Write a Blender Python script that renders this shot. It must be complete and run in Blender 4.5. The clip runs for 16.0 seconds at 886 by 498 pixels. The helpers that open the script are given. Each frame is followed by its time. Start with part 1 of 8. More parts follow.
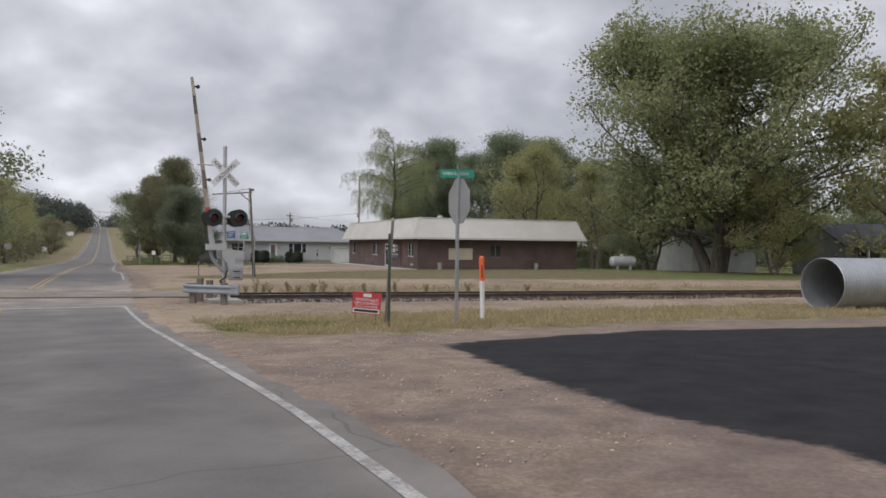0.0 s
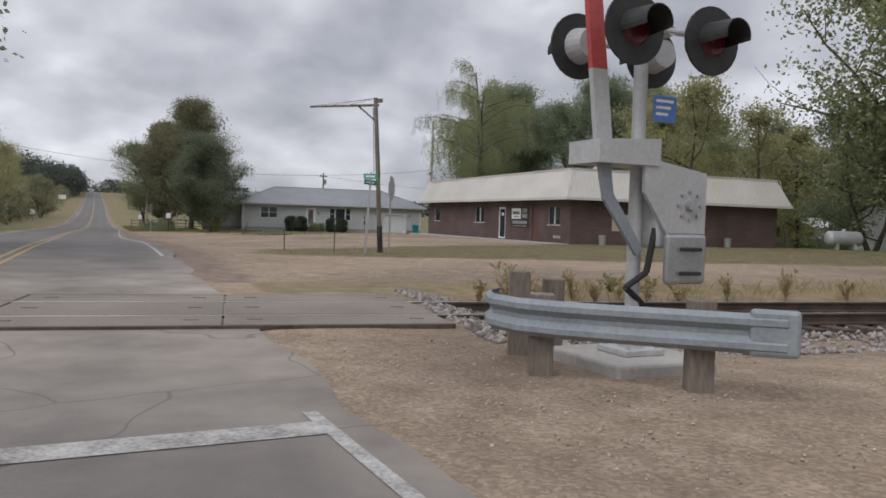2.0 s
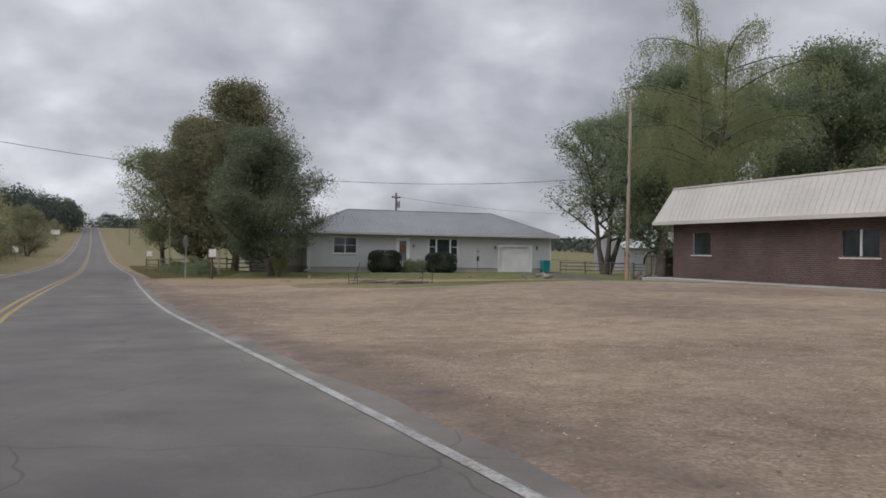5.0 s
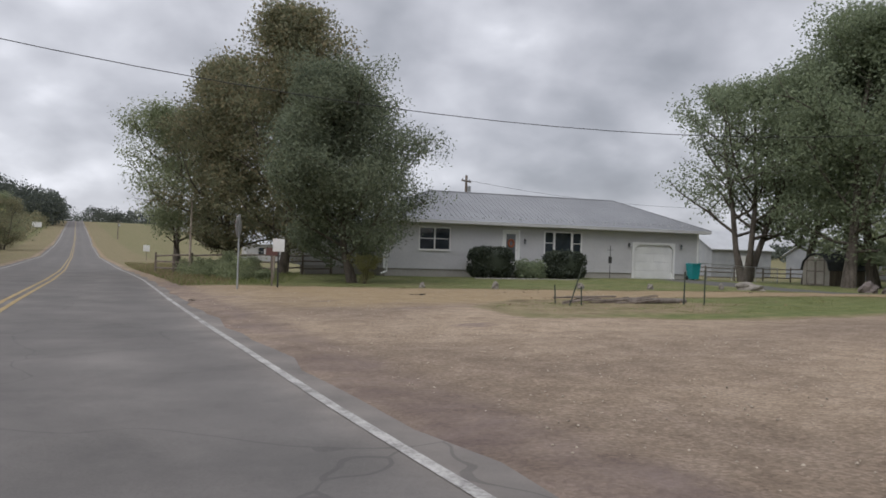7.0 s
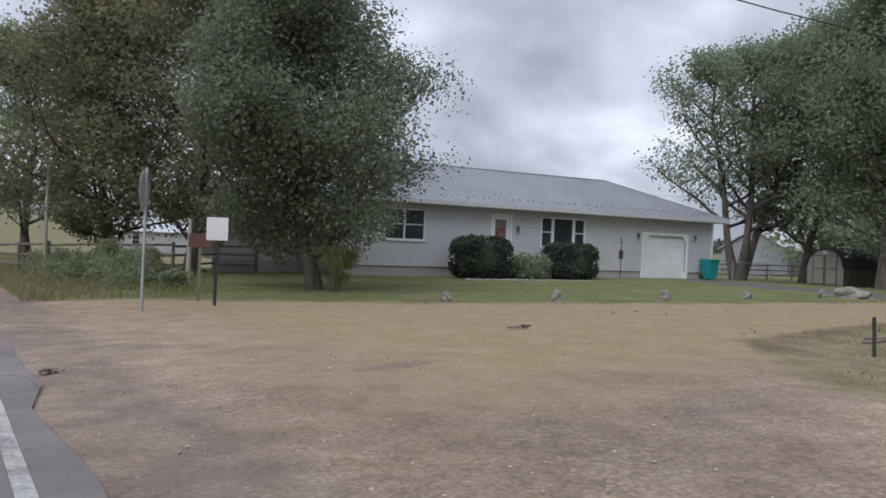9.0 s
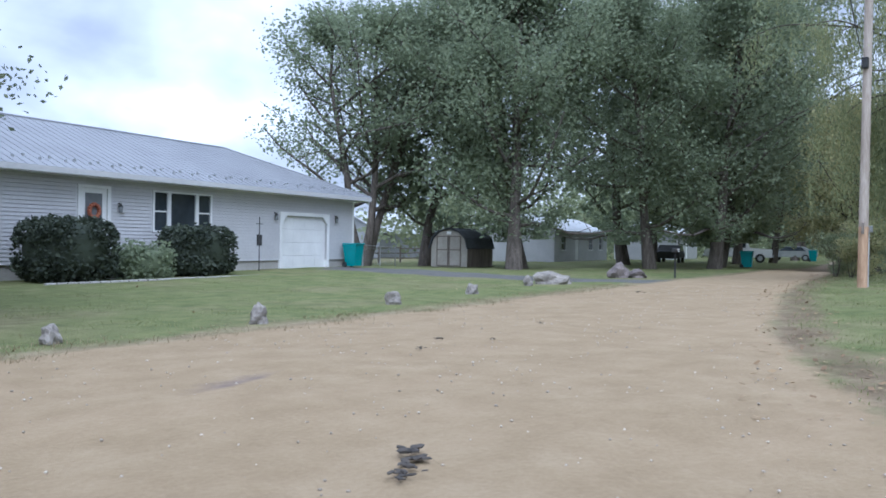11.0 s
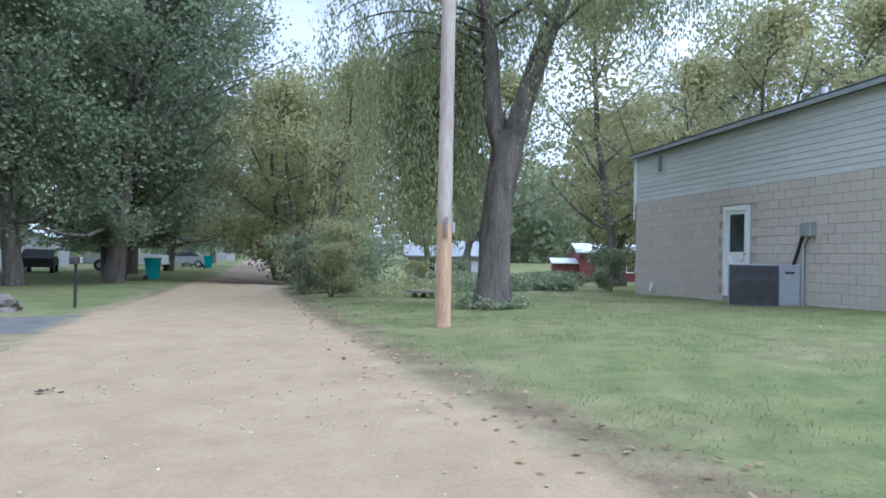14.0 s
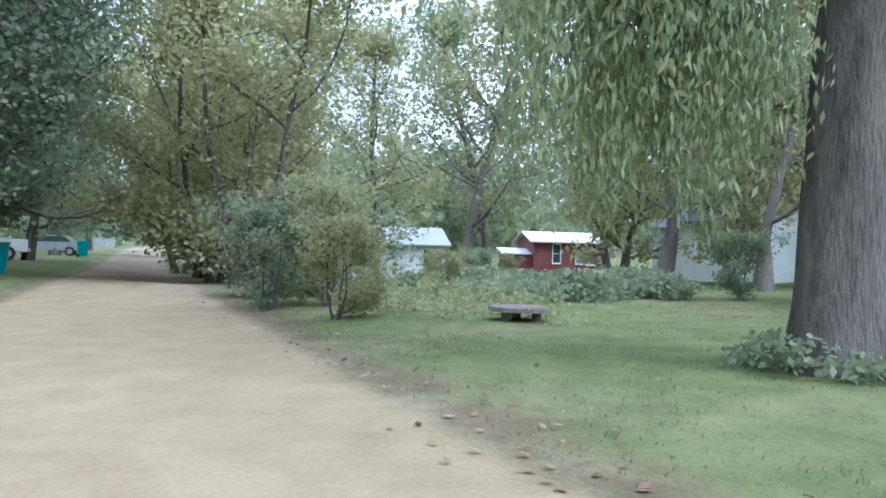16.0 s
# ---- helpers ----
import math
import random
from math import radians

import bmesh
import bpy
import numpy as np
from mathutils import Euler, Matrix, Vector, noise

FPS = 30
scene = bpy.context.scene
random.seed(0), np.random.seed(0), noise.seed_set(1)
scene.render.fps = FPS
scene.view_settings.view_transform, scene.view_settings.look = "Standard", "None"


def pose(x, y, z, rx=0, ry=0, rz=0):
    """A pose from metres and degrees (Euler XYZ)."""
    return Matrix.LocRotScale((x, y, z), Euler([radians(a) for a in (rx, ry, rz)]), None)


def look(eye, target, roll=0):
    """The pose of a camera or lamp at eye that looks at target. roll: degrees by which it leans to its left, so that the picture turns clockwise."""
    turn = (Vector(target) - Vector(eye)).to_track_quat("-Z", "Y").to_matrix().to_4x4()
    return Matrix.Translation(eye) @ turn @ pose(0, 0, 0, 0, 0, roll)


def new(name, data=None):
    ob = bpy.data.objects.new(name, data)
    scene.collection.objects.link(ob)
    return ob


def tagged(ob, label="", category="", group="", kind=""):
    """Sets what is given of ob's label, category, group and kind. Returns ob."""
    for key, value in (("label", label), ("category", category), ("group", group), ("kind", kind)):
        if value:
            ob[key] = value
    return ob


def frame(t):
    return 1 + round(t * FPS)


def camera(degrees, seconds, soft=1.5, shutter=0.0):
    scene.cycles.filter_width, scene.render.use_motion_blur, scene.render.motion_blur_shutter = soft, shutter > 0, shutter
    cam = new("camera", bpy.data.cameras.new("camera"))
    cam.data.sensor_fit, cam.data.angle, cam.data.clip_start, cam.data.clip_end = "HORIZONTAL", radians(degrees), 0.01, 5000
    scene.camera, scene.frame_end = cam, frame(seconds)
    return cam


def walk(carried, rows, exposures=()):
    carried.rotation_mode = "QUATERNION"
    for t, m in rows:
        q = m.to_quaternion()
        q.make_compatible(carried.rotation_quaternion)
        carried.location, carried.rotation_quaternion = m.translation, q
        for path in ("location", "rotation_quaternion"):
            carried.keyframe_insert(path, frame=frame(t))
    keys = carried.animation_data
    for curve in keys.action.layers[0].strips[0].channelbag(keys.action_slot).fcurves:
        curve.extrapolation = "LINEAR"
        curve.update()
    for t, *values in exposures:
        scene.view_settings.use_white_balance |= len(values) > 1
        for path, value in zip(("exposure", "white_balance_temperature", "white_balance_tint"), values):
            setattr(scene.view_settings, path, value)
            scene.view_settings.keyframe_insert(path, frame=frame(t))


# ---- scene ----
cam = camera(59.9, 16.0, soft=1.7)
PATH = [
    (0, (2.495, -3.053, 6.051), (2.464, -1.053, 6.042), 0.63),
    (0.5, (-0.007, 1.772, 6.003), (-0.034, 3.771, 5.989), 1.23),
    (1, (-2.546, 6.790, 5.800), (-2.569, 8.788, 5.747), 1.63),
    (1.5, (-5.007, 11.757, 5.486), (-5.023, 13.754, 5.407), 1.83),
    (2, (-7.336, 16.747, 5.279), (-7.350, 18.744, 5.201), 1.73),
    (2.5, (-9.510, 21.390, 5.187), (-9.526, 23.388, 5.122), 1.73),
    (3, (-11.512, 26.134, 5.233), (-11.536, 28.133, 5.203), 1.23),
    (3.5, (-13.661, 30.568, 5.318), (-13.682, 32.567, 5.301), 1.63),
    (4, (-15.749, 34.824, 5.362), (-15.770, 36.824, 5.356), 1.23),
    (6.5, (-26.359, 56.988, 4.791), (-26.349, 58.988, 4.797), 1.2),
    (7, (-28.211, 60.97, 4.774), (-28.184, 62.97, 4.779), 1.7),
    (7.5, (-29.774, 64.592, 4.72), (-29.721, 66.592, 4.726), 1.6),
    (8, (-31.005, 67.767, 4.719), (-30.912, 69.765, 4.726), 1.5),
    (8.2, (-31.318, 68.871, 4.71), (-31.208, 70.868, 4.717), 1.6),
    (10.3, (-32.228, 79.293, 4.552), (-31.264, 81.045, 4.515), 1.1),
    (10.5, (-31.976, 80.094, 4.548), (-30.925, 81.795, 4.516), 0.5),
    (11, (-31.245, 81.891, 4.563), (-29.915, 83.385, 4.545), 0.9),
    (11.5, (-30.033, 83.627, 4.554), (-28.439, 84.835, 4.548), 0.7),
    (12, (-28.656, 84.947, 4.562), (-26.874, 85.855, 4.566), 0.7),
    (12.5, (-27.104, 86.191, 4.566), (-25.219, 86.861, 4.574), 1.1),
    (13, (-25.259, 87.243, 4.593), (-23.306, 87.674, 4.607), 1.3),
    (13.5, (-23.311, 88.217, 4.619), (-21.326, 88.463, 4.636), 1.2),
    (14, (-21.341, 89.122, 4.629), (-19.344, 89.233, 4.649), 1.1),
    (14.5, (-18.957, 90.052, 4.631), (-16.957, 90.064, 4.651), 1.1),
    (15, (-16.48, 90.985, 4.606), (-14.482, 90.918, 4.628), 1.5),
    (15.3, (-14.929, 91.44, 4.604), (-12.931, 91.351, 4.625), 1.7),
    (16, (-11.214, 92.85, 4.498), (-9.221, 92.677, 4.497), 1.6),
]
walk(cam, [(t, look(eye, target, roll)) for t, eye, target, roll in PATH],
     exposures=[(0.0, 0.08, 6200, 13), (1.5, 0.05, 6200, 13), (3.0, -0.08, 6200, 13), (4.0, -0.1, 6200, 13), (8.2, 0.2, 6150, 13), (10.3, 0.62, 5000, 15), (11.0, 0.95, 5000, 12), (11.5, 1.1, 4950, 8), (12.0, 1.2, 4850, 7), (13.0, 1.27, 4880, 15), (14.0, 1.35, 4850, 11), (16.0, 1.72, 4800, 7)])

# ---- sky and light: a broken overcast, the sun hidden behind it ----
def sky_world():
    world = bpy.data.worlds.new("overcast_sky")
    scene.world = world
    world.use_nodes = True
    nt = world.node_tree
    nt.nodes.clear()
    N, L = nt.nodes.new, nt.links.new
    out, bg = N("ShaderNodeOutputWorld"), N("ShaderNodeBackground")
    sky = N("ShaderNodeTexSky")
    sky.sky_type, sky.sun_disc = "NISHITA", False
    sky.sun_elevation, sky.sun_rotation = radians(46), radians(-144)
    tc, sep = N("ShaderNodeTexCoord"), N("ShaderNodeSeparateXYZ")
    L(tc.outputs["Generated"], sep.inputs[0])

    def m(op, a, b=None):
        node = N("ShaderNodeMath")
        node.operation = op
        for i, v in enumerate((a, b)):
            if v is None:
                continue
            if isinstance(v, (int, float)):
                node.inputs[i].default_value = v
            else:
                L(v, node.inputs[i])
        return node.outputs[0]

    # clouds lie in a flat layer, so they crowd towards the horizon
    up = m("ADD", m("MAXIMUM", sep.outputs[2], 0.0), 0.5)
    com = N("ShaderNodeCombineXYZ")
    L(m("DIVIDE", sep.outputs[0], up), com.inputs[0])
    L(m("DIVIDE", sep.outputs[1], up), com.inputs[1])
    big, small = N("ShaderNodeTexNoise"), N("ShaderNodeTexNoise")
    for tex, sc, det in ((big, 2.3, 3.5), (small, 6.5, 5.0)):
        tex.inputs["Scale"].default_value, tex.inputs["Detail"].default_value = sc, det
        tex.inputs["Roughness"].default_value = 0.48
        tex.inputs["Distortion"].default_value = 0.15
        L(com.outputs[0], tex.inputs["Vector"])
    mix = m("ADD", m("MULTIPLY", big.outputs["Fac"], 0.72), m("MULTIPLY", small.outputs["Fac"], 0.28))
    ramp = N("ShaderNodeValToRGB")
    els = ramp.color_ramp.elements
    els[0].position, els[0].color = 0.30, (0.30, 0.305, 0.325, 1)
    els[1].position, els[1].color = 0.70, (1.15, 1.15, 1.16, 1)
    for pos, col in ((0.42, (0.43, 0.44, 0.46, 1)), (0.50, (0.57, 0.575, 0.595, 1)), (0.58, (0.74, 0.745, 0.76, 1))):
        e = els.new(pos)
        e.color = col
    L(mix, ramp.inputs[0])
    # the zenith is brighter than the skirts of the sky
    lift = m("ADD", 0.92, m("MULTIPLY", m("MAXIMUM", m("SUBTRACT", sep.outputs[2], 0.35), 0.0), 1.5))
    # the sky is dimmed by hand towards the east, against the higher exposure there
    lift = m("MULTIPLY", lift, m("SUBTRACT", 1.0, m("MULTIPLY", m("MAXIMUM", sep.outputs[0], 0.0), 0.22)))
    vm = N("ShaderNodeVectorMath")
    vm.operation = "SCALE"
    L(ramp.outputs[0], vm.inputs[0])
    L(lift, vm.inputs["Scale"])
    dim = N("ShaderNodeVectorMath")
    dim.operation = "SCALE"
    dim.inputs["Scale"].default_value = 0.08
    L(sky.outputs[0], dim.inputs[0])
    both = N("ShaderNodeMix")
    both.data_type = "RGBA"
    both.inputs["Factor"].default_value = 0.93
    L(dim.outputs[0], both.inputs["A"])
    L(vm.outputs[0], both.inputs["B"])
    L(both.outputs["Result"], bg.inputs[0])
    bg.inputs[1].default_value = SKY_STRENGTH
    L(bg.outputs[0], out.inputs[0])


SKY_STRENGTH = 1.0
sky_world()
sun = new("sun", bpy.data.lights.new("sun", "SUN"))
sun.data.energy, sun.data.angle, sun.data.color = 1.4, radians(40), (1.0, 0.97, 0.92)
sun.matrix_world = look((0, 0, 60), (0 + 22, 0 + 30, 60 - 38))

# ---- materials ----
def nodes_of(name, rough=0.8, metal=0.0):
    mt = bpy.data.materials.new(name)
    mt.use_nodes = True
    nt = mt.node_tree
    b = nt.nodes["Principled BSDF"]
    b.inputs["Roughness"].default_value, b.inputs["Metallic"].default_value = rough, metal
    return mt, nt, b


def grain(nt, vec, scale, detail=4.0, rough=0.55, dist=0.0):
    n = nt.nodes.new("ShaderNodeTexNoise")
    n.inputs["Scale"].default_value, n.inputs["Detail"].default_value = scale, detail
    n.inputs["Roughness"].default_value, n.inputs["Distortion"].default_value = rough, dist
    nt.links.new(vec, n.inputs["Vector"])
    return n.outputs["Fac"]


def ramp(nt, fac, stops):
    r = nt.nodes.new("ShaderNodeValToRGB")
    els = r.color_ramp.elements
    els[0].position, els[0].color = stops[0][0], (*stops[0][1], 1)
    els[1].position, els[1].color = stops[-1][0], (*stops[-1][1], 1)
    for p, c in stops[1:-1]:
        e = els.new(p)
        e.color = (*c, 1)
    nt.links.new(fac, r.inputs[0])
    return r.outputs[0]


def mixc(nt, fac, a, b, how="MIX"):
    m = nt.nodes.new("ShaderNodeMix")
    m.data_type, m.blend_type = "RGBA", how
    for sock, v in (("Factor", fac), ("A", a), ("B", b)):
        if isinstance(v, (int, float)):
            m.inputs[sock].default_value = v
        elif isinstance(v, tuple):
            m.inputs[sock].default_value = (*v, 1)
        else:
            nt.links.new(v, m.inputs[sock])
    return m.outputs["Result"]


def calc(nt, op, a, b=0.0, clamp=False):
    m = nt.nodes.new("ShaderNodeMath")
    m.operation, m.use_clamp = op, clamp
    for i, v in enumerate((a, b)):
        if isinstance(v, (int, float)):
            m.inputs[i].default_value = v
        else:
            nt.links.new(v, m.inputs[i])
    return m.outputs[0]


def coords(nt, scale=(1, 1, 1), kind="Object"):
    tc, mp = nt.nodes.new("ShaderNodeTexCoord"), nt.nodes.new("ShaderNodeMapping")
    mp.inputs["Scale"].default_value = scale
    nt.links.new(tc.outputs[kind], mp.inputs[0])
    return mp.outputs[0]


def bump(nt, b, height, strength=0.3, distance=0.02):
    bp = nt.nodes.new("ShaderNodeBump")
    bp.inputs["Strength"].default_value, bp.inputs["Distance"].default_value = strength, distance
    nt.links.new(height, bp.inputs["Height"])
    nt.links.new(bp.outputs[0], b.inputs["Normal"])


def worn(name, dark, light, big=0.6, small=14.0, rough=0.8, metal=0.0, relief=0.25, depth=0.01, stretch=(1, 1, 1), vary=0.0, spec=0.5):
    """A surface with blotches of one size and grain of another."""
    mt, nt, b = nodes_of(name, rough, metal)
    v = coords(nt, stretch)
    f1, f2 = grain(nt, v, big, 4), grain(nt, v, small, 5)
    f = calc(nt, "ADD", calc(nt, "MULTIPLY", f1, 0.55), calc(nt, "MULTIPLY", f2, 0.45))
    c = ramp(nt, f, ((0.36, dark), (0.64, light)))
    if vary:
        oi = nt.nodes.new("ShaderNodeObjectInfo")
        hv = nt.nodes.new("ShaderNodeHueSaturation")
        nt.links.new(calc(nt, "ADD", 1 - vary, calc(nt, "MULTIPLY", oi.outputs["Random"], 2 * vary)), hv.inputs["Value"])
        nt.links.new(c, hv.inputs["Color"])
        c = hv.outputs[0]
    nt.links.new(c, b.inputs["Base Color"])
    nt.links.new(calc(nt, "ADD", rough - 0.1, calc(nt, "MULTIPLY", f2, 0.2), True), b.inputs["Roughness"])
    b.inputs["Specular IOR Level"].default_value = spec
    if relief:
        bump(nt, b, f2, relief, depth)
    return mt


def leafy(name, dark, mid, light, thin=0.25):
    """Leaves that differ one by one, and let some light through."""
    mt, nt, b = nodes_of(name, 0.6)
    g = nt.nodes.new("ShaderNodeNewGeometry")
    v = coords(nt)
    f = calc(nt, "ADD", calc(nt, "MULTIPLY", g.outputs["Random Per Island"], 0.6), calc(nt, "MULTIPLY", grain(nt, v, 0.45, 3), 0.5))
    c = ramp(nt, f, ((0.2, dark), (0.55, mid), (0.88, light)))
    nt.links.new(c, b.inputs["Base Color"])
    b.inputs["Specular IOR Level"].default_value = 0.3
    tr, mx = nt.nodes.new("ShaderNodeBsdfTranslucent"), nt.nodes.new("ShaderNodeMixShader")
    nt.links.new(c, tr.inputs[0])
    mx.inputs[0].default_value = thin
    nt.links.new(b.outputs[0], mx.inputs[1])
    nt.links.new(tr.outputs[0], mx.inputs[2])
    nt.links.new(mx.outputs[0], nt.nodes["Material Output"].inputs[0])
    return mt


def land_material():
    """Grass, dry grass, gravel and tarmac on one sheet, each where the ground says so, with ragged edges."""
    mt, nt, b = nodes_of("land", 0.95)
    b.inputs["Specular IOR Level"].default_value = 0.15
    v = coords(nt)

    def mask(name, wob=0.5, sharp=2.0):
        a = nt.nodes.new("ShaderNodeAttribute")
        a.attribute_name = name
        rag = calc(nt, "ADD", calc(nt, "MULTIPLY", calc(nt, "SUBTRACT", grain(nt, v, 0.9, 6, 0.65), 0.5), 2.6 * wob),
                   calc(nt, "MULTIPLY", calc(nt, "SUBTRACT", grain(nt, v, 7.0, 4, 0.7), 0.5), 1.6 * wob))
        return calc(nt, "MULTIPLY", calc(nt, "ADD", calc(nt, "ADD", a.outputs["Fac"], rag), 0.5 / sharp), sharp, True)

    fine, mid, wide = grain(nt, v, 26, 6, 0.7), grain(nt, v, 2.2, 5, 0.6), grain(nt, v, 0.16, 4)
    f = calc(nt, "ADD", calc(nt, "MULTIPLY", fine, 0.45), calc(nt, "MULTIPLY", mid, 0.55))
    green = ramp(nt, f, ((0.32, (0.066, 0.082, 0.030)), (0.5, (0.128, 0.145, 0.054)), (0.68, (0.20, 0.198, 0.085))))
    dry = ramp(nt, f, ((0.32, (0.13, 0.10, 0.06)), (0.5, (0.225, 0.178, 0.108)), (0.68, (0.32, 0.265, 0.17))))
    gra = ramp(nt, f, ((0.28, (0.185, 0.145, 0.11)), (0.5, (0.305, 0.25, 0.193)), (0.72, (0.44, 0.37, 0.30))))
    # single stones in the gravel, each its own shade
    cell = nt.nodes.new("ShaderNodeTexVoronoi")
    cell.inputs["Scale"].default_value = 34
    nt.links.new(v, cell.inputs["Vector"])
    shade = nt.nodes.new("ShaderNodeSeparateColor")
    nt.links.new(cell.outputs["Color"], shade.inputs[0])
    gra = mixc(nt, 0.55, gra, ramp(nt, shade.outputs[0], ((0.05, (0.62, 0.60, 0.58)), (0.6, (1.0, 0.99, 0.97)), (0.95, (1.38, 1.36, 1.34)))), "MULTIPLY")
    tan = ramp(nt, wide, ((0.38, (0.74, 0.70, 0.68)), (0.6, (1.05, 1.0, 0.94))))
    gra = mixc(nt, 1.0, gra, tan, "MULTIPLY")
    tar = ramp(nt, f, ((0.3, (0.012, 0.012, 0.014)), (0.7, (0.040, 0.039, 0.040))))
    pave = ramp(nt, f, ((0.3, (0.08, 0.078, 0.074)), (0.7, (0.155, 0.148, 0.138))))
    patch = calc(nt, "MULTIPLY", calc(nt, "SUBTRACT", grain(nt, v, 0.33, 5, 0.6), 0.47), 5.0, True)
    c = mixc(nt, mask("dry", 0.4), mixc(nt, calc(nt, "MULTIPLY", patch, 0.45), green, dry), dry)
    litter = ramp(nt, f, ((0.32, (0.065, 0.046, 0.030)), (0.5, (0.125, 0.090, 0.056)), (0.68, (0.21, 0.16, 0.10))))
    c = mixc(nt, calc(nt, "MULTIPLY", mask("litter", 0.5), 0.7), c, litter)
    packed = ramp(nt, f, ((0.26, (0.205, 0.15, 0.085)), (0.5, (0.285, 0.214, 0.128)), (0.74, (0.36, 0.28, 0.178))))
    lanes = calc(nt, "MULTIPLY", calc(nt, "SUBTRACT", grain(nt, coords(nt, (0.25, 1.5, 1)), 0.9, 3), 0.45), 3.0, True)
    packed = mixc(nt, calc(nt, "MULTIPLY", lanes, 0.3), packed, (0.32, 0.235, 0.145))
    gra = mixc(nt, mask("sand", 0.5, 1.2), gra, packed)
    rutted = ramp(nt, f, ((0.3, (0.105, 0.078, 0.070)), (0.7, (0.225, 0.175, 0.155))))
    blot = calc(nt, "MULTIPLY", calc(nt, "SUBTRACT", grain(nt, v, 0.8, 6, 0.65, 0.6), 0.40), 4.0, True)
    gra = mixc(nt, calc(nt, "MULTIPLY", mask("stain", 0.35, 2.0), calc(nt, "ADD", calc(nt, "MULTIPLY", blot, 0.55), 0.35)), gra, rutted)
    c = mixc(nt, mask("gravel", 0.2, 4.0), c, gra)
    c = mixc(nt, mask("grey", 0.45), c, pave)
    c = mixc(nt, mask("tar", 0.22, 7.0), c, tar)
    nt.links.new(c, b.inputs["Base Color"])
    bump(nt, b, f, 0.7, 0.05)
    return mt


def road_material():
    mt, nt, b = nodes_of("highway_asphalt", 0.85)
    v = coords(nt)
    fine, mid = grain(nt, v, 60, 4, 0.7), grain(nt, v, 0.8, 5, 0.6)
    along = nt.nodes.new("ShaderNodeAttribute")
    along.attribute_name = "lane"
    # the wheel tracks are polished a little darker
    w = nt.nodes.new("ShaderNodeTexWave")
    w.bands_direction = "X"
    cx = nt.nodes.new("ShaderNodeCombineXYZ")
    nt.links.new(along.outputs["Fac"], cx.inputs[0])
    nt.links.new(cx.outputs[0], w.inputs["Vector"])
    w.inputs["Scale"].default_value, w.inputs["Distortion"].default_value = 0.18, 0.6
    c = ramp(nt, calc(nt, "ADD", calc(nt, "MULTIPLY", fine, 0.4), calc(nt, "MULTIPLY", mid, 0.6)), ((0.3, (0.080, 0.073, 0.068)), (0.7, (0.205, 0.188, 0.172))))
    c = mixc(nt, calc(nt, "MULTIPLY", w.outputs["Fac"], 0.3), c, (0.095, 0.089, 0.084))
    oil = calc(nt, "MULTIPLY", calc(nt, "SUBTRACT", grain(nt, v, 0.28, 5, 0.62, 0.8), 0.50), 5.0, True)
    c = mixc(nt, calc(nt, "MULTIPLY", oil, 0.6), c, (0.075, 0.070, 0.066))
    pale = calc(nt, "MULTIPLY", calc(nt, "SUBTRACT", grain(nt, v, 1.7, 5, 0.7), 0.52), 4.0, True)
    c = mixc(nt, calc(nt, "MULTIPLY", pale, 0.25), c, (0.23, 0.21, 0.19))
    cr = nt.nodes.new("ShaderNodeTexVoronoi")
    cr.feature = "DISTANCE_TO_EDGE"
    cr.inputs["Scale"].default_value = 0.33
    warp = nt.nodes.new("ShaderNodeTexNoise")
    warp.inputs["Scale"].default_value = 0.7
    nt.links.new(v, warp.inputs["Vector"])
    addv = nt.nodes.new("ShaderNodeVectorMath")
    nt.links.new(v, addv.inputs[0])
    nt.links.new(warp.outputs["Color"], addv.inputs[1])
    nt.links.new(addv.outputs[0], cr.inputs["Vector"])
    dust = nt.nodes.new("ShaderNodeAttribute")
    dust.attribute_name = "dust"
    sand = ramp(nt, mid, ((0.3, (0.24, 0.20, 0.165)), (0.7, (0.37, 0.32, 0.27))))
    c = mixc(nt, calc(nt, "MULTIPLY", dust.outputs["Fac"], calc(nt, "ADD", calc(nt, "MULTIPLY", mid, 1.2), 0.1), True), c, sand)
    crack = calc(nt, "MULTIPLY", calc(nt, "LESS_THAN", cr.outputs["Distance"], 0.0035), 0.4)
    c = mixc(nt, crack, c, (0.05, 0.047, 0.045))
    nt.links.new(c, b.inputs["Base Color"])
    bump(nt, b, fine, 0.4, 0.008)
    return mt


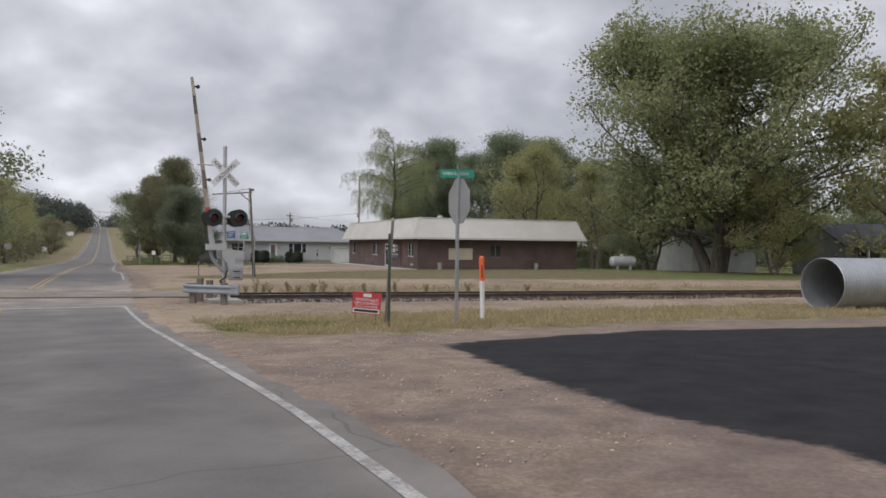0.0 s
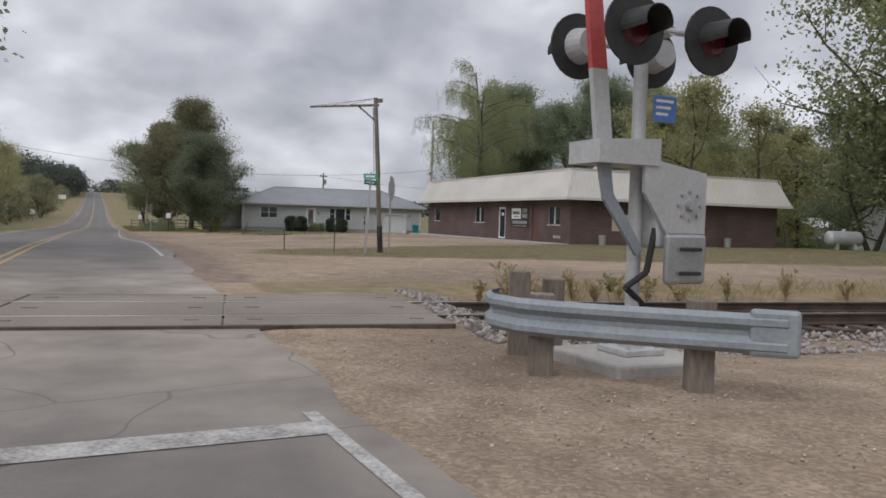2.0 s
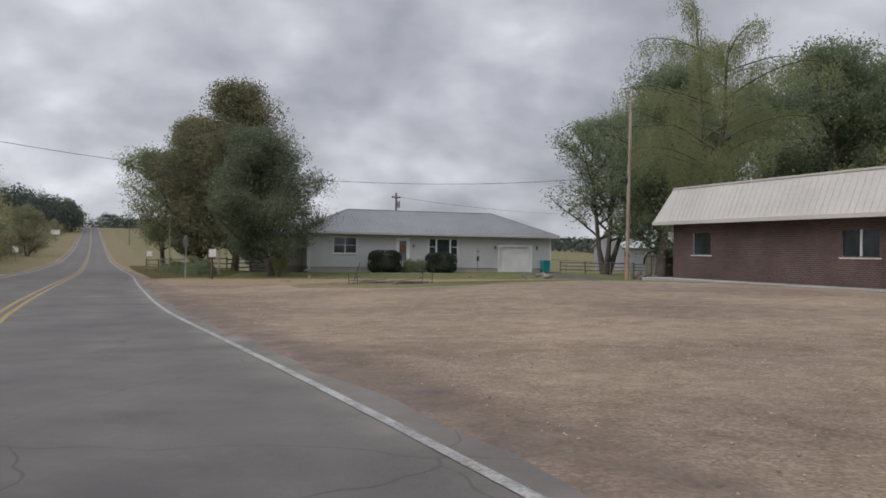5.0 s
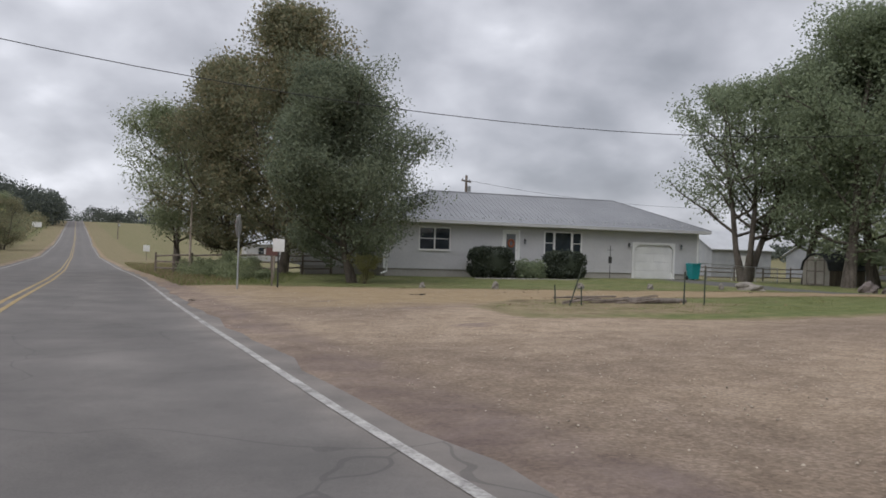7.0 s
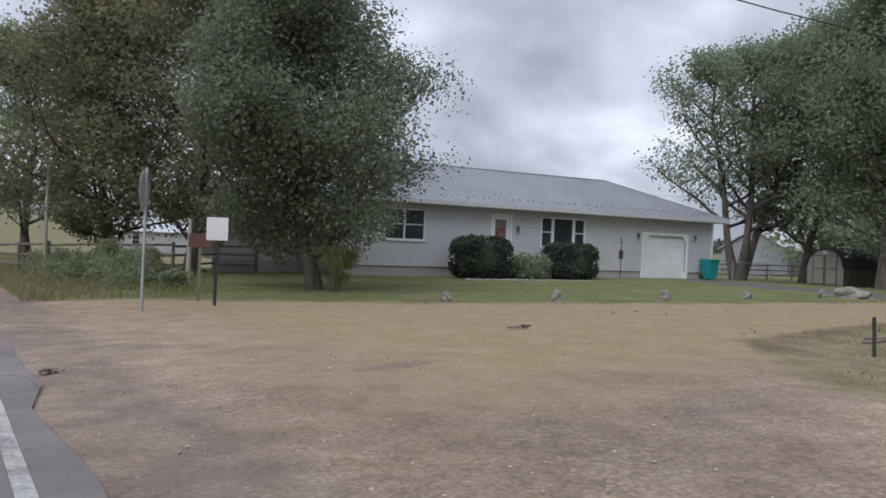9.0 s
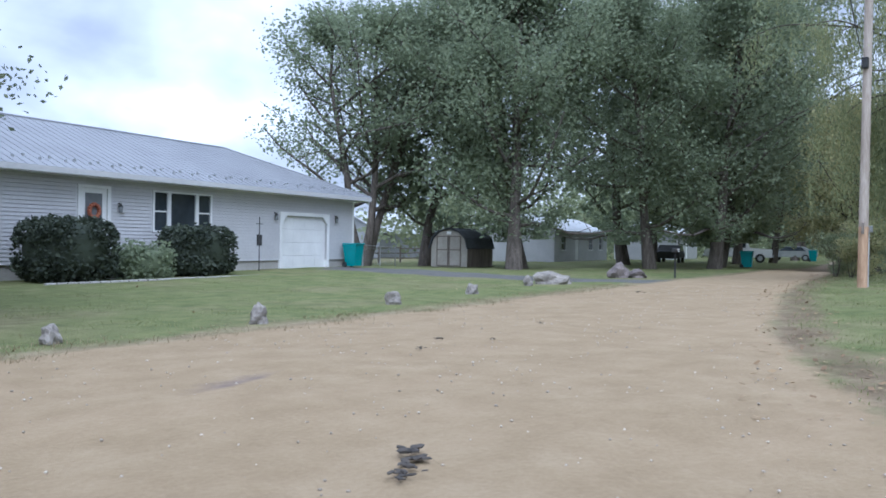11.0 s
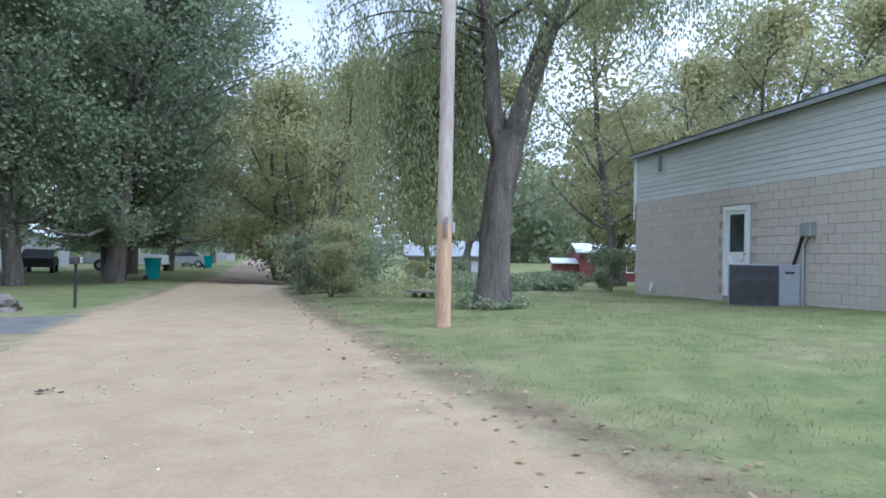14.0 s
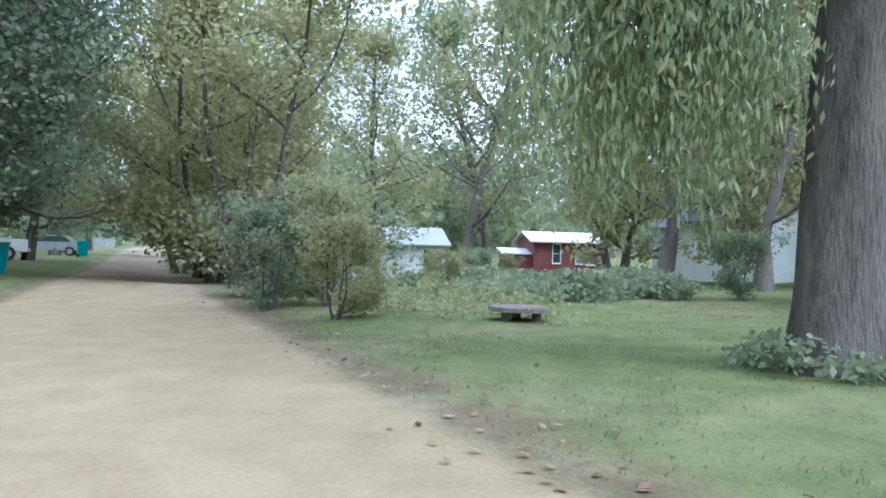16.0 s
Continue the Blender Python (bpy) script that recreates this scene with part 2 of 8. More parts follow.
def brick_material():
    mt, nt, b = nodes_of("red_brown_brick", 0.9)
    v = coords(nt)
    tc = nt.nodes.new("ShaderNodeNewGeometry")
    sep = nt.nodes.new("ShaderNodeSeparateXYZ")
    nt.links.new(v, sep.inputs[0])
    com = nt.nodes.new("ShaderNodeCombineXYZ")
    nt.links.new(calc(nt, "ADD", sep.outputs[0], sep.outputs[1]), com.inputs[0])
    nt.links.new(sep.outputs[2], com.inputs[1])
    bt = nt.nodes.new("ShaderNodeTexBrick")
    bt.inputs["Scale"].default_value = 1.0
    bt.inputs["Brick Width"].default_value, bt.inputs["Row Height"].default_value = 0.21, 0.075
    bt.inputs["Mortar Size"].default_value = 0.008
    bt.inputs["Color1"].default_value, bt.inputs["Color2"].default_value = (0.076, 0.046, 0.043, 1), (0.112, 0.065, 0.058, 1)
    bt.inputs["Mortar"].default_value = (0.17, 0.15, 0.13, 1)
    nt.links.new(com.outputs[0], bt.inputs["Vector"])
    st = ramp(nt, grain(nt, v, 0.5, 5), ((0.35, (0.68, 0.66, 0.66)), (0.65, (1.1, 1.06, 1.05))))
    nt.links.new(mixc(nt, 1.0, bt.outputs["Color"], st, "MULTIPLY"), b.inputs["Base Color"])
    bump(nt, b, bt.outputs["Fac"], -0.3, 0.01)
    return mt


def glass_material(name, tint=(0.02, 0.025, 0.03), rough=0.04):
    """A pane seen by day from outside: dark and glossy."""
    mt, nt, b = nodes_of(name, rough)
    v = coords(nt)
    nt.links.new(ramp(nt, grain(nt, v, 1.3, 3), ((0.3, tint), (0.7, tuple(2.2 * q for q in tint)))), b.inputs["Base Color"])
    b.inputs["Specular IOR Level"].default_value = 0.7
    return mt


LAND, ROAD, BRICK = land_material(), road_material(), brick_material()
GLASS = glass_material("dark_window_pane")
GLASS_BLIND = glass_material("pane_before_a_blind", (0.10, 0.105, 0.11), 0.08)
WHITE_PAINT = worn("white_paint", (0.62, 0.62, 0.60), (0.78, 0.78, 0.76), 1.2, 20, 0.55, relief=0.05)
ROAD_PAINT = worn("white_line_paint", (0.15, 0.14, 0.13), (0.50, 0.485, 0.455), 3.5, 34, 0.8)
YELLOW_PAINT = worn("yellow_line_paint", (0.25, 0.18, 0.075), (0.40, 0.29, 0.12), 2.0, 40, 0.7)
SIDING = worn("pale_grey_vinyl_siding", (0.44, 0.435, 0.435), (0.52, 0.515, 0.51), 0.5, 9, 0.5, relief=0.04, vary=0.03)
SIDING_C = worn("off_white_metal_siding", (0.42, 0.42, 0.39), (0.55, 0.545, 0.50), 0.6, 7, 0.5, relief=0.04, vary=0.04, stretch=(1, 1, 3))
BLOCK = worn("painted_concrete_block", (0.41, 0.36, 0.30), (0.50, 0.445, 0.375), 0.9, 22, 0.9, relief=0.3, vary=0.04)
PANEL = worn("dusty_crossing_panel", (0.155, 0.13, 0.105), (0.26, 0.222, 0.182), 0.5, 22, 0.9, vary=0.05)
MORTAR = worn("painted_mortar", (0.34, 0.295, 0.245), (0.43, 0.38, 0.32), 2, 30, 0.95)
CONCRETE = worn("weathered_concrete", (0.28, 0.265, 0.24), (0.42, 0.40, 0.37), 0.8, 18, 0.9, vary=0.06)
FOUNDATION = worn("foundation_concrete", (0.30, 0.285, 0.255), (0.40, 0.385, 0.35), 0.6, 14, 0.9)
ROOF_GREY = worn("grey_ribbed_metal_roof", (0.20, 0.205, 0.215), (0.27, 0.275, 0.285), 0.4, 10, 0.55, metal=0.2, relief=0.03)
ROOF_CREAM = worn("cream_ribbed_metal_roof", (0.50, 0.475, 0.43), (0.62, 0.595, 0.55), 0.35, 8, 0.5, relief=0.03, stretch=(1, 1, 2))
ROOF_WHITE = worn("white_metal_roof", (0.40, 0.41, 0.42), (0.52, 0.53, 0.54), 0.4, 8, 0.5, relief=0.03)
OLD_WHITE = worn("chalky_off_white_siding", (0.36, 0.36, 0.355), (0.47, 0.47, 0.46), 0.7, 10, 0.7, relief=0.05)
ROOF_DARK = worn("dark_shingle_roof", (0.04, 0.045, 0.05), (0.09, 0.095, 0.10), 1.0, 16, 0.9)
STEEL = worn("galvanised_steel", (0.34, 0.35, 0.36), (0.52, 0.53, 0.54), 1.6, 25, 0.45, metal=0.75, relief=0.06)
DULL_STEEL = worn("weathered_galvanised_beam", (0.19, 0.215, 0.235), (0.31, 0.335, 0.35), 1.6, 25, 0.6, metal=0.25, relief=0.06)
ALU_PAINT = worn("aluminium_painted_mast", (0.37, 0.375, 0.38), (0.51, 0.51, 0.505), 2, 25, 0.5, metal=0.2, relief=0.05)
RAIL_STEEL = worn("rusted_rail_steel", (0.05, 0.035, 0.028), (0.13, 0.09, 0.07), 3, 30, 0.7, metal=0.4)
RAIL_HEAD = worn("polished_rail_head", (0.40, 0.39, 0.38), (0.55, 0.54, 0.53), 3, 30, 0.3, metal=0.9, relief=0.02)
TIE_WOOD = worn("creosoted_tie_wood", (0.035, 0.026, 0.020), (0.10, 0.08, 0.065), 2, 18, 0.9, stretch=(1, 6, 1), vary=0.2)
STONE = worn("grey_field_stone", (0.13, 0.115, 0.10), (0.33, 0.30, 0.26), 2.2, 16, 0.9, relief=0.6, depth=0.04)
STONE_RED = worn("purplish_boulder_stone", (0.10, 0.082, 0.075), (0.22, 0.185, 0.17), 2.2, 16, 0.9, relief=0.6, depth=0.04)
POLE_WOOD = worn("weathered_pole_wood", (0.26, 0.21, 0.165), (0.47, 0.41, 0.35), 1.0, 10, 0.85, relief=0.4, stretch=(3, 3, 0.35))
POLE_RAW = worn("raw_tan_pole_wood", (0.30, 0.18, 0.10), (0.52, 0.36, 0.23), 1.4, 12, 0.85, relief=0.4, stretch=(3, 3, 0.4))
OLD_WOOD = worn("grey_brown_old_timber", (0.10, 0.08, 0.065), (0.24, 0.20, 0.165), 1.5, 14, 0.9, relief=0.4, stretch=(3, 3, 0.5))
BARK = worn("grey_brown_bark", (0.042, 0.034, 0.027), (0.165, 0.14, 0.115), 2.4, 16, 0.95, relief=1.0, depth=0.04, stretch=(2.5, 2.5, 0.5))
BARK_PALE = worn("pale_bark", (0.10, 0.085, 0.07), (0.24, 0.21, 0.18), 1.6, 12, 0.95, relief=0.8, depth=0.03, stretch=(2.5, 2.5, 0.5))
BLACK_IRON = worn("black_painted_steel", (0.012, 0.012, 0.013), (0.035, 0.034, 0.033), 3, 25, 0.6)
GREEN_IRON = worn("dark_green_steel_post", (0.02, 0.03, 0.022), (0.06, 0.07, 0.05), 3, 25, 0.7)
SIGN_BACK = worn("bare_aluminium_sign_back", (0.34, 0.34, 0.34), (0.44, 0.44, 0.43), 2, 20, 0.45, metal=0.6, relief=0.03)
SIGN_RED = worn("red_sign_board", (0.42, 0.035, 0.045), (0.52, 0.055, 0.065), 2, 20, 0.5, relief=0.02)
SIGN_GREEN = worn("green_street_sign", (0.02, 0.22, 0.15), (0.03, 0.30, 0.20), 2, 20, 0.4, relief=0.02)
SIGN_BLUE = worn("blue_notice_plate", (0.06, 0.16, 0.42), (0.10, 0.22, 0.50), 2, 20, 0.4, relief=0.02)
ORANGE = worn("orange_reflective_band", (0.72, 0.11, 0.03), (0.85, 0.17, 0.05), 2, 20, 0.5, relief=0.02)
RED_PAINT = worn("faded_red_paint", (0.34, 0.05, 0.05), (0.48, 0.09, 0.08), 2, 20, 0.6, relief=0.03)
RED_LENS = worn("dark_red_lamp_lens", (0.05, 0.004, 0.006), (0.10, 0.008, 0.010), 2, 20, 0.25, relief=0.0)
BLACK_PRINT = worn("black_printing", (0.015, 0.015, 0.015), (0.03, 0.03, 0.03), 3, 20, 0.6, relief=0.0)
BOARD_TAN = worn("tan_plywood_board", (0.40, 0.35, 0.24), (0.55, 0.49, 0.36), 0.9, 9, 0.8, stretch=(4, 1, 1))
DOOR_BROWN = worn("brown_painted_door", (0.09, 0.04, 0.033), (0.14, 0.062, 0.05), 1, 14, 0.6, relief=0.05)
TEAL = worn("teal_green_plastic", (0.01, 0.19, 0.20), (0.015, 0.26, 0.27), 1.5, 12, 0.45, relief=0.03)
RUBBER = worn("black_rubber", (0.012, 0.012, 0.012), (0.03, 0.03, 0.03), 3, 30, 0.8)
RED_WOOD = worn("barn_red_siding", (0.115, 0.028, 0.028), (0.18, 0.045, 0.042), 0.8, 12, 0.7)
BARN_GREY = worn("faded_grey_siding", (0.25, 0.26, 0.27), (0.36, 0.37, 0.38), 0.8, 12, 0.7)
SHED_TAN = worn("tan_shed_panels", (0.30, 0.275, 0.23), (0.42, 0.39, 0.335), 1, 12, 0.8)
GRILLE = worn("grey_condenser_grille", (0.07, 0.07, 0.075), (0.15, 0.15, 0.155), 4, 30, 0.6, metal=0.3)
DEBRIS = worn("charred_debris", (0.02, 0.018, 0.016), (0.09, 0.075, 0.06), 5, 24, 0.95)

LEAF_DARK = leafy("dark_green_leaves", (0.185, 0.22, 0.145), (0.245, 0.29, 0.18), (0.30, 0.34, 0.205), 0.55)
LEAF_MID = leafy("green_leaves", (0.20, 0.23, 0.14), (0.27, 0.305, 0.178), (0.335, 0.36, 0.205), 0.55)
LEAF_YEL = leafy("yellowing_leaves", (0.28, 0.285, 0.145), (0.37, 0.365, 0.18), (0.455, 0.41, 0.20), 0.55)
LEAF_RUST = leafy("rusty_green_leaves", (0.155, 0.17, 0.105), (0.23, 0.238, 0.142), (0.33, 0.265, 0.155), 0.5)
LEAF_WILLOW = leafy("willow_leaves", (0.19, 0.22, 0.12), (0.285, 0.315, 0.16), (0.38, 0.375, 0.18), 0.5)
LEAF_BUSH = leafy("dark_hedge_leaves", (0.032, 0.042, 0.032), (0.055, 0.068, 0.046), (0.085, 0.10, 0.065), 0.3)
LEAF_DEEP = leafy("deep_green_leaves", (0.125, 0.15, 0.105), (0.19, 0.22, 0.145), (0.255, 0.285, 0.18), 0.5)
# distance haze is put into this leaf colour: paler and greyer than the hedge
LEAF_FAR_HAZE = leafy("far_hazed_leaves", (0.055, 0.066, 0.060), (0.085, 0.10, 0.082), (0.12, 0.135, 0.10), 0.4)
GRASS_GREEN = leafy("grass_blades", (0.17, 0.20, 0.08), (0.24, 0.265, 0.11), (0.33, 0.33, 0.15), 0.5)
GRASS_DRY = leafy("dry_grass_blades", (0.21, 0.165, 0.095), (0.31, 0.25, 0.15), (0.43, 0.355, 0.225), 0.5)
LEAF_FALL = leafy("fallen_leaves", (0.17, 0.11, 0.06), (0.27, 0.18, 0.10), (0.38, 0.28, 0.15), 0.3)
# ---- lie of the land: s runs up the highway, n to its right ----
UX, UY = -0.4330, 0.9014          # the highway's heading
PX, PY = 2.50, -3.05              # a point on the lane, s = 0
S_KNOTS = (-400, -60, -20, 0, 5.4, 11, 16.7, 22.3, 27, 32, 43, 48, 55, 61, 66, 71, 78, 89, 100, 112, 130, 190, 260, 400, 570, 700, 1300, 4000)
Z_KNOTS = (5.20, 4.95, 4.87, 4.80, 4.74, 4.54, 4.24, 4.03, 3.93, 3.98, 4.04, 4.05, 3.96, 3.82, 3.66, 3.54, 3.46, 3.32, 3.20, 3.05, 2.75, 2.40, 3.70, 9.20, 16.00, 17.00, 14.00, 40.00)
PADS = ((-0.6, 59.9, 4.02), (-3.7, 68.5, 4.08), (-6.5, 75, 4.11), (-9.5, 81.5, 4.07), (8, 65, 4.03), (5, 76, 3.80),
        (-27, 106, 3.3), (-20, 108, 3.35), (-12.5, 110.5, 3.42), (-20, 116, 3.4), (3.1, 84.4, 3.48), (-1.7, 82.8, 3.6), (-9.2, 89.8, 3.4),
        (-4.6, 89.3, 3.68), (-0.5, 91, 3.5), (-3.7, 98.7, 3.12), (-1.1, 116.8, 3.05), (-21.8, 93.9, 3.3), (-25.5, 92.4, 3.25), (-15.4, 96.2, 3.35), (-24.6, 81.4, 3.45),
        (37, 82, 2.5), (29, 85, 2.8), (21, 88, 3.1), (46, 84, 2.4), (33, 93, 2.8), (46, 91, 2.5))


def to_sn(x, y):
    return (x - PX) * UX + (y - PY) * UY, (x - PX) * UY - (y - PY) * UX


def from_sn(s, n):
    return PX + s * UX + n * UY, PY + s * UY - n * UX


TX, TY, TRACK_Z = -8.88, 27.29, 4.01      # a point between the rails
DX, DY = 0.9625, 0.2715                   # the rails' run


def track_sn(x, y):
    """Distance across and along the track."""
    return -(x - TX) * DY + (y - TY) * DX, (x - TX) * DX + (y - TY) * DY - 1.65


def ground(x, y):
    """Height of the land."""
    x, y = np.asarray(x, float), np.asarray(y, float)
    s, n = to_sn(x, y)
    sm = np.zeros_like(s)
    for d in (-4, -2, 0, 2, 4):
        sm = sm + np.interp(s + d, S_KNOTS, Z_KNOTS) / 5
    # away from the highway the land evens out beyond the lots
    side = np.clip((np.abs(n) - 60) / 200, 0, 1) * np.clip((s - 60) / 100, 0, 1)
    sm = sm * (1 - side) + side * (2.0 + np.clip((np.hypot(x, y) - 300) / 1500, 0, 1) * 26)
    top, low = np.zeros_like(s), np.full_like(s, 0.05)
    for px, py, pz in PADS:
        w = np.exp(-((x - px) ** 2 + (y - py) ** 2) / (2 * 5.5 ** 2))
        ps = (px - PX) * UX + (py - PY) * UY
        top, low = top + w * (pz - np.interp(ps, S_KNOTS, Z_KNOTS)), low + w
    z = sm + top / low * np.clip((n - 3.0) / 5.0, 0, 1)
    # the bed of the track lies a little below the rails, but for the crossing
    off, along = track_sn(x, y)
    bed = np.clip((4.6 - np.abs(off)) / 2.2, 0, 1) * np.maximum(np.clip((along - 0.0) / 1.2, 0, 1), np.clip((-14.2 - along) / 1.2, 0, 1))
    return z * (1 - bed) + bed * (TRACK_Z - 0.28)


# ---- mesh helpers ----
def part(name, bm, material, parent, label="", kind=""):
    """Links a bmesh, or a mesh, as one object under a thing or part."""
    if isinstance(bm, bmesh.types.BMesh):
        me = bpy.data.meshes.new(name)
        bmesh.ops.recalc_face_normals(bm, faces=bm.faces)
        bm.to_mesh(me)
        bm.free()
    else:
        me = bm
    if material and not me.materials:
        me.materials.append(material)
    ob = new(name, me)
    ob.parent = parent
    return tagged(ob, label, kind=kind)


def thing(name, at, turn=0.0, label="", category="", group="", kind=""):
    ob = new(name)
    ob.empty_display_size = 0.2
    ob.matrix_basis = pose(*at, 0, 0, turn)
    return tagged(ob, label, category, group, kind)


def box(bm, x0, x1, y0, y1, z0, z1, soft=0.0):
    made = bmesh.ops.create_cube(bm, size=1.0, matrix=Matrix.Translation(((x0 + x1) / 2, (y0 + y1) / 2, (z0 + z1) / 2)) @ Matrix.Diagonal((x1 - x0, y1 - y0, z1 - z0, 1)))
    if soft:
        edges = list({e for v in made["verts"] for e in v.link_edges})
        bmesh.ops.bevel(bm, geom=edges, offset=soft, segments=2, affect="EDGES", profile=0.5)
    return bm


def block(*a, soft=0.0):
    return box(bmesh.new(), *a, soft=soft)


def tube(bm, p0, p1, r0, r1=None, seg=10, caps=True):
    p0, p1 = Vector(p0), Vector(p1)
    d = p1 - p0
    m = Matrix.Translation((p0 + p1) / 2) @ d.to_track_quat("Z", "Y").to_matrix().to_4x4()
    bmesh.ops.create_cone(bm, cap_ends=caps, segments=seg, radius1=r0, radius2=r0 if r1 is None else r1, depth=d.length, matrix=m)
    return bm


def rod(*a, **k):
    return tube(bmesh.new(), *a, **k)


def prism(bm, outline, axis, a, b):
    """Extrudes a closed outline of (u, v) along axis 'x', 'y' or 'z' from a to b."""
    def place(u, v, w):
        return {"x": (w, u, v), "y": (u, w, v), "z": (u, v, w)}[axis]
    lo, hi = [bm.verts.new(place(u, v, a)) for u, v in outline], [bm.verts.new(place(u, v, b)) for u, v in outline]
    bm.faces.new(lo)
    bm.faces.new(hi[::-1])
    for i in range(len(lo)):
        bm.faces.new((lo[i], lo[i - 1], hi[i - 1], hi[i]))
    return bm


def mesh_from(name, verts, faces, smooth=False):
    me = bpy.data.meshes.new(name)
    me.from_pydata([tuple(v) for v in verts], [], [tuple(f) for f in faces])
    if smooth:
        me.polygons.foreach_set("use_smooth", [True] * len(me.polygons))
    return me


def quads_mesh(name, corners):
    """A mesh of loose quads from an array of shape (n, 4, 3)."""
    k = len(corners)
    me = bpy.data.meshes.new(name)
    me.vertices.add(4 * k)
    me.vertices.foreach_set("co", np.ascontiguousarray(corners, dtype=np.float32).ravel())
    me.loops.add(4 * k)
    me.loops.foreach_set("vertex_index", np.arange(4 * k, dtype=np.int32))
    me.polygons.add(k)
    me.polygons.foreach_set("loop_start", np.arange(0, 4 * k, 4, dtype=np.int32))
    me.update(calc_edges=True)
    return me


def lettering(text, size, material, parent, m, name="lettering", stretch=1.0):
    """Words as a thin mesh in the built-in font, at the pose m under parent."""
    cu = bpy.data.curves.new("letters", "FONT")
    cu.body, cu.size, cu.extrude, cu.align_x, cu.align_y = text, size, 0.002, "CENTER", "CENTER"
    ob = bpy.data.objects.new("letters", cu)
    me = bpy.data.meshes.new_from_object(ob)
    bpy.data.objects.remove(ob)
    me.transform(m @ Matrix.Diagonal((stretch, 1, 1, 1)))
    me.materials.clear()
    return part(name, me, material, parent)


def cut_wall(bm, x0, x1, z0, z1, y0, y1, holes):
    """A wall along x with rectangular holes (x0, x1, z0, z1) right through it."""
    xs = sorted({x0, x1, *[v for h in holes for v in h[:2]]})
    zs = sorted({z0, z1, *[v for h in holes for v in h[2:]]})
    for a, b in zip(xs, xs[1:]):
        for c, d in zip(zs, zs[1:]):
            if not any(h[0] <= a and b <= h[1] and h[2] <= c and d <= h[3] for h in holes):
                box(bm, a, b, y0, y1, c, d)
    bmesh.ops.remove_doubles(bm, verts=bm.verts[:], dist=0.0001)
    return bm


def spans(x0, x1, z0, z1, holes):
    """What is left of the stretch x0..x1 beside the holes that meet the height z0..z1."""
    left = [(x0, x1)]
    for h in holes:
        if h[2] < z1 - 0.01 and h[3] > z0 + 0.01:
            left = [q for a, b in left for q in ((a, min(b, h[0])), (max(a, h[1]), b)) if q[1] - q[0] > 0.02]
    return left


def lap(bm, x0, x1, z0, z1, y, proud=0.034):
    """One course of lap siding on a wall that faces -y: thin at its top, proud at its foot."""
    return prism(bm, [(y, z0 + 0.014), (y - proud, z0 + 0.014), (y - 0.012, z1), (y, z1)], "x", x0, x1)


def gz(x, y):
    return float(ground(x, y))


# ---- ground: one sheet from the lots out to the horizon ----
def edge_n(s):
    """The highway's right edge line."""
    return np.interp(s, (-60, 6, 11, 18, 27, 45, 55, 66, 72, 77, 85, 92, 106, 120, 300, 1300, 3000), (1.6, 1.52, 1.34, 1.17, 1.08, 1.74, 2.0, 2.02, 1.98, 2.06, 2.33, 2.6, 3.25, 3.65, 7.0, 22.0, 50.0))


def inside(poly, x, y):
    """Signed distance to a closed outline, positive inside."""
    best, odd = np.full(np.shape(x), 1e9), np.zeros(np.shape(x), bool)
    for (ax, ay), (bx, by) in zip(poly, poly[1:] + poly[:1]):
        ex, ey = bx - ax, by - ay
        t = np.clip(((x - ax) * ex + (y - ay) * ey) / (ex * ex + ey * ey), 0, 1)
        best = np.minimum(best, np.hypot(x - ax - t * ex, y - ay - t * ey))
        cross = ((ay > y) != (by > y)) & (x < ex * (y - ay) / (ey if ey else 1e-9) + ax)
        odd ^= cross
    return np.where(odd, best, -best)


# outlines in (s, n)
LOT = [(36.2, 1.0), (101.5, 1.0), (101.0, 5.5), (98.2, 12.5), (97.1, 18.0), (94.7, 29.6), (94.2, 34.5), (92.0, 46), (49.2, 300), (45.6, 300), (88.4, 46),
       (90.0, 34), (90.8, 26), (91.1, 17), (90.3, 12), (87.4, 9.0), (84.2, 8.4), (82.0, 12), (80.5, 19), (76, 23.5), (58.5, 23.4), (55.5, 20), (51.8, 10.5), (49.4, 5.6),
       (46.2, 4.4), (44.6, 6.6), (44.1, 10), (41.4, 20), (32.0, 60), (26, 85), (20, 85), (29, 50), (35.0, 14), (36.3, 6)]
SANDY = [(17.5, 1.0), (30.0, 1.0), (29.6, 10), (27.2, 20), (22, 50), (17.5, 50), (19.4, 20), (20.4, 9), (20.6, 4), (19.6, 2.2), (17.5, 1.7)]
MOUTH = [(2.0, 1.2), (13.8, 1.2), (13.2, 3.2), (13.0, 6.0), (13.2, 12), (11.5, 18), (9.9, 14.6), (11.4, 9.2), (10.9, 4.8), (6.8, 4.2), (2.5, 4.0)]
TARLOT = [(10.8, 5.0), (11.5, 9.2), (9.9, 14.6), (4, 45), (-30, 45), (-30, 3.4), (3.6, 4.4), (5.0, 4.1), (7.5, 4.3)]
DRIVE = [(107.6, 32.6), (108.8, 36.2), (101.5, 36.2), (96.5, 35.5), (94.2, 35.8), (94.7, 31.6), (97.2, 31.8), (101.8, 32.0)]
STRIP = [(46.4, 4.8), (49.0, 5.9), (51.4, 10.5), (54.8, 20), (57, 24), (55, 36), (40, 36), (41.7, 20), (44.4, 10), (44.9, 6.9)]
TIP = [(84.4, 9.0), (88.5, 9.4), (90.2, 12), (90.4, 15.5), (87, 17), (84, 14)]
VERGE_DRY = [(13.4, 3.0), (15.5, 2.2), (19.6, 2.2), (20.6, 4), (20.4, 9), (19.6, 18), (14, 50), (8, 50), (12.8, 12)]


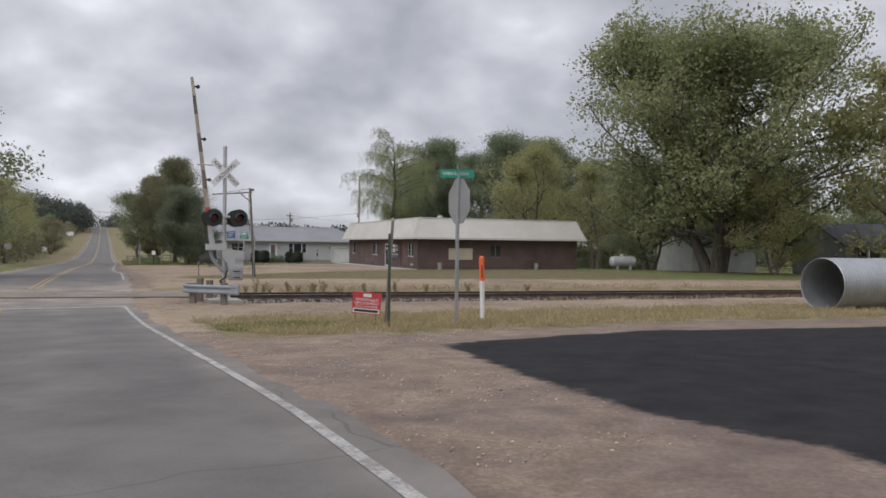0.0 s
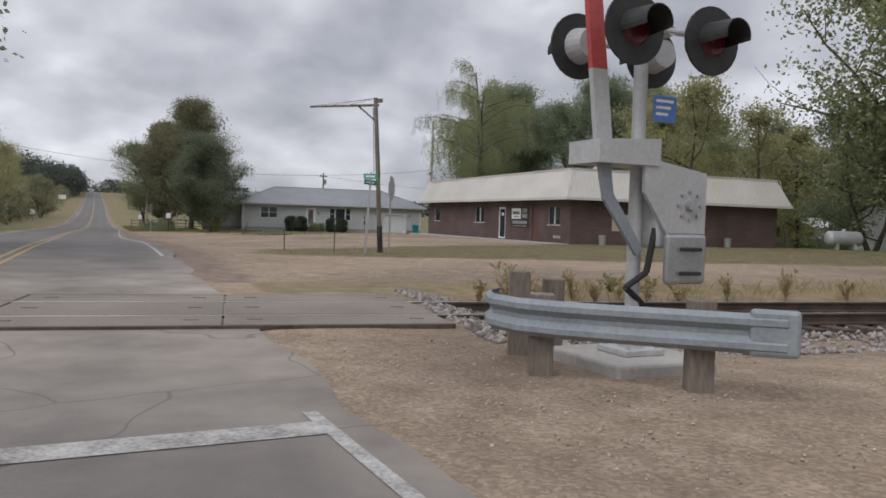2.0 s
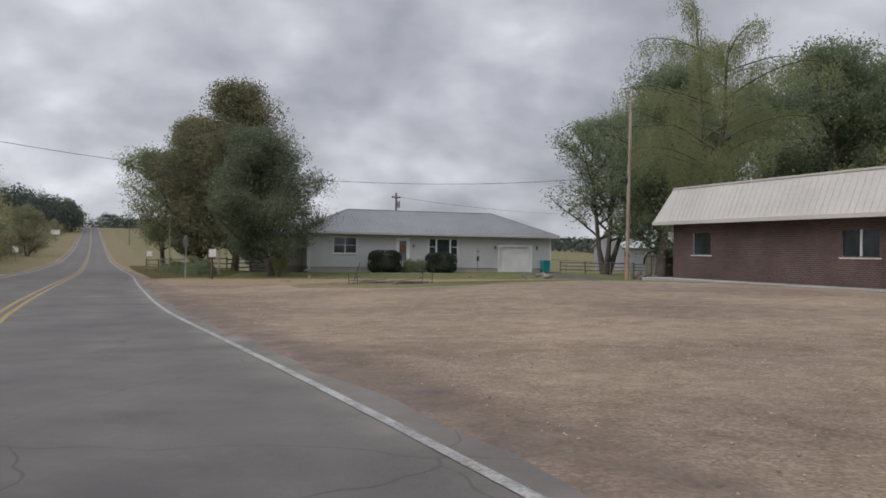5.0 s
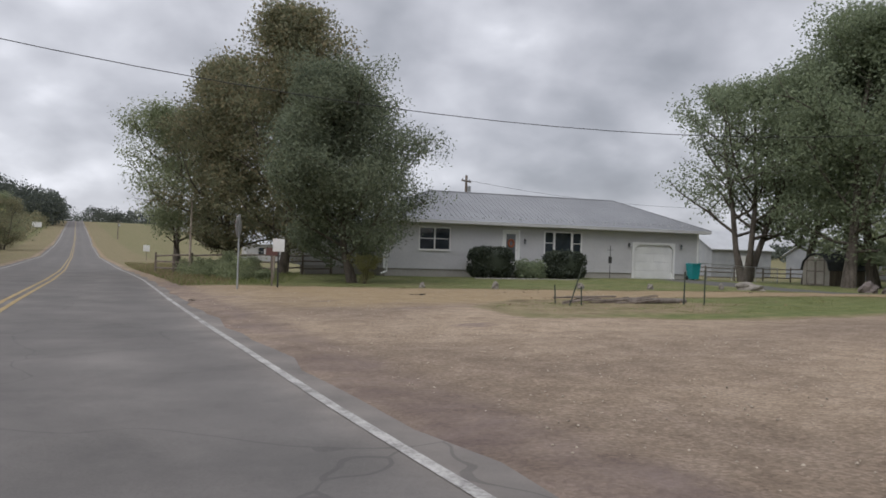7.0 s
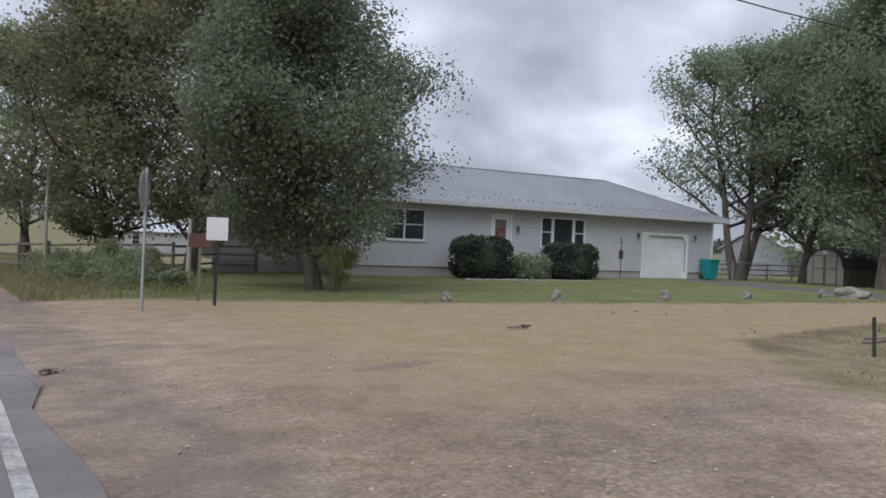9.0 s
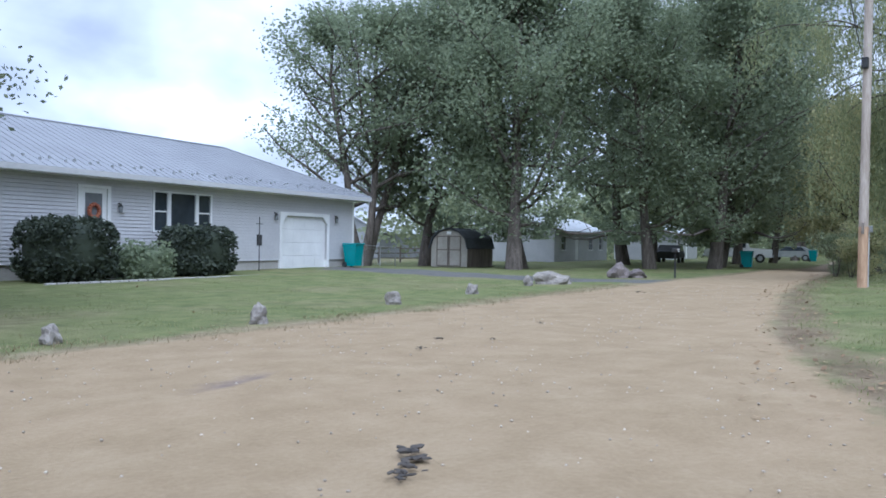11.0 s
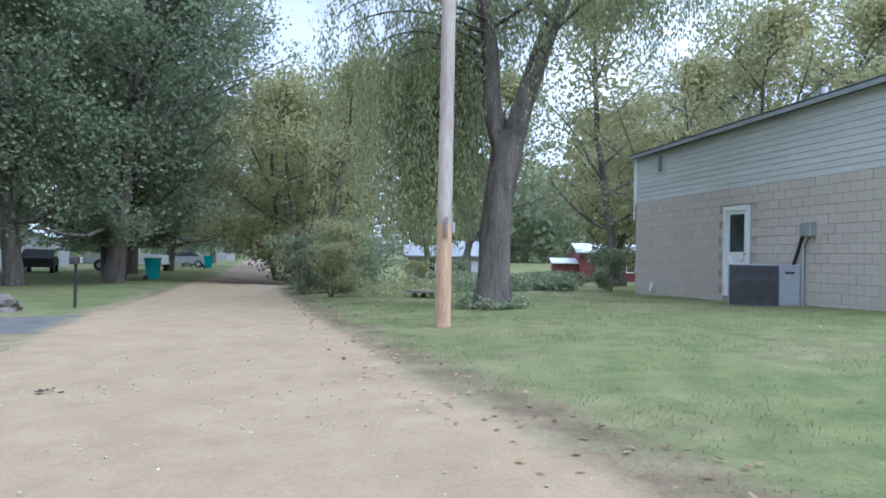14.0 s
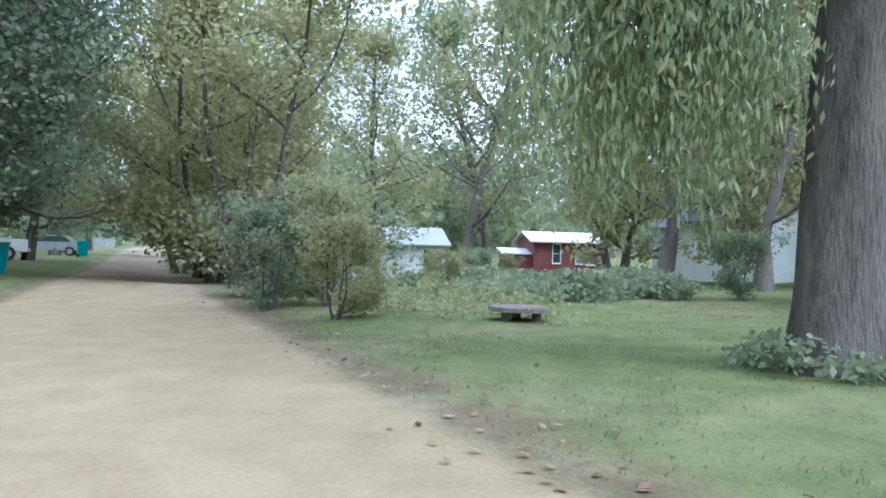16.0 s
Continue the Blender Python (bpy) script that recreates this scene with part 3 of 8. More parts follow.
def build_ground():
    near_s = np.arange(-14, 126.01, 0.45)
    s = np.r_[-420, -250, -150, -90, -60, -45, -35, -28, -22, -18, near_s, 128, 131, 135, 140, 147, 156, 168, 184, 205, 232, 265, 310, 370, 450, 560, 700, 880, 1100, 1400, 1900, 2700, 4000]
    near_n = np.arange(-14, 58.01, 0.45)
    n = np.r_[-3800, -2400, -1500, -950, -600, -380, -250, -170, -120, -85, -62, -46, -35, -27, -21, -17, near_n, 60, 63, 67, 72, 78, 86, 96, 110, 128, 150, 180, 220, 275, 350, 460, 620, 850, 1200, 1800, 2600, 3800]
    S, N = np.meshgrid(s, n, indexing="ij")
    X, Y = from_sn(S, N)
    Z = ground(X, Y)
    e = edge_n(S)
    Z = Z - 0.10 * (np.clip((e + 0.25 - N) * 2.5, 0, 1) * np.clip((N - e + 7.7) * 2.5, 0, 1))
    # a shallow ditch beside the track and small unevenness off the roads
    gravel = np.maximum(np.maximum(inside(LOT, S, N), inside(SANDY, S, N)), inside(MOUTH, S, N))
    gravel = np.maximum(gravel, np.where((N < 22) & (S < 14), 0.7 - np.abs(inside(TARLOT, S, N) + 0.35), -3.0))
    rough = np.sin(X * 1.7 + np.sin(Y * 1.3)) * np.sin(Y * 1.9 + np.cos(X)) * 0.02
    Z = Z + rough
    verts = np.stack([X, Y, Z], -1).reshape(-1, 3)
    rows, cols = S.shape
    i = np.arange(rows * cols).reshape(rows, cols)
    faces = np.stack([i[:-1, :-1], i[:-1, 1:], i[1:, 1:], i[1:, :-1]], -1).reshape(-1, 4)
    me = quads_indexed("ground", verts, faces)
    shoulder = 0.55 - np.abs(N - e - 0.55)
    shoulder = np.where(S > 130, shoulder - 0.25, shoulder)
    left = 0.5 - np.abs(N - e + 7.9)
    values = {
        "gravel": np.maximum(np.maximum(gravel, shoulder), left - 0.2),
        "tar": inside(TARLOT, S, N),
        "grey": inside(DRIVE, S, N),
        "dry": np.maximum(np.max([0.3 - np.abs(gravel + 0.15) * 0.9, np.minimum(inside(VERGE_DRY, S, N) * 0.6, 0.35), np.minimum(inside(STRIP, S, N), 0.0), np.minimum(inside(TIP, S, N) * 0.5, 0.22)], axis=0),
                          np.clip((S - 112) / 30, -3, 0.12) - np.clip((np.abs(N - e + 3.5) - 9.5) / 5, 0, 3)),
    }
    lip = np.where((S > 36) & (S < 104), 0.55 - np.abs(N - e - 0.75), -3.0)
    values["stain"] = np.maximum(np.maximum(np.minimum(inside(MOUTH, S, N) + 0.4, 0.8), np.where((N < 6) & (S < 16), 0.35, -3.0)), lip)
    values["sand"] = np.minimum(np.minimum((S - 88.5) * 0.35, (N - 5.5) * 0.25), 1.0)
    for ps, pn, rs, rn in ((95.5, 11.8, 0.22, 0.75), (95.6, 11.0, 0.15, 0.5), (93.0, 4.0, 0.3, 0.9), (83.0, 6.7, 0.35, 0.5), (87.4, 7.5, 0.3, 0.7), (90.5, 6.2, 0.25, 0.6)):
        values["stain"] = np.maximum(values["stain"], 1.4 * (1 - np.hypot((S - ps) / rs, (N - pn) / rn)))
    values["litter"] = np.where((N > 11) & (N < 60) & (S > 84) & (S < 93), 0.36 - np.abs(gravel + 0.35) * 1.3, -3.0)
    values["litter"] = np.maximum(values["litter"], np.minimum(inside(STRIP, S, N) * 0.4, 0.1))
    values["dry"] = np.maximum(values["dry"], np.where((N > 7) & (S > 118), -0.02, -3.0))
    values["dry"] = np.maximum(values["dry"], np.where((N < -8) & (S > 45), 0.04, -3.0))
    track = np.abs(track_sn(X, Y)[0])
    values["dry"] = np.maximum(values["dry"], (6.5 - track) * 0.15)
    values["gravel"] = np.maximum(values["gravel"], 2.3 - track)
    for name, v in values.items():
        a = me.attributes.new(name, "FLOAT", "POINT")
        a.data.foreach_set("value", np.clip(v, -3, 3).astype(np.float32).ravel())
    me.materials.append(LAND)
    me.polygons.foreach_set("use_smooth", [True] * len(me.polygons))
    return tagged(new("ground", me), "uneven ground of grass, dry verge and tan gravel", "ground", kind="structure")


def quads_indexed(name, verts, faces):
    me = bpy.data.meshes.new(name)
    me.vertices.add(len(verts))
    me.vertices.foreach_set("co", np.ascontiguousarray(verts, dtype=np.float32).ravel())
    k = len(faces)
    me.loops.add(4 * k)
    me.loops.foreach_set("vertex_index", np.ascontiguousarray(faces, dtype=np.int32).ravel())
    me.polygons.add(k)
    me.polygons.foreach_set("loop_start", np.arange(0, 4 * k, 4, dtype=np.int32))
    me.update(calc_edges=True)
    return me


def ribbon(name, s_list, left, right, lift, material, parent=None, thick=0.0, across=2):
    """A strip that follows the highway between two offsets, left(s) and right(s)."""
    s = np.asarray(s_list, float)
    a, b = left(s), right(s)
    cols = [a + (b - a) * k / (across - 1) for k in range(across)]
    S, N = np.repeat(s[:, None], across, 1), np.stack(cols, 1)
    X, Y = from_sn(S, N)
    verts = np.stack([X, Y, ground(X, Y) + lift], -1).reshape(-1, 3)
    i = np.arange(len(s) * across).reshape(len(s), across)
    faces = np.stack([i[:-1, :-1], i[:-1, 1:], i[1:, 1:], i[1:, :-1]], -1).reshape(-1, 4)
    me = quads_indexed(name, verts, faces)
    at = me.attributes.new("lane", "FLOAT", "POINT")
    at.data.foreach_set("value", (N - edge_n(S)).astype(np.float32).ravel())
    du = me.attributes.new("dust", "FLOAT", "POINT")
    d = np.clip(1.25 - np.abs(S - 33.0) / 8.0, 0, 0.9) + np.clip(0.5 - np.abs(N - edge_n(S) - 0.2) * 0.9, 0, 1) * 0.8
    du.data.foreach_set("value", d.astype(np.float32).ravel())
    ob = part(name, me, material, parent)
    return ob


land = build_ground()
ROAD_S = np.r_[np.arange(-400, -20, 8.0), np.arange(-20, 130, 1.0), np.arange(130, 300, 5.0), np.arange(300, 1300, 20.0)]
road = ribbon("highway", ROAD_S, lambda s: edge_n(s) - 7.6, lambda s: edge_n(s) + 0.32 + 0.12 * np.sin(s * 1.7) * np.sin(s * 0.61), 0.012, ROAD, across=24)
tagged(road, "worn grey two-lane asphalt highway with cracks", "road", kind="structure")


def paint_line(name, s0, s1, off, width, material, label):
    s = ROAD_S[(ROAD_S >= s0) & (ROAD_S <= s1)]
    ob = ribbon(name, s, lambda q: edge_n(q) + off - width / 2, lambda q: edge_n(q) + off + width / 2, 0.018, material)
    return tagged(ob, label, "road marking", kind="structure")


paint_line("edge_line", -400, 27, 0.0, 0.10, ROAD_PAINT, "worn white edge line on grey asphalt")
paint_line("edge_line", 44, 2000, 0.0, 0.10, ROAD_PAINT, "worn white edge line on grey asphalt")
paint_line("edge_line", -400, 27, -7.15, 0.12, ROAD_PAINT, "worn white edge line on grey asphalt")
paint_line("edge_line", 37, 2000, -7.15, 0.12, ROAD_PAINT, "worn white edge line on grey asphalt")
for off in (-3.45, -3.71):
    paint_line("centre_line", -400, 27, off, 0.11, YELLOW_PAINT, "faded yellow centre line of the highway")
    paint_line("centre_line", 37, 2000, off, 0.11, YELLOW_PAINT, "faded yellow centre line of the highway")
tagged(ribbon("stop_line", np.array([26.45, 26.6, 26.75]), lambda s: edge_n(s) - 3.4, lambda s: edge_n(s) - 0.05, 0.019, ROAD_PAINT, across=6), "worn white stop line before the tracks", "road marking", kind="structure")


# ---- trees ----
def tree_mesh(seed, height, spread, trunk, leaves, leaf, low=0.22, stems=1, open_crown=0.0, droop=0.0, tops=1.0, limbs=9, gap=0.8, lean=0.28, keep=0.62, clump=1.0, hull=0.0):
    """Trunk and limbs as tapered tubes, and a crown of loose leaves round the twigs."""
    rng = np.random.default_rng(seed)
    wood, tips = [], []

    def limb(p, d, length, r, depth, parent_t):
        segs = 5 if depth < 2 else 3
        pts, rad = [p.copy()], [r]
        for i in range(segs):
            d = d + rng.normal(0, 0.13 + 0.05 * depth, 3)
            d[2] += 0.10 if depth else 0.25
            d /= np.linalg.norm(d)
            p = p + d * length / segs
            pts.append(p.copy())
            rad.append(max(r * (1 - 0.75 * (i + 1) / segs), 0.012))
        wood.append((pts, rad, 8 if depth == 0 else 5))
        if depth >= 1:
            tips.extend(pts[2 if depth == 1 else 1:])
        return pts, rad, d

    base_h = height * low
    for k in range(stems):
        off = np.array([0.0, 0.0, -0.25]) if stems == 1 else np.array([math.cos(k * 2.4), math.sin(k * 2.4), 0]) * trunk * gap + (0, 0, -0.25)
        d0 = np.array([0, 0, 1.0]) if stems == 1 else np.array([math.cos(k * 2.4) * lean, math.sin(k * 2.4) * lean, 1.0])
        pts, rad, _ = limb(off, d0, height * 0.78 * rng.uniform(0.85, 1.0), trunk * (1 if stems == 1 else 0.75), 0, 0)
        pts = np.array(pts)
        count = max(4, limbs // stems)
        for j in range(count):
            t = low + (1 - low) * (j + rng.uniform(0.1, 0.9)) / count
            u = min(t / 0.92, 0.98) * (len(pts) - 1)
            i0 = int(u)
            p = pts[i0] + (pts[min(i0 + 1, len(pts) - 1)] - pts[i0]) * (u - i0)
            ang = j * 2.399 + rng.uniform(-0.5, 0.5)
            shape = math.sin(math.pi * min(0.97, (0.18 + 0.82 * (t - low) / (1 - low))) ** 0.85)
            reach = spread * max(0.25, shape) * rng.uniform(0.72, 1.12)
            dd = np.array([math.cos(ang), math.sin(ang), 0.25 + 0.75 * t * tops])
            dd /= np.linalg.norm(dd)
            lp, lr, ld = limb(p, dd, reach, trunk * (0.42 - 0.25 * t), 1, t)
            for q in range(4):
                sp = lp[1 + q]
                a2 = rng.uniform(0, 2 * math.pi)
                sd = ld * 0.5 + np.array([math.cos(a2), math.sin(a2), rng.uniform(-0.25, 0.7)]) * 0.8
                limb(sp, sd / np.linalg.norm(sd), reach * rng.uniform(0.28, 0.5), lr[1 + q] * 0.55, 2, t)
    # wood
    verts, faces = [], []
    for pts, rad, sides in wood:
        base = len(verts)
        for i, (p, r) in enumerate(zip(pts, rad)):
            t = pts[min(i + 1, len(pts) - 1)] - pts[max(i - 1, 0)]
            t = t / (np.linalg.norm(t) + 1e-9)
            a = np.cross(t, (0.3, 1, 0.1))
            a /= np.linalg.norm(a)
            b = np.cross(t, a)
            flare = 1.5 if (i == 0 and sides == 8) else 1.0
            for k in range(sides):
                w = 2 * math.pi * k / sides
                verts.append(p + (a * math.cos(w) + b * math.sin(w)) * r * flare)
        for i in range(len(pts) - 1):
            for k in range(sides):
                k2 = (k + 1) % sides
                faces.append((base + i * sides + k, base + i * sides + k2, base + (i + 1) * sides + k2, base + (i + 1) * sides + k))
    me_w = mesh_from("trunk", verts, faces, True)
    # leaves in uneven clumps round the tips
    tips = np.array(tips)
    if open_crown:
        tips = tips[rng.random(len(tips)) > open_crown * 0.35]
    tips = tips[rng.random(len(tips)) < keep]
    weight = rng.uniform(0.25, 1.75, len(tips)) ** 1.4
    pick = rng.choice(len(tips), leaves, p=weight / weight.sum())
    size = clump * spread * (0.10 + 0.085 * weight / weight.max())[pick, None] * rng.uniform(0.8, 1.2, (leaves, 1))
    ball = rng.normal(0, 1, (leaves, 3))
    ball *= rng.random((leaves, 1)) ** 0.45 / np.linalg.norm(ball, axis=1, keepdims=True)
    pos = tips[pick] + ball * size * (1.45, 1.45, 0.95) * (1 + 0.25 * np.sin(ball[:, :1] * 5 + pick[:, None]))
    pos[:, 2] = np.maximum(pos[:, 2], base_h * 0.55)
    if hull:
        # stray leaves are drawn in to a lobed outline
        f = np.clip((pos[:, 2] - base_h * 0.5) / (height * 1.02 - base_h * 0.5), 0.02, 1.0)
        w = np.arctan2(pos[:, 1], pos[:, 0])
        lobes = 1 + 0.13 * np.sin(3 * w + 5 * f + seed) + 0.09 * np.sin(7 * w - 11 * f) + 0.06 * np.sin(17 * f + 2 * w)
        limit = hull * spread * np.sin(np.pi * f ** 0.8) ** 0.62 * lobes
        far = np.maximum(np.hypot(pos[:, 0], pos[:, 1]) / limit, 1.0)
        pull = np.where(far > 1, rng.uniform(0.72, 1.02, leaves) / far, 1.0)
        pos[:, :2] *= pull[:, None]
        pos[:, 2] = np.minimum(pos[:, 2], height * 1.02 + rng.normal(0, 0.25, leaves))
    if droop:
        pos[:, 2] -= np.abs(rng.normal(0, droop, leaves))
        pos[:, 2] = np.maximum(pos[:, 2], 0.9)
    return me_w, leaf_quads(rng, pos, leaf, droop)


def leaf_quads(rng, pos, leaf, droop=0.0, name="crown"):
    n = len(pos)
    d = rng.normal(0, 1, (n, 3))
    if droop:
        d[:, 2] = -np.abs(d[:, 2]) * 3 - 1
    else:
        d[:, 2] = d[:, 2] * 0.7 - 0.25
    d /= np.linalg.norm(d, axis=1, keepdims=True)
    e = np.cross(d, rng.normal(0, 1, (n, 3)))
    e /= np.linalg.norm(e, axis=1, keepdims=True) + 1e-9
    ln = leaf * rng.uniform(0.65, 1.4, (n, 1))
    wd = ln * (0.17 if droop else 0.36)
    c = np.stack([pos - d * ln * 0.5, pos + e * wd, pos + d * ln * 0.6, pos - e * wd], 1)
    return quads_mesh(name, c)


def plant_tree(at, turn, meshes, bark, leaf_mat, label, name="tree", category="tree", group="", scale=1.0, wood_name="trunk"):
    t = thing(name, (at[0], at[1], gz(*at[:2]) if len(at) < 3 else at[2]), turn, label, category, group)
    t.scale = (scale, scale, scale)
    w, c = meshes
    for me, mt in ((w, bark), (c, leaf_mat)):
        if not me.materials:
            me.materials.append(mt)
    part(wood_name, w, None, t)
    part("crown", c, None, t)
    return t


def recolour(me, mt):
    me = me.copy()
    me.materials.clear()
    me.materials.append(mt)
    return me


OAK = tree_mesh(11, 20, 6.5, 0.27, 9500, 0.29, low=0.12, limbs=20, tops=0.55)
OAK2 = tree_mesh(12, 18, 6.0, 0.25, 9000, 0.29, low=0.11, limbs=19, tops=0.55)
OAK_FINE = tree_mesh(11, 20, 6.5, 0.27, 52000, 0.135, low=0.12, limbs=24, tops=0.55, keep=0.75, clump=0.95, hull=1.0)
MAPLE = tree_mesh(13, 14.0, 4.9, 0.19, 70000, 0.115, low=0.09, limbs=36, tops=0.8, keep=0.9, clump=0.95, hull=0.92)
MAPLE_NEAR = tree_mesh(26, 11.4, 4.5, 0.17, 125000, 0.088, low=0.10, limbs=40, tops=0.8, keep=0.95, clump=1.0, hull=0.95)
MAPLE_THIN = tree_mesh(14, 13, 5.2, 0.20, 32000, 0.13, low=0.16, limbs=22, open_crown=0.7, keep=0.8)
SILVER = tree_mesh(15, 17, 6.6, 0.30, 34000, 0.155, low=0.2, stems=3, limbs=45, clump=0.72, tops=0.75, gap=0.3, lean=0.2, keep=0.85, hull=1.05)
BIGTREE = tree_mesh(16, 21, 11.0, 0.42, 95000, 0.20, low=0.10, stems=3, limbs=66, tops=0.5, lean=0.3, keep=0.8, clump=0.7, hull=1.12)
YOUNG = tree_mesh(17, 8, 3.0, 0.12, 6000, 0.16, low=0.08, limbs=12)
SPARSE = tree_mesh(18, 12, 4.2, 0.17, 7500, 0.125, low=0.18, limbs=14, open_crown=1.0)
BROAD = tree_mesh(19, 11, 5.2, 0.16, 17000, 0.14, low=0.06, stems=2, limbs=16, open_crown=0.8)


def old_willow(seed):
    """One thick trunk that forks above a man's reach, with limbs that hang leafy strands."""
    rng = np.random.default_rng(seed)
    bm, heads = bmesh.new(), []

    def arm(pts, radii, seg):
        """A smooth tapering limb through the points given."""
        P = [Vector(p) for p in pts]
        way, rad = [], []
        for k in range(len(P) - 1):
            p0, p1, p2, p3 = P[max(k - 1, 0)], P[k], P[k + 1], P[min(k + 2, len(P) - 1)]
            for f in (0.0, 0.25, 0.5, 0.75):
                way.append(0.5 * (2 * p1 + (p2 - p0) * f + (2 * p0 - 5 * p1 + 4 * p2 - p3) * f ** 2 + (3 * p1 - p0 - 3 * p2 + p3) * f ** 3))
                rad.append(radii[k] + (radii[k + 1] - radii[k]) * f)
        way.append(P[-1])
        rad.append(radii[-1])
        rings = []
        for k, (p, r) in enumerate(zip(way, rad)):
            d = (way[min(k + 1, len(way) - 1)] - way[max(k - 1, 0)]).normalized()
            e = d.cross(Vector((1, 0.2, 0.1))).normalized()
            g = d.cross(e)
            ring = []
            for q in range(seg):
                w = 2 * math.pi * q / seg
                rough = 1 + (0.07 * math.sin(3 * w + p.z * 1.3) + 0.04 * math.sin(7 * w - p.z * 2.1) if seg > 10 else 0)
                ring.append(bm.verts.new(p + (e * math.cos(w) + g * math.sin(w)) * r * rough))
            rings.append(ring)
        for u, v in zip(rings, rings[1:]):
            for q in range(seg):
                bm.faces.new((u[q], u[(q + 1) % seg], v[(q + 1) % seg], v[q]))

    arm([(0, 0, -0.3), (0.01, 0.01, 0.12), (0.02, -0.02, 0.8), (0.0, -0.08, 2.2), (0.02, -0.22, 3.2), (0.02, -0.26, 3.75)], (0.54, 0.41, 0.345, 0.315, 0.33, 0.33), 18)
    mains = (([(0.02, -0.14, 3.45), (0.0, 0.10, 4.3), (0.15, 0.16, 5.6), (0.3, 0.5, 7.4), (0.2, 0.9, 9.6), (0.1, 1.1, 12.4), (-0.2, 1.0, 15.6)], (0.24, 0.20, 0.17, 0.14, 0.11, 0.08, 0.03)),
             ([(0.02, -0.30, 3.45), (-0.1, -0.55, 4.3), (-0.1, -0.95, 5.5), (0.2, -1.5, 6.9), (0.4, -2.2, 8.8), (0.3, -2.6, 11.2), (0.5, -2.5, 13.4)], (0.27, 0.22, 0.19, 0.16, 0.12, 0.08, 0.03)))
    for pts, radii in mains:
        arm(pts, radii, 12)
        for j in range(17):
            u = 2.2 + 3.7 * j / 17
            i = int(u)
            p = Vector(pts[i]).lerp(Vector(pts[i + 1]), u - i)
            ang = j * 2.4 + rng.uniform(-0.4, 0.4) + seed
            reach = rng.uniform(2.6, 4.6) + (rng.uniform(0.8, 2.6) if 2.9 < u < 4.6 else 0.0)
            way, r = [p], [0.05]
            for q in range(4):
                ang += rng.normal(0, 0.2)
                way.append(way[-1] + Vector((math.cos(ang) * reach / 4, math.sin(ang) * reach / 4, (0.65, 0.5, 0.2, -0.2)[q] * rng.uniform(0.6, 1.3))))
                r.append(0.038 - 0.008 * q)
            arm(way, r, 6)
            heads += [w.lerp(v, f) for w, v in zip(way, way[1:]) for f in (0.2, 0.55, 0.9)][2:]
    # low boughs towards the road, which hang down furthest
    for j in range(17):
        ang = radians(15 + 95 * j / 16 + rng.uniform(-8, 8))
        start = Vector((0.08, 0.14, 5.0 + 0.28 * (j % 5)))
        reach = rng.uniform(1.4, 3.4)
        way = [start] + [start + Vector((math.cos(ang) * reach * f, math.sin(ang) * reach * f, up)) for f, up in ((0.3, 0.35), (0.6, 0.45), (0.85, 0.25), (1.0, -0.1))]
        arm(way, (0.04, 0.032, 0.024, 0.015, 0.008), 6)
        heads += [w.lerp(v, f) for w, v in zip(way, way[1:]) for f in (0.1, 0.35, 0.6, 0.85)][3:]
    wood = bpy.data.meshes.new("trunk")
    bm.to_mesh(wood)
    bm.free()
    wood.polygons.foreach_set("use_smooth", [True] * len(wood.polygons))
    pos = []
    for h in heads:
        for k in range(rng.integers(4, 9) if h[2] > 6.6 else rng.choice((0, 1, 2, 3, 4), p=(0.2, 0.2, 0.25, 0.2, 0.15))):
            at = np.array(h) + rng.normal(0, 0.28, 3) * (1, 1, 0.6)
            # the strands on the road side reach lower
            low = 0.7 if at[1] > 0.4 else 1.9
            drop = min(rng.uniform(0.4, 1.9) if h[2] > 6.6 else rng.uniform(1.6, 4.6), at[2] - low - rng.uniform(0, 1.2))
            m = int(max(8, drop * 38))
            f = np.linspace(0, 1, m)[:, None]
            sway = rng.normal(0, 0.25, 3) * (1, 1, 0)
            pos.append(at + f * (sway + (0, 0, -drop)) + rng.normal(0, 0.10, (m, 3)))
    return wood, leaf_quads(rng, np.concatenate(pos), 0.098, 1.0)


WILLOW = old_willow(23)
BUSHY = tree_mesh(24, 4.5, 2.6, 0.06, 6000, 0.12, low=0.03, stems=3, limbs=14)


def put_trees(rows, group):
    for x, y, turn, source, mt, bark, scale, label in rows:
        plant_tree((x, y), turn, (source[0], leaves_in(source, mt)), bark, mt, label, group=group, scale=scale)


LEAF_SETS = {}


def leaves_in(source, mt):
    """The crown of a kind of tree with another colour of leaf, made once."""
    key = (source[1].name, mt.name)
    if key not in LEAF_SETS:
        LEAF_SETS[key] = recolour(source[1], mt)
    return LEAF_SETS[key]


put_trees((
    (-31.7, 95.6, 30, MAPLE_NEAR, LEAF_DEEP, BARK, 1.09, "dense dark green maple in the front yard"),
    (-36.4, 103.0, 140, MAPLE, LEAF_RUST, BARK, 1.24, "tall maple with a rusty tinge beside the highway"),
    (-43.8, 108.5, 250, MAPLE_THIN, LEAF_MID, BARK, 0.98, "thin open maple at the board fence"),
    (-39.6, 106.0, 80, MAPLE, LEAF_RUST, BARK, 1.06, "leafy maple at the board fence"),
), "maples by the house")
put_trees((
    (-4.3, 119.4, 20, SILVER, LEAF_DARK, BARK, 1.2, "open silver maple behind the house"),
), "trees behind the house")
GROVE = "tall shady tree of the grove by the gravel road"
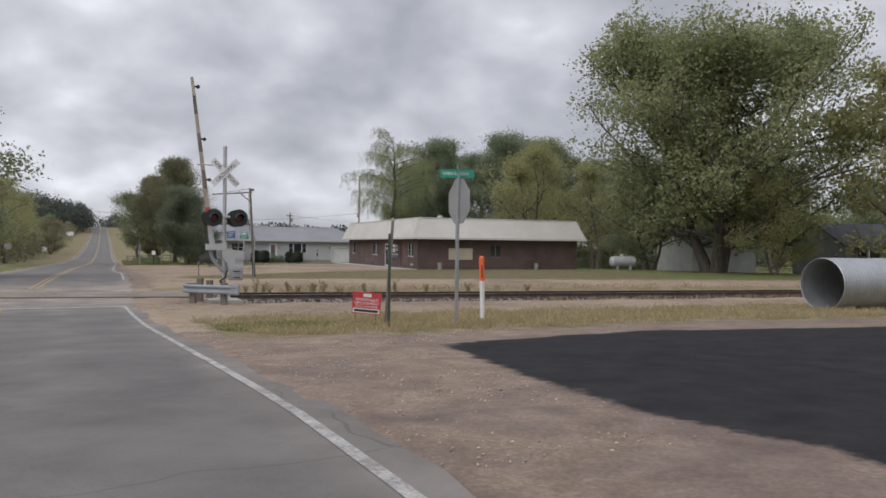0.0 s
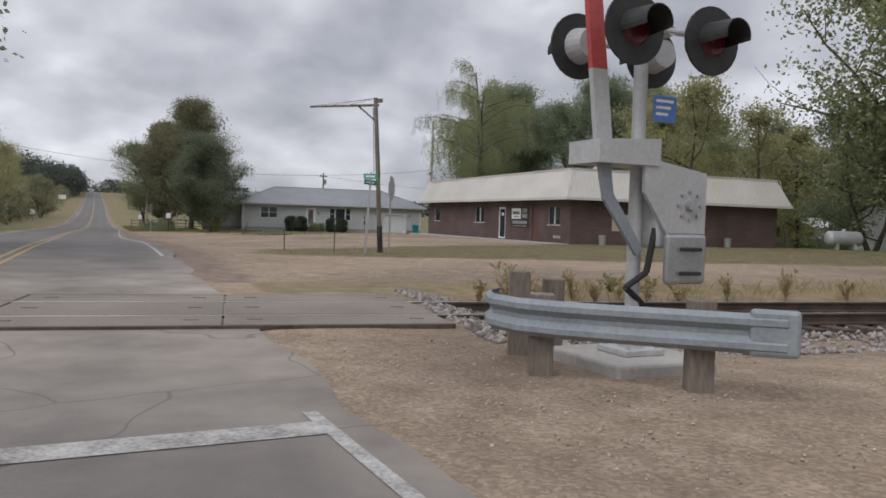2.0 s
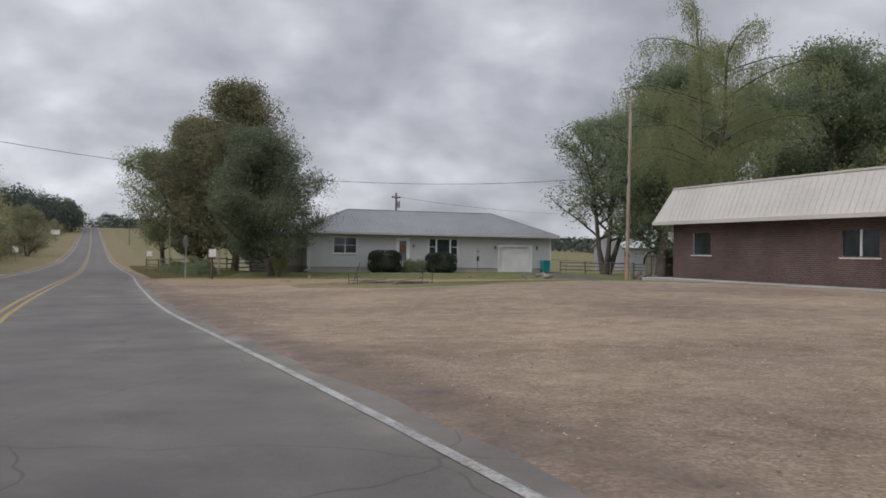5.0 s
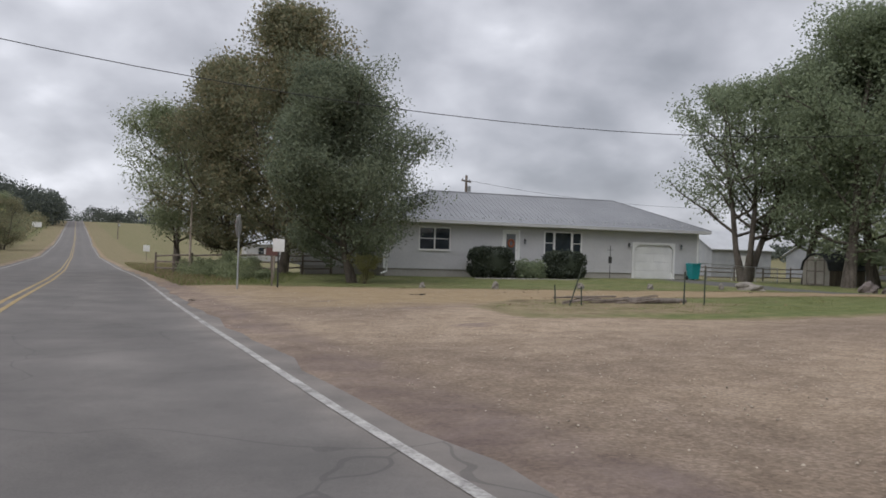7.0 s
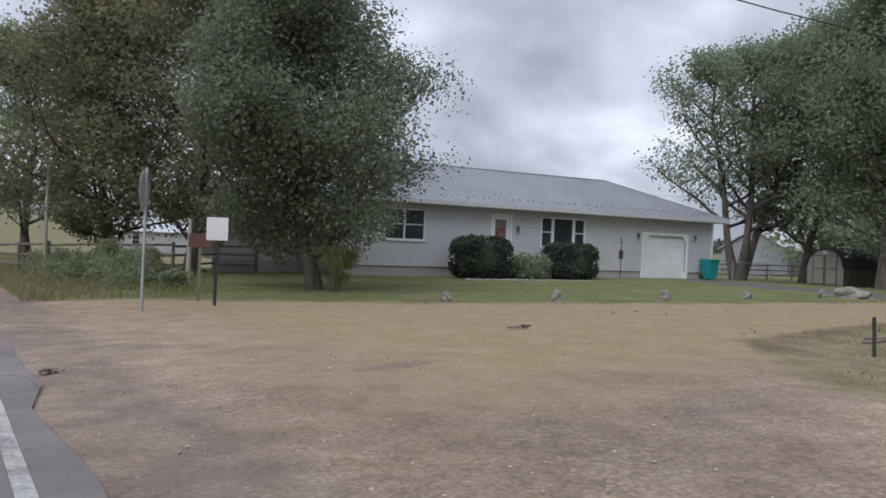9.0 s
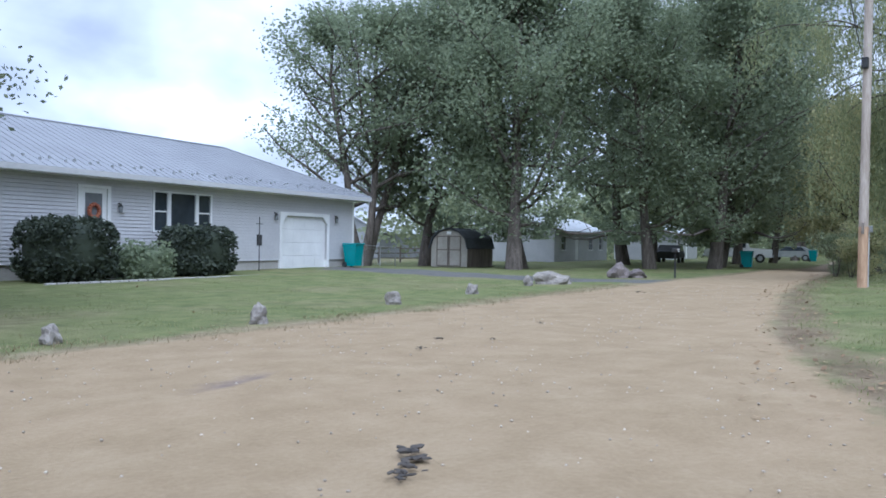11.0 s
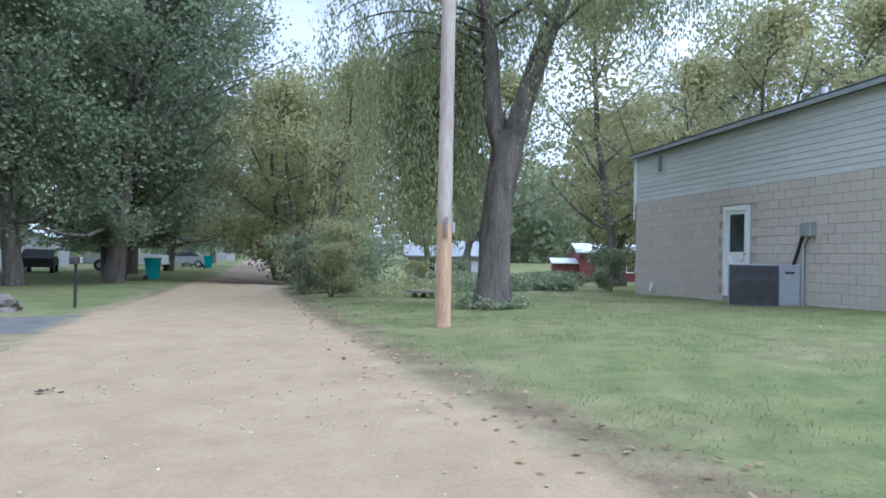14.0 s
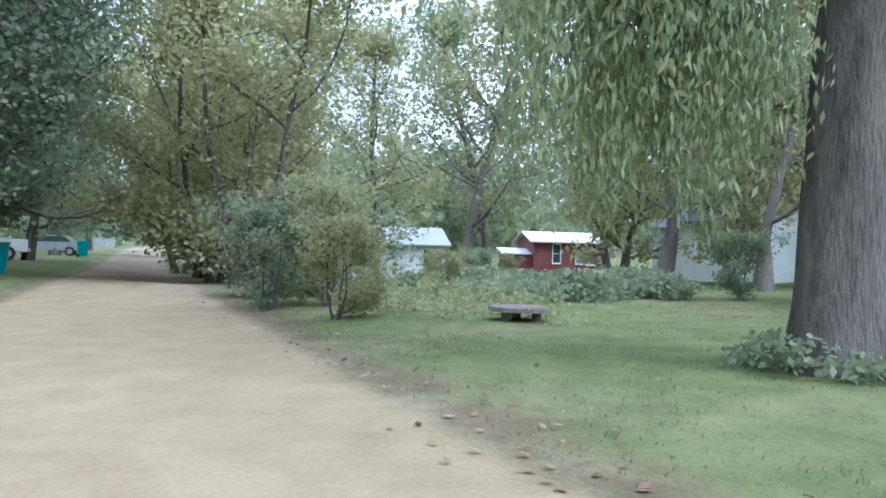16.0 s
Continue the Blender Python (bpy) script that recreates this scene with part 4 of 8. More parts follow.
put_trees(tuple((x, y, i * 67, OAK_FINE if i < 5 else (OAK, OAK2)[i % 2], mt, BARK, sc * (1.26 if i < 8 else 1.1), GROVE) for i, (x, y, sc, mt) in enumerate((
    (-1.8, 109.4, 1.0, LEAF_DARK), (1.2, 111.6, 0.92, LEAF_DARK), (7.4, 107.2, 0.86, LEAF_DARK), (10.6, 105.0, 0.98, LEAF_DARK), (13.6, 106.4, 0.95, LEAF_MID),
    (0.2, 119, 0.95, LEAF_DARK), (14.5, 114, 1.05, LEAF_DARK), (17.5, 108.5, 1.0, LEAF_MID), (24, 110.5, 0.95, LEAF_DARK), (33, 112.0, 1.0, LEAF_MID),
    (44, 115, 1.0, LEAF_DARK), (26, 119, 1.1, LEAF_MID), (56, 119, 1.0, LEAF_MID), (70, 122, 1.0, LEAF_DARK)))), "grove")
ROADSIDE = "yellowing tree crowding the gravel road"
put_trees((
    (-5.0, 88.95, 0, WILLOW, LEAF_WILLOW, BARK, 1.0, "old forked tree with drooping yellow-green leaves on the lawn"),
    (12.5, 96.6, 80, BROAD, LEAF_YEL, BARK, 1.1, ROADSIDE), (17, 98.6, 150, BROAD, LEAF_YEL, BARK, 1.2, ROADSIDE),
    (23, 100.6, 220, BROAD, LEAF_YEL, BARK, 1.2, ROADSIDE), (30, 103, 300, BROAD, LEAF_YEL, BARK, 1.2, ROADSIDE), (37, 103.5, 30, OAK2, LEAF_MID, BARK, 0.8, ROADSIDE),
    (48, 107, 70, OAK, LEAF_YEL, BARK, 0.8, ROADSIDE), (62, 111, 10, OAK2, LEAF_MID, BARK, 0.8, ROADSIDE),
    (13, 90, 200, SPARSE, LEAF_YEL, BARK_PALE, 1.1, "sparse half-bare tree behind the hedge"), (19, 88.5, 20, SPARSE, LEAF_MID, BARK_PALE, 1.2, "sparse half-bare tree behind the hedge"),
    (26, 93, 90, SPARSE, LEAF_YEL, BARK_PALE, 1.3, "sparse half-bare tree behind the hedge"), (37, 99.5, 140, OAK, LEAF_MID, BARK, 0.85, ROADSIDE),
    (12.8, 81.5, 45, YOUNG, LEAF_YEL, BARK, 1.05, "young yellow-green tree behind the building"), (17.5, 78, 145, SPARSE, LEAF_YEL, BARK_PALE, 1.25, "sparse tree with yellow leaves behind the building"),
    (12.0, 84.0, 70, SPARSE, LEAF_YEL, BARK_PALE, 1.35, "sparse tree with yellow leaves behind the building"), (10.5, 76.5, 120, BROAD, LEAF_YEL, BARK, 1.35, "tall tree with yellowing leaves behind the building"), (8.2, 82.6, 200, SPARSE, LEAF_YEL, BARK, 1.0, "sparse tree with yellow leaves behind the building"),
    (22, 82, 245, OAK2, LEAF_YEL, BARK, 0.78, "tall tree with yellowing leaves behind the building"), (30, 80, 15, OAK, LEAF_YEL, BARK, 0.8, "tall tree with yellowing leaves behind the building"),
), "roadside trees")
put_trees((
    (24.0, 61.0, 0, BIGTREE, LEAF_WILLOW, BARK, 1.22, "huge spreading tree beyond the brick building"),
    (35, 52, 120, OAK2, LEAF_YEL, BARK, 1.15, "broad yellowing tree by the white house"),
    (44, 60, 210, OAK, LEAF_DARK, BARK, 1.0, "broad dark tree by the white house"),
    (20.5, 67.5, 160, BROAD, LEAF_MID, BARK, 1.15, "leafy tree at the end of the brick building"),
    (27.5, 57.5, 20, BROAD, LEAF_YEL, BARK, 0.9, "yellowing tree under the huge one"),
    (31, 72, 60, OAK, LEAF_DARK, BARK, 1.0, "tall dark tree behind the white house"),
    (52, 46, 300, OAK2, LEAF_YEL, BARK, 0.9, "yellowing tree at the end of the street"),
    (-25.9, 36.6, 75, BROAD, LEAF_MID, BARK, 1.3, "broad green tree leaning over the far side of the highway"),
    (64, 55, 40, OAK, LEAF_MID, BARK, 0.95, "broad tree at the end of the street"),
), "trees by the tracks")


# ---- buildings ----
def window(parent, x0, x1, z0, z1, y, panes=2, rail=True, frame_mat=WHITE_PAINT, pane_mat=GLASS, sill=True, name="window"):
    """A window in a wall that faces -y: frame, panes set back, a sill."""
    w = new(name)
    w.parent = parent
    f = bmesh.new()
    t = 0.06
    box(f, x0 - t, x0, y - 0.03, y + 0.08, z0 - t, z1 + t)
    box(f, x1, x1 + t, y - 0.03, y + 0.08, z0 - t, z1 + t)
    box(f, x0, x1, y - 0.03, y + 0.08, z1, z1 + t)
    box(f, x0, x1, y - 0.03, y + 0.08, z0 - t, z0)
    for k in range(1, panes):
        xm = x0 + (x1 - x0) * k / panes
        box(f, xm - 0.035, xm + 0.035, y - 0.01, y + 0.07, z0, z1)
    part("window_frame", f, frame_mat, w)
    for k in range(panes):
        a, b = x0 + (x1 - x0) * k / panes + (0.035 if k else 0), x0 + (x1 - x0) * (k + 1) / panes - (0.035 if k < panes - 1 else 0)
        part("pane", block(a, b, y + 0.045, y + 0.06, z0, z1), pane_mat, w)
        if rail:
            part("meeting_rail", block(a, b, y + 0.015, y + 0.044, (z0 + z1) / 2 - 0.02, (z0 + z1) / 2 + 0.02), frame_mat, w)
    if sill:
        part("window_sill", block(x0 - 0.09, x1 + 0.09, y - 0.07, y - 0.031, z0 - 0.1, z0 - t), frame_mat, w)
    return w


def hip_roof(parent, x0, x1, y0, y1, z, rise, run, material, rib=0.3, name="roof"):
    """A hipped metal roof with a thickness, ribs down its slopes and caps along the hips."""
    ym = (y0 + y1) / 2
    bm = bmesh.new()
    lo = [bm.verts.new((a, b, z)) for a, b in ((x0, y0), (x1, y0), (x1, y1), (x0, y1))]
    r0, r1 = bm.verts.new((x0 + run, ym, z + rise)), bm.verts.new((x1 - run, ym, z + rise))
    for f in ((lo[0], lo[1], r1, r0), (lo[2], lo[3], r0, r1), (lo[1], lo[2], r1), (lo[3], lo[0], r0)):
        bm.faces.new(f)
    bm.faces.new(lo[::-1])
    part(name, bm, material, parent)
    ribs = bmesh.new()
    half = (y1 - y0) / 2
    x = x0 + 0.15
    while x < x1:
        top = min(1.0, (x - x0) / run, (x1 - x) / run)
        if top > 0.05:
            prism(ribs, [(y0, z + 0.002), (y0, z + 0.016), (y0 + half * top, z + rise * top + 0.016), (y0 + half * top, z + rise * top + 0.002)], "x", x - 0.012, x + 0.012)
        x += rib
    part("roof_rib", ribs, material, parent, kind="stuff")
    caps = bmesh.new()
    tube(caps, (x0 + run, ym, z + rise), (x1 - run, ym, z + rise), 0.06, seg=6)
    for a, b, r in ((x0, y0, x0 + run), (x1, y0, x1 - run), (x0, y1, x0 + run), (x1, y1, x1 - run)):
        tube(caps, (a, b, z), (r, ym, z + rise), 0.05, seg=6)
    part("ridge_cap", caps, material, parent)
    edge = bmesh.new()
    box(edge, x0, x1, y0 - 0.02, y0 + 0.02, z - 0.17, z - 0.003)
    box(edge, x0, x1, y1 - 0.02, y1 + 0.02, z - 0.17, z - 0.003)
    box(edge, x0 - 0.02, x0 + 0.02, y0 + 0.021, y1 - 0.021, z - 0.17, z - 0.003)
    box(edge, x1 - 0.02, x1 + 0.02, y0 + 0.021, y1 - 0.021, z - 0.17, z - 0.003)
    part("fascia", edge, SIDING, parent)


def ranch_house():
    """The long low house with a garage: x along its front, y to its back."""
    L, W, B, E = 21.1, 8.3, 3.72, 6.35           # length, depth, foundation top, wall top
    h = thing("house", (-30.9, 104.2, 0), 18.73, "low house with pale grey lap siding and grey hipped roof", "house")
    holes = [(2.05, 3.85, 4.87, 6.08), (7.3, 8.2, 4.02, 6.05), (10.0, 12.45, 4.80, 6.08), (16.3, 19.2, 3.42, 5.55)]
    front = bmesh.new()
    cut_wall(front, 0, L, B, E, 0.0, 0.16, [x for x in holes if x[2] >= B] + [(16.3, 19.2, B, 5.55)])
    part("wall", front, SIDING, h)
    shell = bmesh.new()
    box(shell, 0, L, W - 0.16, W, B, E)
    box(shell, 0, 0.16, 0.161, W - 0.161, B, E)
    box(shell, L - 0.16, L, 0.161, W - 0.161, B, E)
    part("wall", shell, SIDING, h)
    part("ceiling", block(0.17, L - 0.17, 0.17, W - 0.17, E - 0.12, E - 0.02), WHITE_PAINT, h)
    base = bmesh.new()
    for a, b in ((0.03, 16.25), (19.25, L - 0.03)):
        box(base, a, b, 0.03, 0.2, 2.6, B - 0.003)
    box(base, 0.03, L - 0.03, W - 0.2, W - 0.03, 2.6, B - 0.003)
    box(base, 0.03, 0.2, 0.201, W - 0.201, 2.6, B - 0.003)
    box(base, L - 0.2, L - 0.03, 0.201, W - 0.201, 2.6, B - 0.003)
    part("foundation", base, FOUNDATION, h)
    courses = bmesh.new()
    z = B
    while z < E - 0.02:
        for a, b in spans(0.06, L - 0.06, z, min(z + 0.115, E), holes):
            lap(courses, a, b, z, min(z + 0.115, E), -0.001)
        z += 0.115
    part("lap_siding", courses, SIDING, h, kind="stuff")
    for x in (0.0, L):
        part("corner_trim", block(x - 0.06, x + 0.06, -0.03, 0.05, B, E), WHITE_PAINT, h)
    soffit = bmesh.new()
    box(soffit, -0.55, L + 0.55, -0.55, -0.002, E, E + 0.02)
    box(soffit, -0.55, L + 0.55, W + 0.002, W + 0.55, E, E + 0.02)
    part("soffit", soffit, WHITE_PAINT, h)
    hip_roof(h, -0.6, L + 0.6, -0.6, W + 0.6, E + 0.19, 2.0, 4.5, ROOF_GREY)
    # snow guards in a dotted line above the eave
    guards = bmesh.new()
    for k in range(52):
        x, f = 0.3 + k * 0.4, 0.10 + 0.035 * (k % 2)
        box(guards, x, x + 0.06, -0.6 + 4.75 * f, -0.52 + 4.75 * f, E + 0.19 + 2.0 * f, E + 0.27 + 2.0 * f)
    part("snow_guard", guards, STEEL, h, kind="stuff")
    window(h, 2.05, 3.85, 4.87, 6.08, -0.02, 2)
    big = new("window")
    big.parent = h
    fr = bmesh.new()
    for a, b in ((9.92, 10.0), (10.55, 10.68), (11.77, 11.9), (12.45, 12.53)):
        box(fr, a, b, -0.05, 0.06, 4.74, 6.14)
    for a, b in ((10.0, 10.55), (10.68, 11.77), (11.9, 12.45)):
        box(fr, a, b, -0.05, 0.06, 6.08, 6.14)
        box(fr, a, b, -0.05, 0.06, 4.74, 4.80)
    part("window_frame", fr, WHITE_PAINT, big)
    for a, b in ((10.0, 10.55), (10.68, 11.77), (11.9, 12.45)):
        part("pane", block(a, b, 0.02, 0.035, 4.80, 6.08), GLASS, big)
    for a, b in ((10.0, 10.55), (11.9, 12.45)):
        part("meeting_rail", block(a, b, -0.02, 0.019, 5.42, 5.47), WHITE_PAINT, big)
    door = new("door")
    door.parent = h
    part("door_frame", cut_wall(bmesh.new(), 7.18, 8.32, 3.92, 6.14, -0.06, 0.1, [(7.3, 8.2, 4.02, 6.05)]), WHITE_PAINT, door)
    part("door_leaf", cut_wall(bmesh.new(), 7.3, 8.2, 4.02, 6.05, 0.0, 0.05, [(7.45, 8.05, 4.25, 5.9)]), WHITE_PAINT, door)
    part("door_glass", block(7.45, 8.05, 0.015, 0.035, 4.25, 5.9), GLASS_BLIND, door)
    wreath = bmesh.new()
    for k in range(14):
        w = 2 * math.pi * k / 14
        bmesh.ops.create_icosphere(wreath, subdivisions=1, radius=0.075, matrix=Matrix.Translation((7.75 + 0.17 * math.cos(w), -0.03, 5.35 + 0.2 * math.sin(w))))
    part("door_wreath", wreath, worn("autumn_wreath", (0.18, 0.05, 0.03), (0.42, 0.16, 0.08), 6, 30, 0.9), door, "rusty autumn wreath")
    part("door_knob", rod((8.1, -0.05, 4.95), (8.1, 0.0, 4.95), 0.03), STEEL, door)
    gar = new("garage_door")
    gar.parent = h
    fr = cut_wall(bmesh.new(), 16.16, 19.34, 3.38, 5.69, -0.05, 0.14, [(16.3, 19.2, 3.3, 5.55)])
    prism(fr, [(16.3, 5.55), (16.3, 5.25), (16.6, 5.55)], "y", -0.05, 0.1)
    prism(fr, [(19.2, 5.55), (18.9, 5.55), (19.2, 5.25)], "y", -0.05, 0.1)
    part("door_frame", fr, WHITE_PAINT, gar)
    for k in range(4):
        panel = block(16.3, 19.2, 0.10, 0.14, 3.36 + k * 0.5475, 3.36 + (k + 1) * 0.5475 - 0.008)
        for j in range(4):
            box(panel, 16.42 + j * 0.7, 16.96 + j * 0.7, 0.092, 0.0995, 3.46 + k * 0.5475, 3.80 + k * 0.5475, 0.0)
        part("door_panel", panel, WHITE_PAINT, gar)
    for x in (8.62, 15.85, 19.75):
        lamp = new("wall_lamp")
        lamp.parent = h
        part("lamp_cap", rod((x, -0.12, 5.52), (x, -0.12, 5.6), 0.09, 0.03), BLACK_IRON, lamp)
        part("lamp_glass", rod((x, -0.12, 5.34), (x, -0.12, 5.52), 0.055, 0.075), GLASS_BLIND, lamp)
        part("bracket", block(x - 0.03, x + 0.03, -0.12, -0.005, 5.60, 5.64), BLACK_IRON, lamp)
    spout = rod((0.12, -0.09, 3.55), (0.12, -0.09, 6.3), 0.045)
    tube(spout, (0.12, -0.09, 3.55), (-0.35, -0.5, 3.42), 0.045)
    part("downspout", spout, WHITE_PAINT, h)
    steps = block(7.0, 8.5, -0.95, -0.06, 3.0, 3.78, soft=0.02)
    box(steps, 7.0, 8.5, -1.35, -0.951, 3.0, 3.55, soft=0.02)
    part("front_step", steps, CONCRETE, h)
    # the set-back wing
    wing = bmesh.new()
    cut_wall(wing, -4.2, -0.001, B, E - 0.15, 3.2, 3.36, [(-2.3, -1.5, 4.9, 5.9)])
    box(wing, -4.2, -4.04, 3.361, W, B, E - 0.15)
    part("wing_wall", wing, SIDING, h)
    part("wing_base", block(-4.17, -0.03, 3.23, 3.4, 2.6, B), FOUNDATION, h)
    part("wing_roof", prism(bmesh.new(), [(2.7, E - 0.10), (6.2, E + 0.9), (W + 0.5, E + 0.9), (W + 0.5, E - 0.10)], "x", -4.6, -0.62), ROOF_GREY, h)
    window(h, -2.3, -1.5, 4.9, 5.9, 3.18, 1)
    return h


def brick_building():
    """The low brick building with a cream metal mansard: x along the end wall, y along the shop front."""
    X, Y, B, E, T = 15.0, 22.9, 4.0, 7.28, 8.92
    b = thing("brick_building", (-0.57, 59.87, -0.62), 22.0, "low red-brown brick building with a cream ribbed metal mansard roof", "building")
    end_holes = [(6.6, 7.5, 5.8, 6.72)]
    end = cut_wall(bmesh.new(), 0.0, X, B, E, 0.0, 0.22, end_holes)
    part("wall", end, BRICK, b)
    holes = [(1.15, 2.5, 5.82, 6.78), (3.6, 4.5, 4.72, 6.8), (8.2, 9.2, 4.74, 6.8), (11.6, 13.15, 5.82, 6.78), (20.1, 21.3, 5.82, 6.78)]
    front = cut_wall(bmesh.new(), 0.221, Y - 0.221, B, E, 0.0, 0.22, [(h[0], h[1], h[2], h[3]) for h in holes])
    # the shop front faces -x: turn the wall's run from x to y
    front.transform(Matrix(((0, 1, 0, 0), (1, 0, 0, 0), (0, 0, 1, 0), (0, 0, 0, 1))))
    part("wall", front, BRICK, b)
    part("wall", block(X - 0.22, X, 0.221, 12.0, B, 7.7), BRICK, b)
    part("wall", block(11.0, X - 0.221, 11.78, 12.0, B, 7.7), BRICK, b)
    part("wall", block(10.78, 11.0, 12.01, Y - 2.0, B, 7.8), BRICK, b)
    part("ceiling", block(0.23, 10.7, 0.23, Y - 1.7, E - 0.1, E - 0.02), WHITE_PAINT, b)
    part("soffit", block(-0.55, -0.002, -0.55, Y + 0.55, E, E + 0.03), OLD_WOOD, b)
    part("soffit", block(-0.001, X + 0.55, -0.55, -0.002, E, E + 0.03), OLD_WOOD, b)
    o, i, back = 0.6, -0.08, 1.0
    roof = bmesh.new()
    for lo, hi in ((((-o, -o), (-o, Y + o), (back, Y + o), (back, -o)), ((-i, -i), (-i, Y + i), (back, Y + i), (back, -i))),
                   (((back, -o), (back, back), (X + o, back), (X + o, -o)), ((back, -i), (back, back), (X + i, back), (X + i, -i)))):
        v = [roof.verts.new((*p, E + 0.031)) for p in lo] + [roof.verts.new((*p, T)) for p in hi]
        for f in ((0, 1, 2, 3), (4, 5, 6, 7), (0, 1, 5, 4), (1, 2, 6, 5), (2, 3, 7, 6), (3, 0, 4, 7)):
            roof.faces.new([v[k] for k in f])
    part("mansard_roof", roof, ROOF_CREAM, b)
    slab = prism(bmesh.new(), [(back + 0.01, 8.42), (X, 7.70), (X, 7.85), (back + 0.01, 8.57)], "y", back + 0.01, 12.0)
    part("main_roof", slab, ROOF_DARK, b)
    part("main_roof", prism(bmesh.new(), [(back + 0.01, 8.42), (11.0, 7.88), (11.0, 8.03), (back + 0.01, 8.57)], "y", 12.01, Y - 1.9), ROOF_DARK, b)
    ribs = bmesh.new()
    n = int((X + 1.0) / 0.3)
    for k in range(n):
        x = -0.45 + k * 0.3
        prism(ribs, [(-o - 0.004, E + 0.04), (-o - 0.014, E + 0.04), (-i - 0.014, T), (-i - 0.004, T)], "x", x - 0.02, x + 0.02)
    for k in range(int((Y + 0.2) / 0.3)):
        y = -0.45 + k * 0.3
        prism(ribs, [(-o - 0.004, E + 0.04), (-o - 0.014, E + 0.04), (-i - 0.014, T), (-i - 0.004, T)], "y", y - 0.02, y + 0.02)
    part("roof_rib", ribs, ROOF_CREAM, b, kind="stuff")
    trim = bmesh.new()
    box(trim, -o - 0.03, X + o + 0.03, -o - 0.03, -o + 0.03, E - 0.10, E + 0.06)
    box(trim, -o - 0.03, -o + 0.03, -o + 0.031, Y + o, E - 0.10, E + 0.06)
    box(trim, X + o - 0.03, X + o + 0.03, -o + 0.031, back, E - 0.10, E + 0.06)
    box(trim, -i - 0.05, X + i + 0.05, -i - 0.05, -i + 0.05, T - 0.02, T + 0.06)
    box(trim, -i - 0.05, -i + 0.05, -i + 0.051, Y - 0.1, T - 0.02, T + 0.06)
    part("roof_trim", trim, ROOF_CREAM, b)
    # shop front openings, built facing -y and turned
    turned = new("shop_front")
    turned.parent = b
    turned.matrix_basis = Matrix(((0, 1, 0, 0), (-1, 0, 0, 0), (0, 0, 1, 0), (0, 0, 0, 1)))
    def fwin(h, panes):
        return window(b_front, -h[1], -h[0], h[2], h[3], 0.05, panes, rail=False)
    b_front = turned
    fwin(holes[0], 2)
    fwin(holes[3], 2)
    fwin(holes[4], 1)
    part("door_frame", cut_wall(bmesh.new(), -9.2, -8.2, 4.74, 6.8, 0.02, 0.1, [(-9.1, -8.3, 4.84, 6.68)]), WHITE_PAINT, turned, "white aluminium door frame")
    part("door_glass", block(-9.1, -8.3, 0.05, 0.065, 4.84, 6.68), GLASS, turned)
    part("door_notice", block(-8.85, -8.55, 0.042, 0.049, 6.25, 6.45), WHITE_PAINT, turned)
    part("brown_door", block(-4.5, -3.6, 0.06, 0.11, 4.72, 6.8), DOOR_BROWN, turned)
    window(b, 6.6, 7.5, 5.8, 6.72, 0.05, 2, rail=False, frame_mat=OLD_WOOD, sill=True)
    vents = bmesh.new()
    for k in range(3):
        box(vents, -0.03, 0.0, 1.05 + k * 0.28, 1.25 + k * 0.28, 4.98, 5.14)
    part("foundation_vent", vents, CONCRETE, b)
    hood = rod((2.4, 1.2, T - 0.1), (2.4, 1.2, T + 0.28), 0.22)
    part("roof_vent", hood, ROOF_WHITE, b)
    return b


